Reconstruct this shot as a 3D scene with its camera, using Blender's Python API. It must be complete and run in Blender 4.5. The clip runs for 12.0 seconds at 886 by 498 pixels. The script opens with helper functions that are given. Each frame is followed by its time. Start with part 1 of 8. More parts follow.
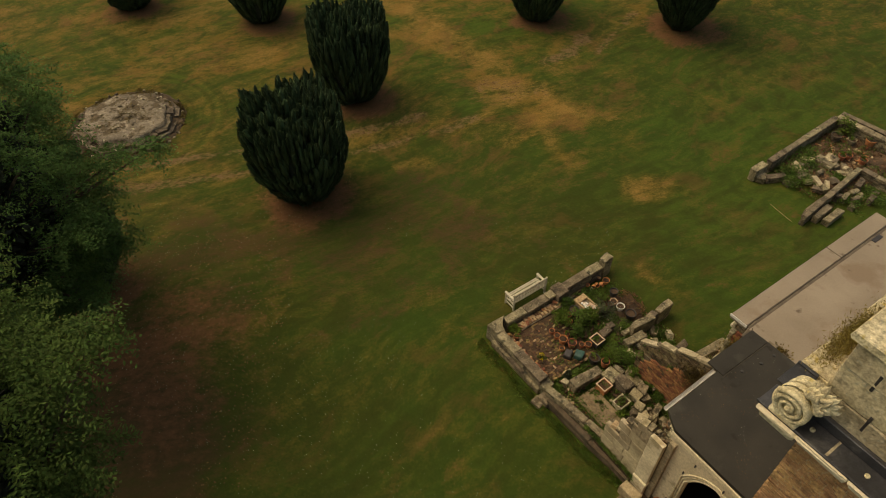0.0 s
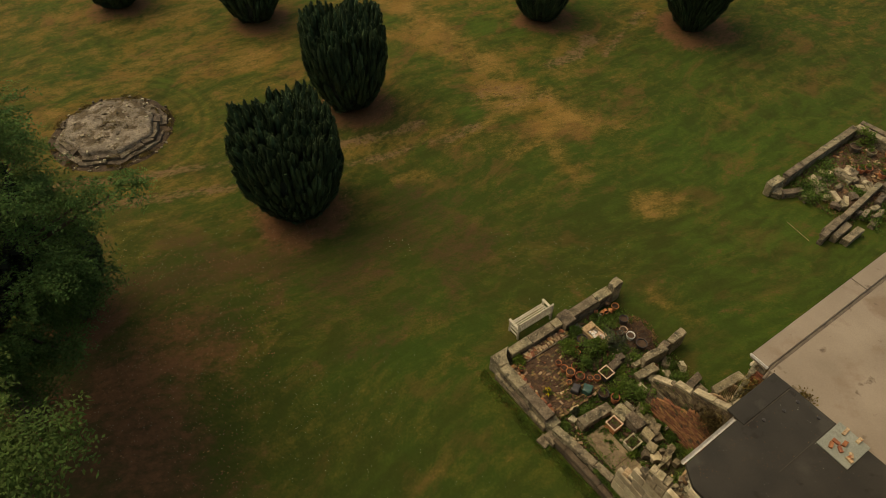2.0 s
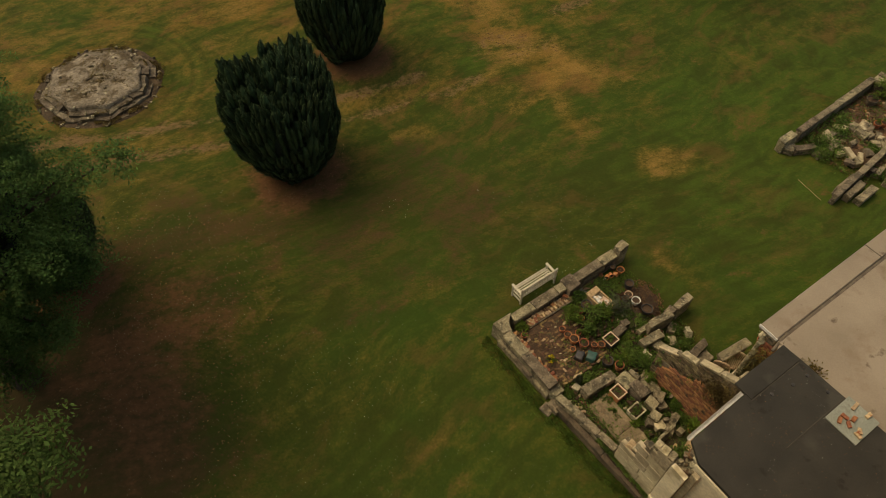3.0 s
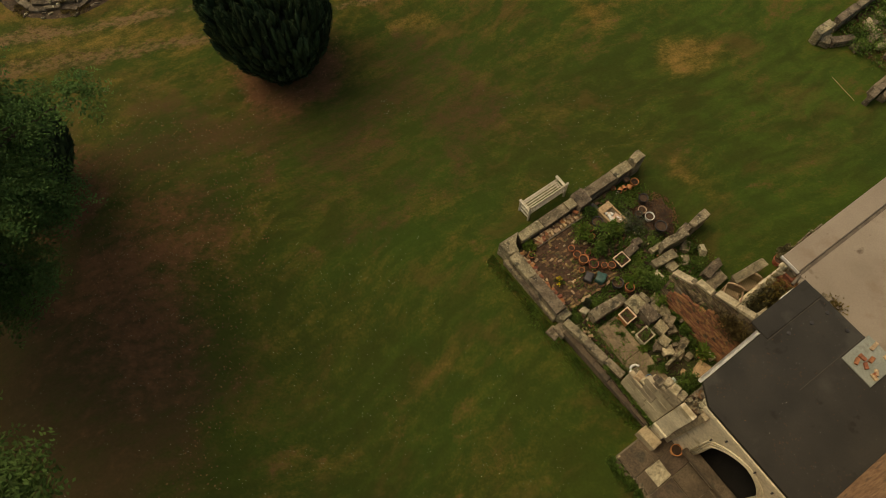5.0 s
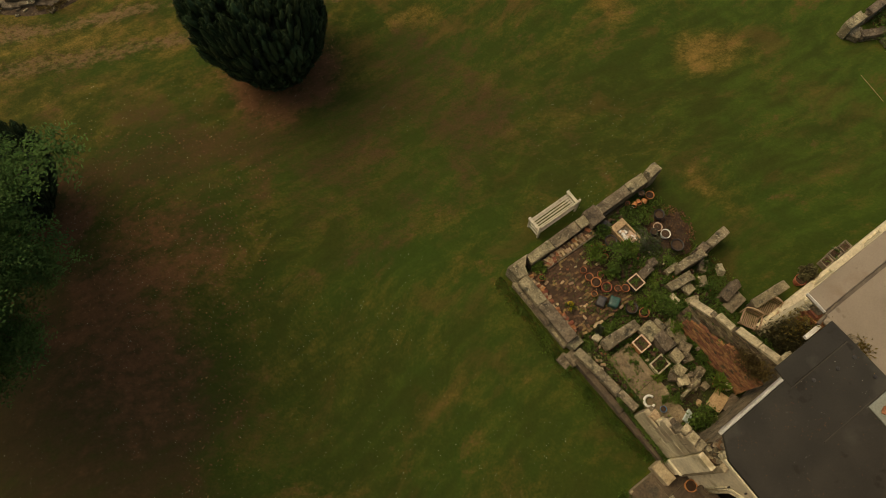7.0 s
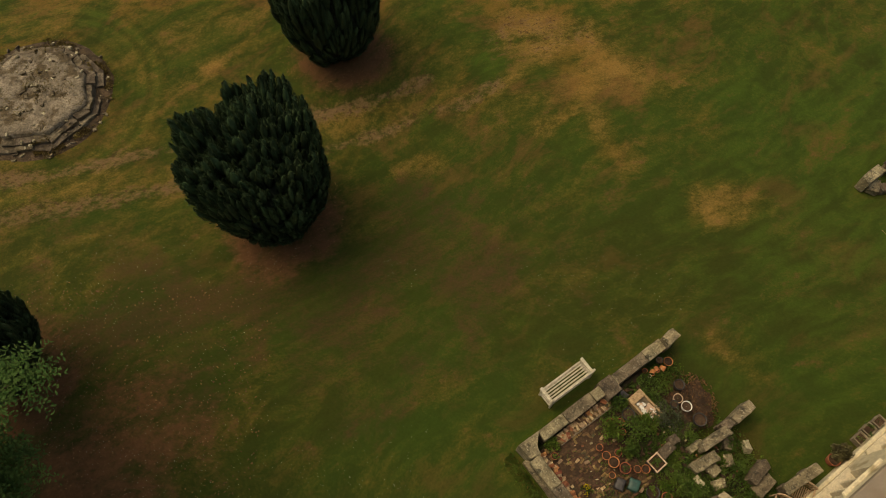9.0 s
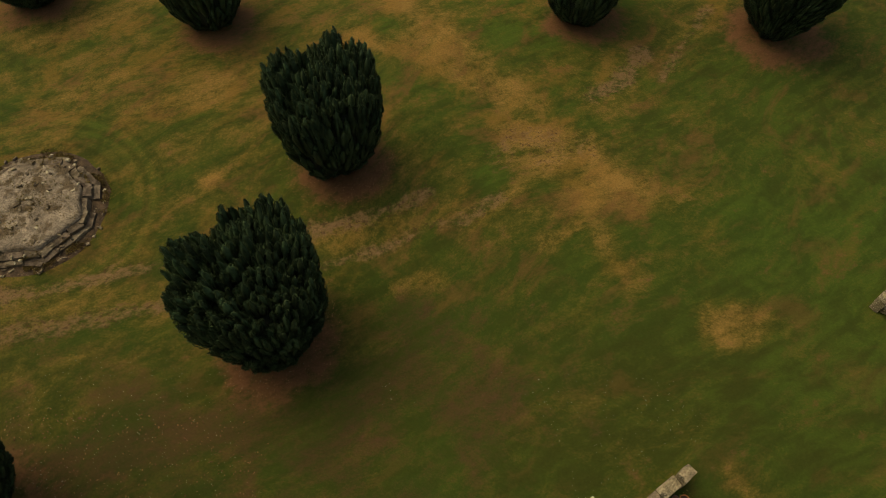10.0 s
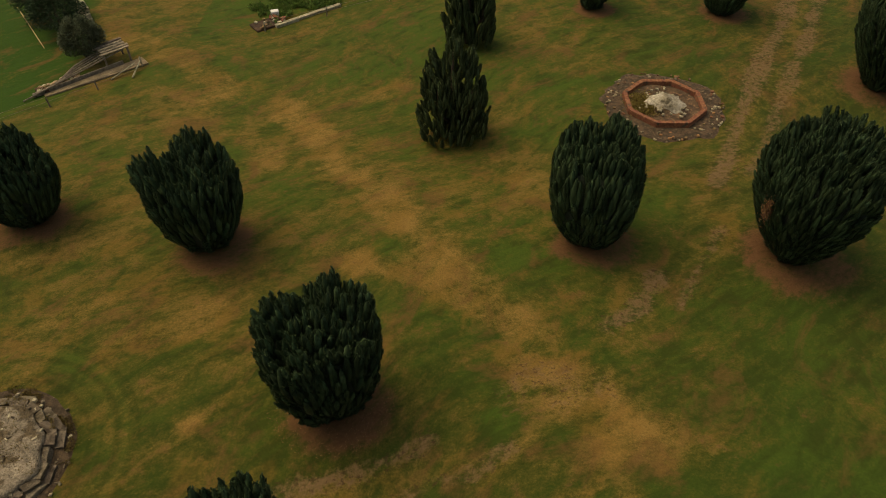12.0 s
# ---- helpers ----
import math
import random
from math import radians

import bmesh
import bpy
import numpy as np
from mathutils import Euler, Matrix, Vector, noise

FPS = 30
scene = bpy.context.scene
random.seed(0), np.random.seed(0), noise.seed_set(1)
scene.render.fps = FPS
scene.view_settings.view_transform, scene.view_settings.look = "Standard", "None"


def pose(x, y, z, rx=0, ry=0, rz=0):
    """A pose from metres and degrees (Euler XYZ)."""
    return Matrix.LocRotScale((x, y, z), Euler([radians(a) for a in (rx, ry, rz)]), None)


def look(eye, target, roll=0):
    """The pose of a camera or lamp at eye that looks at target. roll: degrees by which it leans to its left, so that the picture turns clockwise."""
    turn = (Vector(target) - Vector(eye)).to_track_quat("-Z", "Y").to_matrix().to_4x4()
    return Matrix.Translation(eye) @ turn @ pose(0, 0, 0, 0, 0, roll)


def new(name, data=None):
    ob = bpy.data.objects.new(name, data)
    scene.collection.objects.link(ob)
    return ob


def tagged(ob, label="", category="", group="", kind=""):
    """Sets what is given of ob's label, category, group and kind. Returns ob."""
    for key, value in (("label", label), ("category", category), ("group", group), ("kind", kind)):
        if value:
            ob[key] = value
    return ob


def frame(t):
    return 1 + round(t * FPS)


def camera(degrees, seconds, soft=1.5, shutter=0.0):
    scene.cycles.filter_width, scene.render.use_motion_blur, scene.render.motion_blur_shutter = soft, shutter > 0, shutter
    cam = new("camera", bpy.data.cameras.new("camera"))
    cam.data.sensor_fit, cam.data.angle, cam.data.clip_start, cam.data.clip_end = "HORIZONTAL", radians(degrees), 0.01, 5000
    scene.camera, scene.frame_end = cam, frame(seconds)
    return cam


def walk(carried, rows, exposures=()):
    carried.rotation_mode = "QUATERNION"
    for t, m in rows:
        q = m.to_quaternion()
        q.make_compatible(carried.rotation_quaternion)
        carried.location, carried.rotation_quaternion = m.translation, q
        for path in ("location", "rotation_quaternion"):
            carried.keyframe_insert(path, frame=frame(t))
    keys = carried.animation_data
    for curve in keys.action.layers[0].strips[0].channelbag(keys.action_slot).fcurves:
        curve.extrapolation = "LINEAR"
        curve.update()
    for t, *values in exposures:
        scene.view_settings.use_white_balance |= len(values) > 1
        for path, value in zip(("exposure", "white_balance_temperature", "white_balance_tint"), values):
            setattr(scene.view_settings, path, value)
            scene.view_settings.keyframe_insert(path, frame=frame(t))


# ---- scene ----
cam = camera(64.6, 12.0, soft=0.85)
PATH = [
    (0, (0.458, 1.505, 21.691), (0.385, 2.868, 20.228), 0.2),
    (0.5, (0.408, 2.042, 21.691), (0.336, 3.404, 20.228), 0.3),
    (1, (0.357, 2.582, 21.692), (0.288, 3.946, 20.231), 0.4),
    (1.5, (0.305, 3.126, 21.693), (0.236, 4.482, 20.225), 0.4),
    (2, (0.25, 3.682, 21.695), (0.184, 5.007, 20.198), 0.4),
    (2.5, (0.194, 4.257, 21.696), (0.131, 5.525, 20.151), 0.3),
    (3, (0.138, 4.854, 21.698), (0.08, 6.044, 20.091), 0.3),
    (3.2, (0.115, 5.103, 21.698), (0.059, 6.257, 20.066), 0.3),
    (4.8, (-0.081, 7.162, 21.707), (-0.123, 8.026, 19.904), 0.4),
    (5, (-0.108, 7.428, 21.707), (-0.148, 8.257, 19.888), 0.1),
    (5.5, (-0.181, 8.113, 21.708), (-0.221, 8.861, 19.854), -0.2),
    (6, (-0.257, 8.82, 21.709), (-0.295, 9.512, 19.832), -0.3),
    (6.5, (-0.336, 9.552, 21.709), (-0.373, 10.216, 19.823), -0.4),
    (6.7, (-0.368, 9.854, 21.709), (-0.401, 10.521, 19.824), -0.5),
    (8.3, (-0.626, 12.354, 21.708), (-0.663, 13.089, 19.848), -0.2),
    (8.5, (-0.658, 12.677, 21.708), (-0.697, 13.444, 19.861), -0.2),
    (9, (-0.738, 13.511, 21.707), (-0.781, 14.371, 19.902), -0.1),
    (9.5, (-0.817, 14.371, 21.707), (-0.863, 15.326, 19.95), 0.0),
    (10, (-0.896, 15.257, 21.706), (-0.946, 16.305, 20.003), 0.2),
    (10.5, (-0.975, 16.165, 21.705), (-1.031, 17.305, 20.062), 0.2),
    (11, (-1.053, 17.089, 21.703), (-1.115, 18.321, 20.128), 0.2),
    (11.5, (-1.129, 18.026, 21.702), (-1.197, 19.346, 20.202), 0.2),
    (12, (-1.205, 18.967, 21.701), (-1.279, 20.37, 20.277), 0.2),
]
walk(cam, [(t, look(eye, target, roll)) for t, eye, target, roll in PATH],
     [(0.0, 0.27, 10500, 4), (3.0, 0.24, 10500, 4), (5.5, 0.16, 10500, 4), (6.7, 0.15, 10500, 4), (9.0, 0.20, 10500, 4), (12.0, 0.23, 10500, 4)])

# ---- light: an overcast sky with a weak, very soft sun ----
SUN_EL, SUN_AZ = radians(62), radians(290)      # azimuth clockwise from +y
world = bpy.data.worlds.new("overcast_sky")
world.use_nodes = True
scene.world = world
sky = world.node_tree.nodes.new("ShaderNodeTexSky")
sky.sky_type, sky.sun_disc = "NISHITA", False
sky.sun_elevation, sky.sun_rotation = SUN_EL, SUN_AZ
sky.dust_density, sky.air_density = 4.0, 1.0
background = world.node_tree.nodes["Background"]
background.inputs["Strength"].default_value = 0.115
world.node_tree.links.new(sky.outputs["Color"], background.inputs["Color"])
sun_data = bpy.data.lights.new("sun", "SUN")
sun_data.energy, sun_data.angle, sun_data.color = 0.9, radians(45), (1.0, 0.93, 0.82)
sun = new("sun", sun_data)
sun.matrix_world = look((0, 0, 60), Vector((0, 0, 60)) - Vector((math.sin(SUN_AZ) * math.cos(SUN_EL), math.cos(SUN_AZ) * math.cos(SUN_EL), math.sin(SUN_EL))))

# ---- the old house and its gardens stand on axes turned by 38.5 degrees ----
AXES = pose(0, 0, 0, 0, 0, 38.5)


def place(u, v, z=0.0, turn=0.0, rx=0.0, ry=0.0):
    """A pose in the turned axes of house and gardens."""
    return AXES @ pose(u, v, z, rx, ry, turn)


# ---- materials ----
def material(name, dark, light, scale=3.0, fine=40.0, rough=0.85, bump=0.3, spots=None, spot_scale=1.5, spot_at=0.62, vary=0.12, metal=0.0, island=False, stretch=(1, 1, 1), bump_size=0.02, contrast=1.0, lichen=None):
    """Two-scale mottled surface, with optional stains of a third colour."""
    m = bpy.data.materials.new(name)
    m.use_nodes = True
    t = m.node_tree
    n, link = t.nodes, t.links.new
    bsdf = n["Principled BSDF"]
    bsdf.inputs["Roughness"].default_value, bsdf.inputs["Metallic"].default_value = rough, metal
    co = n.new("ShaderNodeNewGeometry")
    mp = n.new("ShaderNodeMapping")
    mp.inputs["Scale"].default_value = stretch
    link(co.outputs["Position"], mp.inputs["Vector"])

    def tex(size, detail=5.0):
        k = n.new("ShaderNodeTexNoise")
        k.inputs["Scale"].default_value, k.inputs["Detail"].default_value = size, detail
        link(mp.outputs["Vector"], k.inputs["Vector"])
        return k.outputs["Fac"]

    def ramp(fac, a, b):
        r = n.new("ShaderNodeMapRange")
        r.inputs["From Min"].default_value, r.inputs["From Max"].default_value = a, b
        link(fac, r.inputs["Value"])
        return r.outputs["Result"]

    def mix(fac, a, b, kind="MIX"):
        x = n.new("ShaderNodeMix")
        x.data_type, x.blend_type = "RGBA", kind
        for key, val in (("Factor", fac), ("A", a), ("B", b)):
            sock = [s for s in x.inputs if s.name == key and s.enabled][0]
            if isinstance(val, (int, float)):
                sock.default_value = val
            elif isinstance(val, tuple):
                sock.default_value = (*val, 1)
            else:
                link(val, sock)
        return [s for s in x.outputs if s.enabled][0]

    broad, small = tex(scale), tex(fine, 3.0)
    col = mix(ramp(broad, 0.35, 0.65), dark, light)
    if spots:
        col = mix(ramp(tex(spot_scale, 6.0), spot_at, spot_at + 0.1), col, spots)
    if lichen:
        col = mix(ramp(tex(lichen[1], 4.0), lichen[2], lichen[2] + 0.07), col, lichen[0])
    grain = n.new("ShaderNodeMapRange")
    grain.inputs["From Min"].default_value, grain.inputs["From Max"].default_value = 0.3, 0.7
    grain.inputs["To Min"].default_value, grain.inputs["To Max"].default_value = 1 - 0.3 * contrast, 1 + 0.27 * contrast
    both = n.new("ShaderNodeMath")
    both.operation = "MULTIPLY_ADD"
    link(small, both.inputs[0])
    both.inputs[1].default_value = 0.5
    half = n.new("ShaderNodeMath")
    half.operation = "MULTIPLY"
    link(tex(fine * 0.37, 4.0), half.inputs[0])
    half.inputs[1].default_value = 0.5
    link(half.outputs[0], both.inputs[2])
    link(both.outputs[0], grain.inputs["Value"])
    tone = n.new("ShaderNodeCombineColor")
    for k in range(3):
        link(grain.outputs["Result"], tone.inputs[k])
    col = mix(1.0, col, tone.outputs["Color"], "MULTIPLY")
    if vary:
        if island:
            source = co.outputs["Random Per Island"]
        else:
            source = n.new("ShaderNodeObjectInfo").outputs["Random"]
        lo = n.new("ShaderNodeMapRange")
        lo.inputs["To Min"].default_value, lo.inputs["To Max"].default_value = 1 - vary, 1 + vary
        link(source, lo.inputs["Value"])
        hue = n.new("ShaderNodeHueSaturation")
        link(lo.outputs["Result"], hue.inputs["Value"])
        sat = n.new("ShaderNodeMapRange")
        sat.inputs["To Min"].default_value, sat.inputs["To Max"].default_value = 0.5 - 0.05 * vary, 0.5 + 0.05 * vary
        link(source, sat.inputs["Value"])
        link(sat.outputs["Result"], hue.inputs["Hue"])
        link(col, hue.inputs["Color"])
        col = hue.outputs["Color"]
    link(col, bsdf.inputs["Base Color"])
    if bump:
        b = n.new("ShaderNodeBump")
        b.inputs["Strength"].default_value, b.inputs["Distance"].default_value = bump, bump_size
        link(small, b.inputs["Height"])
        link(b.outputs["Normal"], bsdf.inputs["Normal"])
    return m


STONE = material("weathered_limestone", (0.100, 0.080, 0.051), (0.255, 0.207, 0.137), 3.0, 45, 0.92, 0.8, (0.058, 0.050, 0.033), 4.0, 0.56, 0.36, contrast=2.2, lichen=((0.33, 0.30, 0.22), 20.0, 0.60))
STONE_PALE = material("pale_limestone", (0.30, 0.265, 0.18), (0.46, 0.41, 0.29), 2.5, 30, 0.9, 0.5, (0.20, 0.17, 0.11), 3.0, 0.6, 0.12, contrast=2.2, lichen=((0.33, 0.30, 0.22), 20.0, 0.60))
STONE_LICHEN = material("lichened_limestone", (0.46, 0.395, 0.25), (0.64, 0.57, 0.39), 4.0, 40, 0.92, 0.6, (0.46, 0.36, 0.10), 7.0, 0.60, 0.15, contrast=2.2, lichen=((0.33, 0.30, 0.22), 20.0, 0.60))
STONE_WALL = material("weathered_ashlar", (0.30, 0.25, 0.16), (0.46, 0.39, 0.265), 2.5, 26, 0.92, 0.7, (0.22, 0.18, 0.11), 2.2, 0.56, 0.1, contrast=1.9, lichen=((0.33, 0.30, 0.22), 20.0, 0.60))
ASHLAR = material("cream_ashlar", (0.56, 0.49, 0.355), (0.68, 0.60, 0.45), 1.5, 30, 0.9, 0.3, (0.38, 0.315, 0.205), 1.6, 0.58, 0.10)
MORTAR = material("earthy_mortar", (0.10, 0.08, 0.055), (0.19, 0.155, 0.11), 6, 50, 0.95, 0.5, None)
BRICK_RED = material("old_red_brick", (0.22, 0.075, 0.035), (0.36, 0.15, 0.075), 7, 60, 0.92, 0.5, (0.28, 0.22, 0.15), 5, 0.6, 0.35, contrast=1.8)
BRICK_BROWN = material("worn_patio_brick", (0.085, 0.047, 0.023), (0.205, 0.122, 0.062), 5, 50, 0.93, 0.5, (0.06, 0.055, 0.03), 4, 0.56, 0.5, contrast=1.8)
BRICK_PATH = material("crumbling_path_brick", (0.20, 0.085, 0.042), (0.32, 0.150, 0.076), 6, 45, 0.94, 0.5, (0.085, 0.055, 0.03), 4, 0.55, 0.3, contrast=1.8)
BRICK_PALE = material("pale_broken_brick", (0.30, 0.20, 0.12), (0.48, 0.36, 0.23), 6, 50, 0.92, 0.5, (0.30, 0.10, 0.05), 5, 0.6, 0.3, contrast=1.8)
BRICK_WALL = material("handmade_house_brick", (0.28, 0.150, 0.070), (0.44, 0.260, 0.130), 5, 50, 0.92, 0.6, (0.19, 0.115, 0.06), 4, 0.58, 0.22, contrast=1.6)
FELT = material("dark_roofing_felt", (0.0175, 0.0157, 0.0125), (0.0285, 0.0256, 0.0202), 1.0, 60, 0.8, 0.2, (0.040, 0.037, 0.030), 0.9, 0.60, 0.0, contrast=0.7, lichen=((0.012, 0.009, 0.006), 2.6, 0.62))
MEMBRANE = material("beige_roof_membrane", (0.225, 0.182, 0.138), (0.292, 0.240, 0.186), 0.55, 60, 0.72, 0.06, (0.205, 0.150, 0.106), 0.75, 0.57, 0.0, contrast=0.35, stretch=(1.0, 1.0, 0.3), lichen=((0.125, 0.090, 0.064), 1.9, 0.655))
FELT_SEAM = material("felt_lap", (0.040, 0.034, 0.027), (0.055, 0.047, 0.037), 3, 60, 0.85, 0.2, None)
MEMBRANE_SEAM = material("dirty_membrane_seam", (0.09, 0.07, 0.055), (0.15, 0.12, 0.09), 3, 60, 0.85, 0.2, None)
LEAD = material("grey_sheet_lead", (0.045, 0.046, 0.052), (0.085, 0.086, 0.095), 2.0, 50, 0.5, 0.2, (0.14, 0.14, 0.14), 3.0, 0.63, 0.0, 0.6)
WHITE_METAL = material("white_painted_metal", (0.70, 0.69, 0.66), (0.80, 0.79, 0.77), 5, 60, 0.5, 0.1, (0.35, 0.32, 0.27), 4, 0.62, 0.0)
CONCRETE = material("worn_concrete", (0.150, 0.112, 0.066), (0.27, 0.205, 0.130), 1.6, 40, 0.93, 0.4, (0.10, 0.085, 0.05), 2.2, 0.58, 0.08, contrast=1.8)
GRAVEL = material("gravelly_concrete", (0.165, 0.135, 0.100), (0.31, 0.262, 0.20), 1.4, 18, 0.95, 1.0, (0.105, 0.078, 0.045), 1.8, 0.52, 0.0, bump_size=0.08, contrast=2.4)
TERRACE = material("stained_paving", (0.062, 0.045, 0.030), (0.13, 0.096, 0.064), 1.4, 40, 0.93, 0.4, (0.06, 0.05, 0.035), 1.8, 0.56, 0.12, contrast=1.8)
SOIL = material("dark_garden_soil", (0.046, 0.026, 0.015), (0.090, 0.052, 0.030), 3, 40, 0.97, 0.9, (0.13, 0.085, 0.05), 6, 0.65, 0.0, bump_size=0.05, contrast=1.8)
BENCH_WOOD = material("bleached_teak", (0.42, 0.375, 0.285), (0.60, 0.55, 0.44), 8, 60, 0.8, 0.3, (0.34, 0.30, 0.22), 6, 0.62, 0.08)
CHAIR_WOOD = material("weathered_pink_grey_wood", (0.30, 0.195, 0.125), (0.44, 0.31, 0.21), 8, 60, 0.85, 0.3, None, vary=0.1)
TIMBER = material("grey_old_timber", (0.12, 0.095, 0.07), (0.25, 0.20, 0.15), 5, 50, 0.9, 0.4, None, vary=0.2, contrast=1.8)
TERRACOTTA = material("terracotta", (0.36, 0.115, 0.05), (0.50, 0.19, 0.09), 6, 50, 0.85, 0.25, (0.40, 0.30, 0.22), 7, 0.64, 0.25, contrast=1.8)
TERRACOTTA_PALE = material("pale_cream_terracotta", (0.46, 0.31, 0.22), (0.60, 0.44, 0.33), 6, 50, 0.85, 0.2, None)
PLASTIC_DARK = material("dark_plastic", (0.022, 0.020, 0.022), (0.045, 0.040, 0.042), 5, 50, 0.5, 0.1, None)
PLASTIC_TEAL = material("dark_teal_plastic", (0.018, 0.06, 0.052), (0.035, 0.10, 0.085), 5, 50, 0.45, 0.1, None)
PLASTIC_BLUE = material("blue_plastic", (0.03, 0.15, 0.36), (0.05, 0.21, 0.46), 5, 50, 0.4, 0.1, None)
PLASTIC_WHITE = material("white_glazed_clay", (0.62, 0.61, 0.58), (0.72, 0.71, 0.68), 5, 50, 0.4, 0.1, None)
CLOTH_MINT = material("pale_mint_sheet", (0.42, 0.52, 0.48), (0.55, 0.64, 0.60), 5, 50, 0.6, 0.1, None)
SANDSTONE = material("tan_sandstone_slab", (0.36, 0.24, 0.13), (0.46, 0.33, 0.19), 3, 40, 0.9, 0.4, (0.25, 0.18, 0.10), 3, 0.6, 0.1, contrast=1.8)
ROOF_SHEET = material("grey_green_sheet", (0.20, 0.22, 0.19), (0.27, 0.29, 0.255), 1.6, 50, 0.65, 0.1, (0.16, 0.16, 0.13), 2.5, 0.6, 0.0)
BARK = material("rough_bark", (0.045, 0.033, 0.022), (0.10, 0.075, 0.05), 8, 40, 0.95, 0.9, None, stretch=(1, 1, 0.25), contrast=1.8)
RUBBLE_EARTH = material("brick_rubble_earth", (0.060, 0.036, 0.021), (0.135, 0.085, 0.05), 2.5, 24, 0.96, 0.8, (0.22, 0.12, 0.065), 5, 0.57, 0.0, bump_size=0.05, contrast=2.0)
# near-black: the darkness of the unlit interior, put into the colour
INSIDE = material("painted_interior_shade", (0.010, 0.009, 0.008), (0.018, 0.016, 0.014), 2, 40, 0.95, 0.2, None)


def leaf_material(name, dark, light, vary=0.35, rough=0.6, thin=0.35):
    m = material(name, dark, light, 1.9, 12, rough, 0.0, None, vary=vary, island=True)
    t = m.node_tree
    bsdf = t.nodes["Principled BSDF"]
    bsdf.inputs["Specular IOR Level"].default_value = 0.2
    if thin:
        # thin leaves let light through
        glow = t.nodes.new("ShaderNodeBsdfTranslucent")
        both = t.nodes.new("ShaderNodeMixShader")
        both.inputs["Fac"].default_value = thin
        t.links.new(bsdf.inputs["Base Color"].links[0].from_socket, glow.inputs["Color"])
        t.links.new(bsdf.outputs[0], both.inputs[1])
        t.links.new(glow.outputs[0], both.inputs[2])
        t.links.new(both.outputs[0], t.nodes["Material Output"].inputs["Surface"])
    return m


YEW = leaf_material("dark_yew_needles", (0.020, 0.040, 0.020), (0.056, 0.094, 0.044), 0.32, thin=0.0)
CYPRESS = leaf_material("olive_cypress_sprays", (0.042, 0.062, 0.028), (0.085, 0.115, 0.050), 0.3, thin=0.0)
# near-black green: the shade deep inside tree crowns, put into the colour
CROWN_SHADE = material("painted_crown_shade", (0.014, 0.022, 0.014), (0.022, 0.032, 0.019), 3, 30, 0.95, 0.3, None)
LEAF_DEEP = leaf_material("deep_green_tree_leaves", (0.046, 0.102, 0.030), (0.084, 0.158, 0.043), 0.25, 0.8)
LEAF_FRESH = leaf_material("fresh_green_tree_leaves", (0.044, 0.082, 0.020), (0.080, 0.132, 0.032), 0.25, 0.8)
LEAF_BUSH = leaf_material("garden_bush_leaves", (0.058, 0.112, 0.024), (0.140, 0.215, 0.052))
LEAF_LIGHT = leaf_material("light_garden_leaves", (0.075, 0.140, 0.022), (0.150, 0.220, 0.045))
LEAF_GREY = leaf_material("grey_green_leaves", (0.07, 0.09, 0.055), (0.14, 0.16, 0.10))
LEAF_DRY = leaf_material("straw_coloured_grass", (0.15, 0.11, 0.034), (0.26, 0.20, 0.065))
FLOWER_YELLOW = leaf_material("yellow_flowers", (0.55, 0.45, 0.03), (0.70, 0.58, 0.06), 0.2)
DAISY = material("white_daisies", (0.55, 0.55, 0.50), (0.65, 0.65, 0.60), 4, 40, 0.8, 0.0, None)
FALLEN = material("fallen_brown_leaves", (0.09, 0.042, 0.020), (0.18, 0.09, 0.042), 3, 30, 0.9, 0.0, None, vary=0.3, island=True)
NEEDLES = material("rusty_fallen_needles", (0.13, 0.058, 0.028), (0.25, 0.125, 0.060), 3, 30, 0.9, 0.0, None, vary=0.4, island=True)


# ---- mesh helpers ----
def to_mesh(bm, mat, smooth=False):
    me = bpy.data.meshes.new("mesh")
    bmesh.ops.recalc_face_normals(bm, faces=bm.faces)
    if smooth:
        for f in bm.faces:
            f.smooth = True
    bm.to_mesh(me)
    bm.free()
    for one in (mat if isinstance(mat, (list, tuple)) else [mat]):
        me.materials.append(one)
    return me


def data_mesh(verts, faces, mat, smooth=False):
    me = bpy.data.meshes.new("mesh")
    me.from_pydata([tuple(p) for p in verts], [], [tuple(f) for f in faces])
    if smooth:
        me.polygons.foreach_set("use_smooth", [True] * len(me.polygons))
    me.update()
    me.materials.append(mat)
    return me


def attach(name, mesh, parent, m=None, label=""):
    ob = new(name, mesh)
    ob.parent = parent
    if m is not None:
        ob.matrix_basis = m
    if label:
        ob["label"] = label
    return ob


def part(name, bm, mat, parent, label="", m=None, smooth=False):
    return attach(name, to_mesh(bm, mat, smooth), parent, m, label)


def thing(name, m, label, category, group="", kind="", mesh=None):
    ob = new(name, mesh)
    ob.matrix_basis = m
    return tagged(ob, label, category, group, kind)


def add_box(bm, x0, x1, y0, y1, z0, z1, bevel=0.0, jit=0.0, rnd=None, m=None):
    """A box with bevelled, uneven edges, added to bm."""
    made = bmesh.ops.create_cube(bm, size=1.0, matrix=Matrix.LocRotScale(((x0 + x1) / 2, (y0 + y1) / 2, (z0 + z1) / 2), None, (x1 - x0, y1 - y0, z1 - z0)))
    verts = made["verts"]
    if bevel:
        edges = list({e for v in verts for e in v.link_edges})
        out = bmesh.ops.bevel(bm, geom=edges, offset=bevel, segments=1, affect="EDGES", profile=0.6)
        verts = list({v for f in out["faces"] for v in f.verts})
    if jit:
        for v in verts:
            v.co += Vector([rnd.uniform(-jit, jit) for _ in range(3)])
    if m is not None:
        bmesh.ops.transform(bm, matrix=m, verts=verts)
    return verts


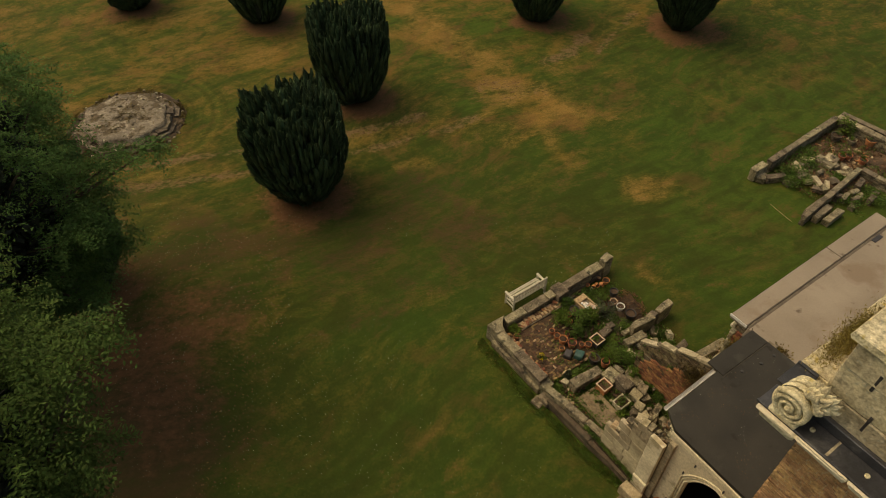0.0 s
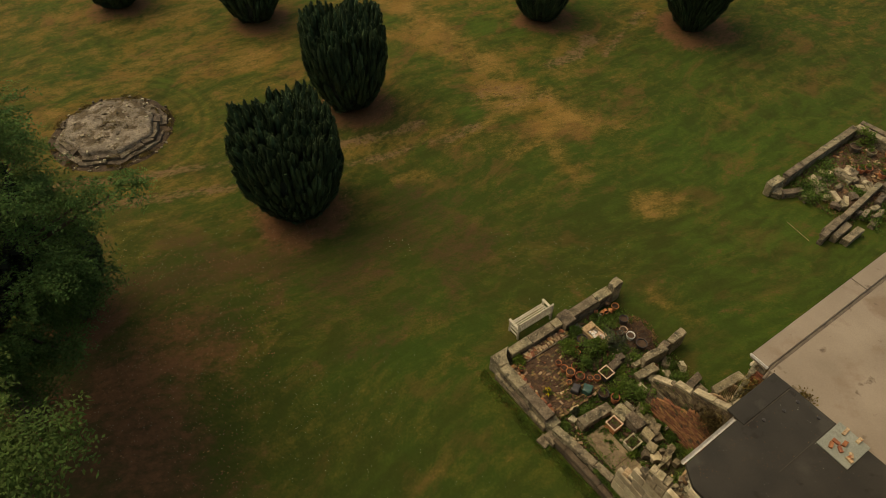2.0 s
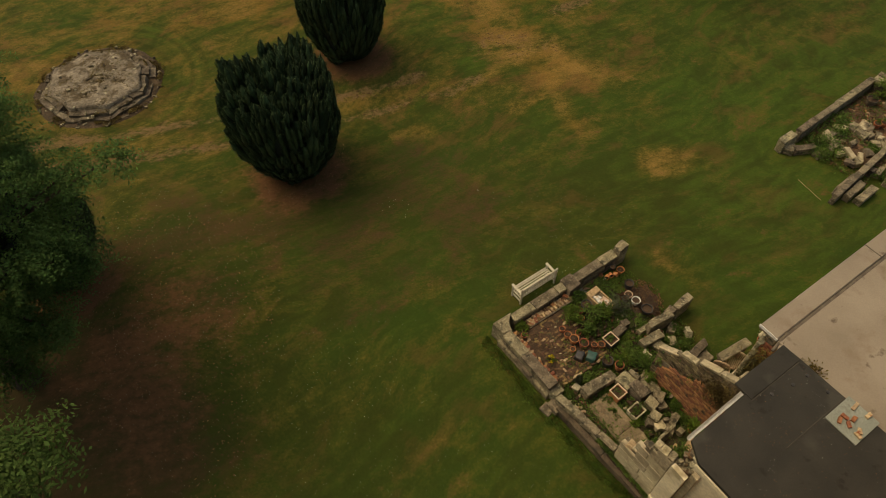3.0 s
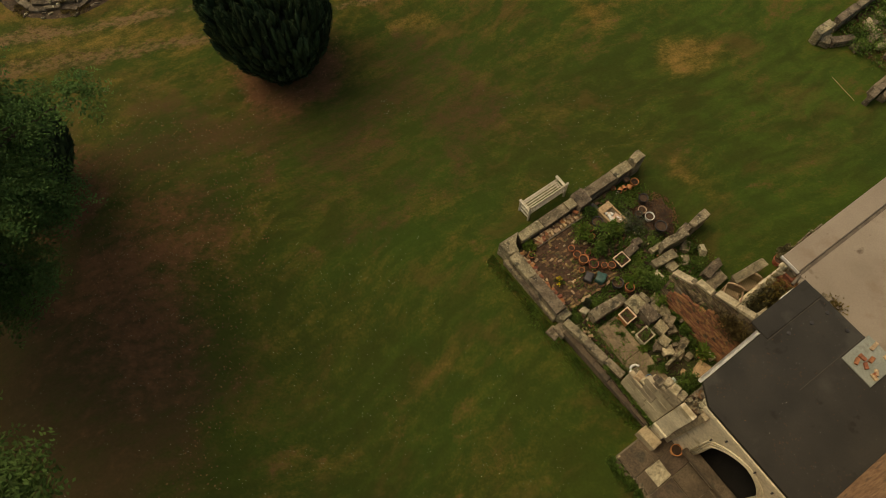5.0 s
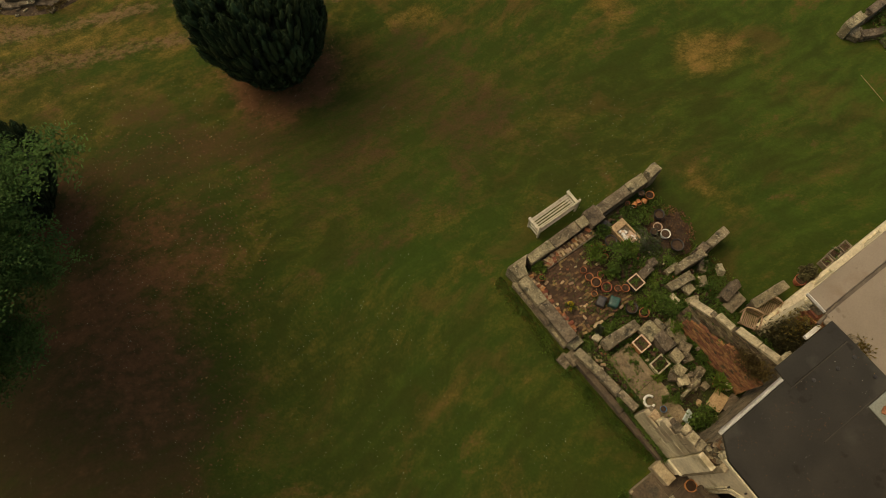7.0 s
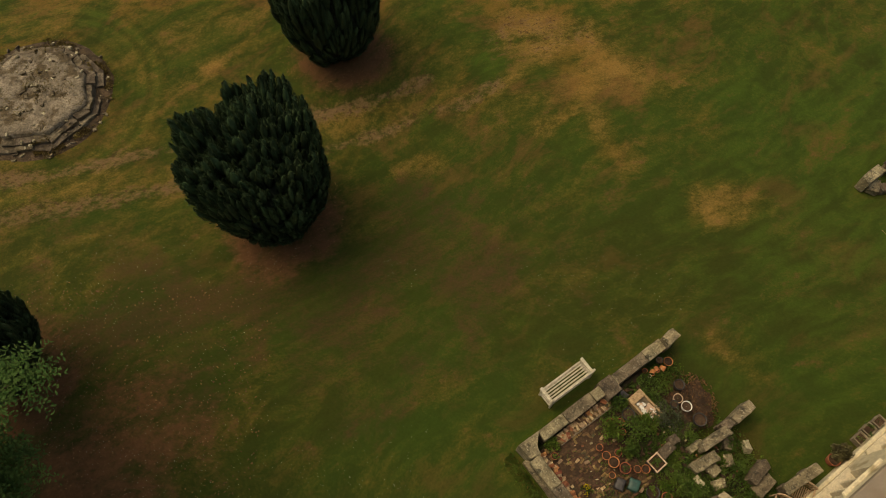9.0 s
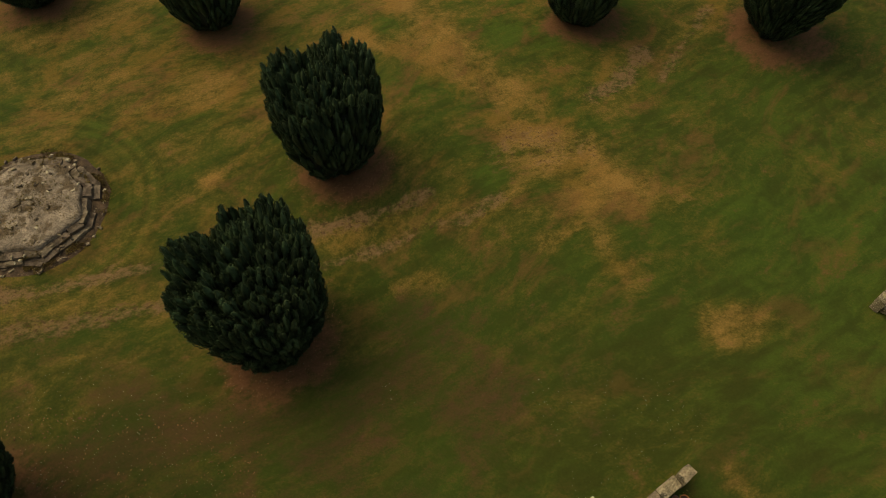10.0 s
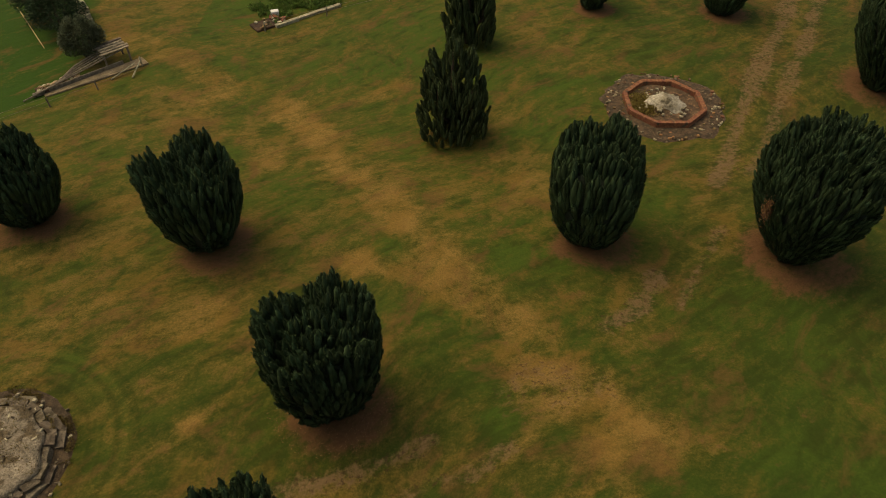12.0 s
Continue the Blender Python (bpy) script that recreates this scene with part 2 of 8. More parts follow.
def box(x0, x1, y0, y1, z0, z1, bevel=0.0, jit=0.0, rnd=None):
    bm = bmesh.new()
    add_box(bm, x0, x1, y0, y1, z0, z1, bevel, jit, rnd)
    return bm


def rough_block(sx, sy, sz, seed, jit=0.02, bevel=0.03):
    """A worn, angular stone standing on z = 0, centred in x and y."""
    r = random.Random(seed)
    bm = box(-sx / 2, sx / 2, -sy / 2, sy / 2, 0, sz)
    low = min(sx, sy, sz)
    for v in bm.verts:
        k = 0.10 if v.co.z > 0 else 0.05
        v.co += Vector((r.uniform(-k, k) * min(sx, 0.5), r.uniform(-k, k) * min(sy, 0.5), r.uniform(-k, k) * min(sz, 0.4) if v.co.z > 0 else 0.0))
    bmesh.ops.bevel(bm, geom=bm.edges[:], offset=min(0.35 * bevel + 0.004, 0.12 * low), segments=1, affect="EDGES", profile=0.6)
    if max(sx, sy, sz) > 0.18:
        # chipped and hollowed faces
        long_edges = [e for e in bm.edges if e.calc_length() > 0.11]
        bmesh.ops.subdivide_edges(bm, edges=long_edges, cuts=2, use_grid_fill=True)
        amount = min(0.016 + 0.5 * min(jit, 0.03), 0.12 * low)
        for v in bm.verts:
            v.co += amount * (noise.noise_vector(v.co * 5.5 + Vector((seed * 1.7, seed * 0.9, 3.1))) + 0.6 * noise.noise_vector(v.co * 17 + Vector((seed * 0.7, 5.1, seed * 1.3))))
    return bm


def add_lathe(bm, profile, n=20, m=None, close=False):
    """A turned form from (radius, height) pairs."""
    rings = []
    for r, z in profile:
        rings.append([bm.verts.new((r * math.cos(2 * math.pi * k / n), r * math.sin(2 * math.pi * k / n), z)) for k in range(n)])
    for a, b in zip(rings, rings[1:]):
        for k in range(n):
            bm.faces.new((a[k], a[(k + 1) % n], b[(k + 1) % n], b[k]))
    if close:
        bm.faces.new(rings[0]), bm.faces.new(rings[-1])
    if m is not None:
        bmesh.ops.transform(bm, matrix=m, verts=[v for ring in rings for v in ring])
    return rings


def add_tube(bm, points, radii, n=7):
    """A tapered tube along points."""
    rings = []
    for i, p in enumerate(points):
        p = Vector(p)
        d = (Vector(points[min(i + 1, len(points) - 1)]) - Vector(points[max(i - 1, 0)])).normalized()
        a = d.cross(Vector((0.31, 0.95, 0.1))).normalized()
        b = d.cross(a)
        r = radii[i] if isinstance(radii, (list, tuple)) else radii
        rings.append([bm.verts.new(p + r * (a * math.cos(2 * math.pi * k / n) + b * math.sin(2 * math.pi * k / n))) for k in range(n)])
    for a, b in zip(rings, rings[1:]):
        for k in range(n):
            bm.faces.new((a[k], a[(k + 1) % n], b[(k + 1) % n], b[k]))
    bm.faces.new(rings[0]), bm.faces.new(rings[-1])


def leaf_mesh(centres, ups, length, width, mat, rng, droop=0.35, facing=None, solid=None):
    """Many small pointed leaves, each a folded pair of quads' halves along its way."""
    n = len(centres)
    ups = ups / np.maximum(np.linalg.norm(ups, axis=1, keepdims=True), 1e-6)
    side = np.cross(ups, rng.normal(size=(n, 3)) if facing is None else facing + rng.normal(0, 0.25, (n, 3)))
    side /= np.maximum(np.linalg.norm(side, axis=1, keepdims=True), 1e-6)
    nor = np.cross(ups, side)
    ln = length * rng.uniform(0.65, 1.25, (n, 1))
    wd = width * rng.uniform(0.7, 1.2, (n, 1))
    a = centres - ups * ln * 0.5
    b = centres + side * wd * 0.5 + nor * wd * 0.15
    c = centres + ups * ln * 0.5 - nor * ln * droop * 0.4
    d = centres - side * wd * 0.5 + nor * wd * 0.15
    verts = np.stack([a, b, c, d], 1).reshape(-1, 3)
    quads = np.arange(4 * n).reshape(n, 4)
    if solid is not None:
        quads = np.concatenate([quads, solid[1] + 4 * n])
        verts = np.concatenate([verts, solid[0]])
        n = len(quads)
    me = bpy.data.meshes.new("leaves")
    me.vertices.add(len(verts))
    me.vertices.foreach_set("co", verts.astype(np.float32).ravel())
    me.loops.add(4 * n)
    me.loops.foreach_set("vertex_index", quads.astype(np.int32).ravel())
    me.polygons.add(n)
    me.polygons.foreach_set("loop_start", np.arange(0, 4 * n, 4, dtype=np.int32))
    me.update(calc_edges=True)
    me.validate()
    me.materials.append(mat)
    return me


def value_noise(x, y, size, seed):
    """Smooth two-dimensional noise between 0 and 1 on arrays."""
    rng = np.random.default_rng(seed)
    grid = rng.random((256, 256))
    gx, gy = np.asarray(x) / size, np.asarray(y) / size
    ix, iy = np.floor(gx).astype(int), np.floor(gy).astype(int)
    fx, fy = gx - ix, gy - iy
    fx, fy = fx * fx * (3 - 2 * fx), fy * fy * (3 - 2 * fy)
    g = lambda i, j: grid[i % 256, j % 256]
    return (g(ix, iy) * (1 - fx) + g(ix + 1, iy) * fx) * (1 - fy) + (g(ix, iy + 1) * (1 - fx) + g(ix + 1, iy + 1) * fx) * fy


def fractal(x, y, size, seed, octaves=4):
    total, weight = 0, 0
    for k in range(octaves):
        total = total + value_noise(x, y, size / 2 ** k, seed + k) * 0.55 ** k
        weight += 0.55 ** k
    return total / weight


def near_line(x, y, points):
    """The distance of each place to a line of points."""
    best = np.full(np.shape(x), 1e9)
    for (ax, ay), (bx, by) in zip(points, points[1:]):
        dx, dy = bx - ax, by - ay
        k = np.clip(((x - ax) * dx + (y - ay) * dy) / (dx * dx + dy * dy + 1e-9), 0, 1)
        best = np.minimum(best, np.hypot(x - ax - k * dx, y - ay - k * dy))
    return best


# ---- the ground: one sheet to the horizon ----
def lawn_material():
    m = bpy.data.materials.new("parched_lawn")
    m.use_nodes = True
    t = m.node_tree
    n, link = t.nodes, t.links.new
    bsdf = n["Principled BSDF"]
    bsdf.inputs["Roughness"].default_value = 0.95
    bsdf.inputs["Specular IOR Level"].default_value = 0.15
    geo = n.new("ShaderNodeNewGeometry")

    # a slow bend of the whole pattern, so that streaks curve
    slow = n.new("ShaderNodeTexNoise")
    slow.inputs["Scale"].default_value, slow.inputs["Detail"].default_value = 0.06, 1.0
    link(geo.outputs["Position"], slow.inputs["Vector"])
    shift = n.new("ShaderNodeVectorMath")
    shift.operation = "MULTIPLY_ADD"
    link(slow.outputs["Color"], shift.inputs[0])
    shift.inputs[1].default_value = (5.0, 5.0, 0.0)
    link(geo.outputs["Position"], shift.inputs[2])
    bent = shift.outputs["Vector"]

    def noise_at(size, detail, turn=0.0, stretch=1.0, rough=0.6, warp=0.0):
        mp = n.new("ShaderNodeMapping")
        mp.vector_type = "TEXTURE"
        mp.inputs["Rotation"].default_value = (0, 0, radians(turn))
        mp.inputs["Scale"].default_value = (stretch, 1, 1)
        link(bent, mp.inputs["Vector"])
        k = n.new("ShaderNodeTexNoise")
        k.inputs["Scale"].default_value, k.inputs["Detail"].default_value, k.inputs["Roughness"].default_value = size, detail, rough
        k.inputs["Distortion"].default_value = warp
        link(mp.outputs["Vector"], k.inputs["Vector"])
        return k.outputs["Fac"]

    def calc(op, a, b=0.0, c=0.0):
        x = n.new("ShaderNodeMath")
        x.operation = op
        for sock, val in zip(x.inputs, (a, b, c)):
            if isinstance(val, (int, float)):
                sock.default_value = val
            else:
                link(val, sock)
        return x.outputs[0]

    def smooth(v, a, b):
        r = n.new("ShaderNodeMapRange")
        r.interpolation_type = "SMOOTHSTEP"
        r.inputs["From Min"].default_value, r.inputs["From Max"].default_value = a, b
        link(v, r.inputs["Value"])
        return r.outputs["Result"]

    def mix(fac, a, b):
        x = n.new("ShaderNodeMix")
        x.data_type = "RGBA"
        for sock, val in zip([s for s in x.inputs if s.enabled], (fac, a, b)):
            if isinstance(val, tuple):
                sock.default_value = (*val, 1)
            elif isinstance(val, (int, float)):
                sock.default_value = val
            else:
                link(val, sock)
        return [s for s in x.outputs if s.enabled][0]

    def attr(name):
        a = n.new("ShaderNodeAttribute")
        a.attribute_name = name
        return a.outputs["Fac"]

    streak = noise_at(0.60, 6, 34, 3.0, 0.60, 0.6)
    swirl = noise_at(1.25, 6, 40, 1.6, 0.62, 0.6)
    patch = noise_at(0.20, 5, 30, 1.6, 0.55, 0.4)
    blotch = noise_at(0.62, 7, 15, 1.3, 0.62, 0.8)
    mown = noise_at(2.1, 3, 37, 9.0, 0.5, 0.15)
    tuft = noise_at(4.2, 5, 30, 1.3, 0.66)
    fine = noise_at(12.0, 4, 0, 1.0, 0.75)
    fresh, dry = attr("fresh"), attr("dry")

    def centred(v, k):
        return calc("MULTIPLY", calc("SUBTRACT", v, 0.5), k)

    # mower rings round the stone platform
    off = n.new("ShaderNodeVectorMath")
    off.operation = "DISTANCE"
    link(geo.outputs["Position"], off.inputs[0])
    off.inputs[1].default_value = (-17.05, 29.45, 0.0)
    ring = n.new("ShaderNodeTexNoise")
    ring.noise_dimensions = "1D"
    ring.inputs["Scale"].default_value, ring.inputs["Detail"].default_value = 1.7, 2.0
    link(off.outputs["Value"], ring.inputs["W"])
    around = n.new("ShaderNodeMapRange")
    around.inputs["From Min"].default_value, around.inputs["From Max"].default_value = 4.2, 7.0
    around.inputs["To Min"].default_value, around.inputs["To Max"].default_value = 1.0, 0.0
    link(off.outputs["Value"], around.inputs["Value"])
    lines = calc("ADD", calc("MULTIPLY", ring.outputs["Fac"], around.outputs["Result"]), calc("MULTIPLY", mown, calc("SUBTRACT", 1.0, around.outputs["Result"])))
    col = mix(smooth(calc("ADD", calc("MULTIPLY", patch, 0.55), calc("MULTIPLY", blotch, 0.45)), 0.36, 0.64), LAWN_DARK, LAWN_GREEN)
    lively = calc("ADD", calc("ADD", calc("MULTIPLY", lines, 0.30), calc("MULTIPLY", swirl, 0.70)), calc("MULTIPLY", fresh, 0.10))
    col = mix(calc("MULTIPLY", smooth(lively, 0.44, 0.68), calc("MINIMUM", calc("MULTIPLY_ADD", fresh, 0.34, 0.32), 0.8)), col, LAWN_BRIGHT)
    mixed = calc("ADD", calc("ADD", centred(streak, 1.5), centred(swirl, 1.6)), calc("ADD", centred(blotch, 1.7), centred(lines, 0.3)))
    reach = calc("ADD", calc("ADD", mixed, calc("ADD", centred(tuft, 1.0), centred(fine, 0.9))), calc("MULTIPLY", dry, 0.95))
    col = mix(calc("MULTIPLY", smooth(reach, -0.15, 0.55), 0.72), col, LAWN_OLIVE)
    col = mix(calc("MULTIPLY", smooth(reach, 0.22, 1.35), 1.0), col, LAWN_STRAW)
    col = mix(calc("MULTIPLY", smooth(fresh, 1.2, 1.6), 0.95), col, LAWN_LUSH)
    # reddish, worn patches of their own
    bald = noise_at(0.62, 5, 48, 1.6, 0.60, 0.8)
    thirst = calc("MULTIPLY_ADD", attr("gilt"), 0.42, 0.30)
    col = mix(calc("MULTIPLY", smooth(calc("ADD", bald, centred(tuft, 0.25)), 0.50, 0.70), thirst), col, LAWN_RUST)
    # golden wisps, a pace or two across
    wisp = noise_at(0.80, 5, 52, 1.7, 0.56, 0.5)
    col = mix(calc("MULTIPLY", smooth(calc("ADD", calc("ADD", wisp, centred(tuft, 0.3)), calc("MULTIPLY", dry, 0.10)), 0.53, 0.78), calc("MULTIPLY", attr("gilt"), 0.58)), col, LAWN_GOLD)
    worn = calc("ADD", calc("MULTIPLY", attr("track"), 0.50), calc("ADD", centred(tuft, 1.1), centred(blotch, 0.7)))
    col = mix(smooth(worn, 0.16, 0.60), col, LAWN_EARTH)
    # bare dark specks in the worn and bleached turf
    speck = noise_at(5.5, 4, 10, 1.2, 0.7)
    col = mix(calc("MULTIPLY", calc("MULTIPLY", smooth(speck, 0.52, 0.66), smooth(attr("track"), 0.12, 0.45)), 0.75), col, LAWN_SHADED_MOULD)
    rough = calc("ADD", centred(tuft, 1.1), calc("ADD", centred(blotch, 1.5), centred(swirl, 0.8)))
    # brown leaf mould, with tree shade painted into the same dark colour
    col = mix(calc("MULTIPLY", smooth(calc("ADD", attr("mould_shade"), rough), 0.10, 1.0), 0.90), col, LAWN_SHADED_MOULD)
    col = mix(calc("MULTIPLY", smooth(calc("ADD", attr("litter"), rough), 0.18, 0.95), 0.92), col, LAWN_LITTER)
    # bleached and worn places are grainier than the mown green
    depth = calc("MULTIPLY_ADD", smooth(calc("ADD", dry, calc("ADD", attr("track"), attr("litter"))), 0.2, 1.0), 0.13, 0.19)
    swing = calc("MULTIPLY", calc("ADD", centred(fine, 3.0), centred(tuft, 1.6)), depth)
    grain = calc("ADD", calc("ADD", swing, calc("MULTIPLY", centred(lines, 1.0), calc("MULTIPLY_ADD", around.outputs["Result"], 0.45, 0.22))), 1.0)
    hue = n.new("ShaderNodeHueSaturation")
    link(grain, hue.inputs["Value"])
    link(col, hue.inputs["Color"])
    link(hue.outputs["Color"], bsdf.inputs["Base Color"])
    b = n.new("ShaderNodeBump")
    b.inputs["Strength"].default_value, b.inputs["Distance"].default_value = 0.5, 0.04
    link(calc("ADD", tuft, calc("MULTIPLY", fine, 0.5)), b.inputs["Height"])
    link(b.outputs["Normal"], bsdf.inputs["Normal"])
    return m


LAWN_DARK, LAWN_GREEN, LAWN_BRIGHT = (0.033, 0.042, 0.008), (0.030, 0.055, 0.009), (0.054, 0.096, 0.014)
LAWN_OLIVE, LAWN_STRAW, LAWN_GOLD = (0.078, 0.068, 0.014), (0.215, 0.132, 0.040), (0.165, 0.098, 0.024)
LAWN_EARTH, LAWN_LITTER = (0.152, 0.098, 0.050), (0.125, 0.060, 0.030)
LAWN_LUSH = (0.022, 0.060, 0.008)
# the second brown is leaf mould darkened by painted tree shade
LAWN_RUST, LAWN_SHADED_MOULD = (0.118, 0.064, 0.023), (0.056, 0.035, 0.016)

# feet of the yews: x, y, width, height, mesh variant, turn
YEWS = [(-7.05, 24.95, 4.4, 5.25, 0, 0), (-5.9, 32.5, 3.98, 5.1, 1, 0), (-12.65, 40.3, 3.8, 4.6, 2, 0), (-21.1, 41.3, 3.6, 4.2, 3, 0),
        (3.97, 41.5, 4.0, 5.5, 4, 0), (12.6, 41.0, 4.75, 6.1, 5, 0), (-14.6, 18.9, 3.7, 4.0, 5, 250), (21.5, 54.8, 4.8, 5.6, 5, 150),
        (14.6, 63.2, 3.3, 4.4, 4, 90), (6.2, 63.4, 2.5, 4.0, 3, 300)]


def build_ground():
    def steps(lo, hi, step, far):
        core = list(np.arange(lo, hi + 1e-6, step))
        grow = [step * 2.0 * 1.6 ** k for k in range(15)]
        low, high, a, b = [], [], lo, hi
        for g in grow:
            a, b = a - g, b + g
            low.append(a), high.append(b)
        return np.array(low[::-1] + core + high)
    xs, ys = steps(-34, 34, 0.25, 900), steps(-4, 74, 0.25, 900)
    gx, gy = np.meshgrid(xs, ys, indexing="ij")
    z = (fractal(gx, gy, 5.0, 3) - 0.5) * 0.10
    z *= np.clip((np.hypot(gx - 9, gy - 15) - 9) / 6, 0.15, 1)
    wob = fractal(gx, gy, 2.2, 11) - 0.5
    wob2 = fractal(gx, gy, 0.7, 21) - 0.5

    def strip(points, width, soft):
        d = near_line(gx, gy, points) + wob * 1.7 * soft + wob2 * 1.1 * soft
        return np.clip(1 - (d - width) / soft, 0, 1)
    # parched places: strength, width, soft edge, line
    dry = np.zeros_like(gx)
    for k, width, soft, line in (
            (0.95, 0.45, 1.3, [(-11.3, 50.7), (-7.8, 46.0), (-4.9, 42.8), (-2.1, 39.4)]), (0.92, 0.45, 1.1, [(-5.7, 39.2), (-3.3, 39.3), (-0.9, 38.8)]),
            (0.85, 0.5, 1.2, [(-1.2, 38.6), (-0.2, 37.0), (1.8, 35.7)]), (0.95, 0.6, 1.5, [(1.3, 34.6), (3.0, 33.6)]), (0.9, 0.45, 1.2, [(2.3, 34.4), (4.1, 32.8), (5.5, 31.7)]),
            (0.85, 0.4, 1.0, [(4.1, 32.8), (3.7, 30.9)]), (0.75, 0.2, 0.8, [(3.7, 30.9), (4.3, 29.3), (4.9, 27.9)]), (0.75, 0.1, 0.5, [(2.2, 29.0), (3.6, 29.9)]),
            (0.85, 0.3, 0.9, [(7.9, 26.2), (9.0, 26.0)]), (0.7, 0.12, 0.5, [(-3.1, 27.0), (-1.7, 27.3)]), (0.95, 0.12, 0.4, [(-10.7, 31.2), (-10.5, 31.4)]),
            (0.65, 0.1, 0.6, [(7.5, 21.0), (8.9, 20.1)]), (0.75, 0.3, 0.8, [(-18.8, 34.8), (-17.0, 35.7), (-15.2, 37.0)]), (0.75, 0.4, 0.9, [(-14.7, 34.5), (-10.8, 36.5)]),
            (0.7, 0.25, 0.8, [(-12.8, 48.0), (-11.1, 45.8)]), (0.6, 0.25, 0.7, [(-8.0, 50.9), (-5.1, 53.3)]), (0.8, 0.1, 0.5, [(0.6, 45.1), (2.2, 46.3)]),
            (0.5, 0.2, 0.8, [(7.8, 30.5), (6.0, 31.8)])):
        dry = np.maximum(dry, k * strip(line, width, soft))
    for k, width, soft, line in ((0.5, 0.3, 1.4, [(-17, 25.3), (-12, 26.3), (-6.5, 28.3), (0.5, 31.0)]), (0.7, 0.5, 1.2, [(-23.6, 57.3), (-18.5, 55.6), (-15.1, 52.1)])):
        dry = np.maximum(dry, k * strip(line, width, soft))
    dry = np.maximum(dry, 0.35 * strip([(4.8, 36.7), (8, 39.5), (11.5, 46.5), (19.5, 63)], 1.0, 1.6))
    far = np.clip((gy - 27) / 12, 0, 1) * np.clip((12 - gx) / 11, 0.30, 1)
    dry = np.maximum(dry, far * (0.13 + 1.1 * (fractal(gx * 0.6 + gy * 0.3, gy, 5, 31) - 0.38)))
    left = np.clip((-3 - gx) / 8, 0, 1) * np.clip((gy - 12) / 8, 0, 1)
    dry = np.maximum(dry, left * (0.14 + 0.8 * (fractal(gx * 0.5 + gy * 0.2, gy, 4, 41) - 0.35)))
    moist = np.maximum(np.clip((gx - 1) / 7, 0, 1) * np.clip((31 - gy) / 6, 0, 1), 0.85 * np.clip((gx - 5) / 5, 0, 1) * np.clip((42 - gy) / 6, 0, 1))
    green = moist * 0.18 + 1.0 * np.clip(((gy - 48.1) * 0.72 - (gx + 26.1) * 0.70 - 0.2) / 1.0, 0, 1) * np.clip((-23.3 - 0.33 * (gy - 53) - gx) / 0.8, 0, 1) + 0.8 * np.clip(((gy - 58.8) * 0.84 - (gx + 14.5) * 0.54 - 1.0) / 1.0, 0, 1) * (gx > -19)
    for x, y, r in ((-4.6, 40.3, 0.35), (0.0, 32.0, 0.4)):
        green = np.maximum(green, 0.75 * np.clip(1 - (np.hypot(gx - x, gy - y) + 1.2 * wob + 0.8 * wob2 - r) / 0.6, 0, 1))
    dry = np.clip(dry - green, -0.5, 1.2)
    track = 0.85 * strip([(-19, 25.2), (-16.5, 25.9), (-13.0, 26.9), (-11.0, 27.6), (-7.2, 29.0), (-4.6, 29.8), (-2.2, 31.1)], 0.10, 0.45)
    track = np.maximum(track, 0.75 * strip([(-19, 23.7), (-15.9, 24.5), (-12.8, 25.3), (-9.5, 26.3)], 0.12, 0.40))
    track = np.maximum(track, 0.85 * strip([(-6.0, 27.6), (-3.7, 28.5), (-2.1, 29.5)], 0.05, 0.35))
    track = np.maximum(track, 0.75 * strip([(-2.1, 29.6), (-0.7, 30.0), (0.5, 31.0)], 0.08, 0.40))
    track = np.maximum(track, 0.88 * strip([(20.0, 66), (18.7, 62.7), (15.0, 55.7), (11.7, 48.0), (10.5, 45.7)], 0.28, 0.55))
    track = np.maximum(track, 0.80 * strip([(21.8, 66), (20.5, 62.8), (16.5, 54.6), (13.5, 48.6), (12.5, 46.7)], 0.25, 0.5))
    track = np.maximum(track, 0.8 * strip([(10.0, 42.2), (8.7, 40.0), (7.4, 37.7)], 0.10, 0.38))
    track = np.maximum(track, 0.85 * strip([(6.8, 39.2), (5.5, 37.3), (4.6, 36.7)], 0.22, 0.55))
    track = np.maximum(track, 0.50 * strip([(0.2, 33.1), (1.9, 34.4), (2.5, 33.3), (3.7, 33.5)], 0.3, 0.9))
    litter = np.zeros_like(gx)
    for x, y, w, h, kind, turn in YEWS:
        d = np.hypot(gx - x - 0.25, gy - y + 0.35) + wob * 1.0
        litter = np.maximum(litter, np.clip(1 - (d - 0.33 * w) / (0.27 * w), 0, 0.8))
    # shade of the broadleaf trees painted on the lawn, along with their mould
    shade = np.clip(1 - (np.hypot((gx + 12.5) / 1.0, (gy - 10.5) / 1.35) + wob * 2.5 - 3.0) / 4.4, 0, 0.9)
    mould_shade = np.maximum(shade, 0.62 * strip([(-12.5, 20.5), (-8, 21.0), (-3, 22.5), (0.0, 23.5)], 0.5, 4.4))
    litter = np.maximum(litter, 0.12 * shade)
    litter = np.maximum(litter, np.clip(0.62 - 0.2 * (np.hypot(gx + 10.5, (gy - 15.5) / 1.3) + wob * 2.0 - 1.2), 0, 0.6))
    beyond = np.clip(green - 0.2, 0, 1)
    fresh = np.maximum(np.clip((gy - 26) / 18, 0, 1) * 1.2 * np.clip((17 - gx) / 12, 0.15, 1), 1.9 * beyond)
    fresh = np.maximum(fresh, 0.7 * np.clip((gx - 4) / 8, 0, 1) * np.clip((gy - 16) / 8, 0, 1) * np.clip((42 - gy) / 8, 0, 1))
    gilt = np.clip((gy - 23) / 8, 0, 1) * (1 - 0.6 * moist)
    nx, ny = gx.shape
    idx = np.arange(nx * ny).reshape(nx, ny)
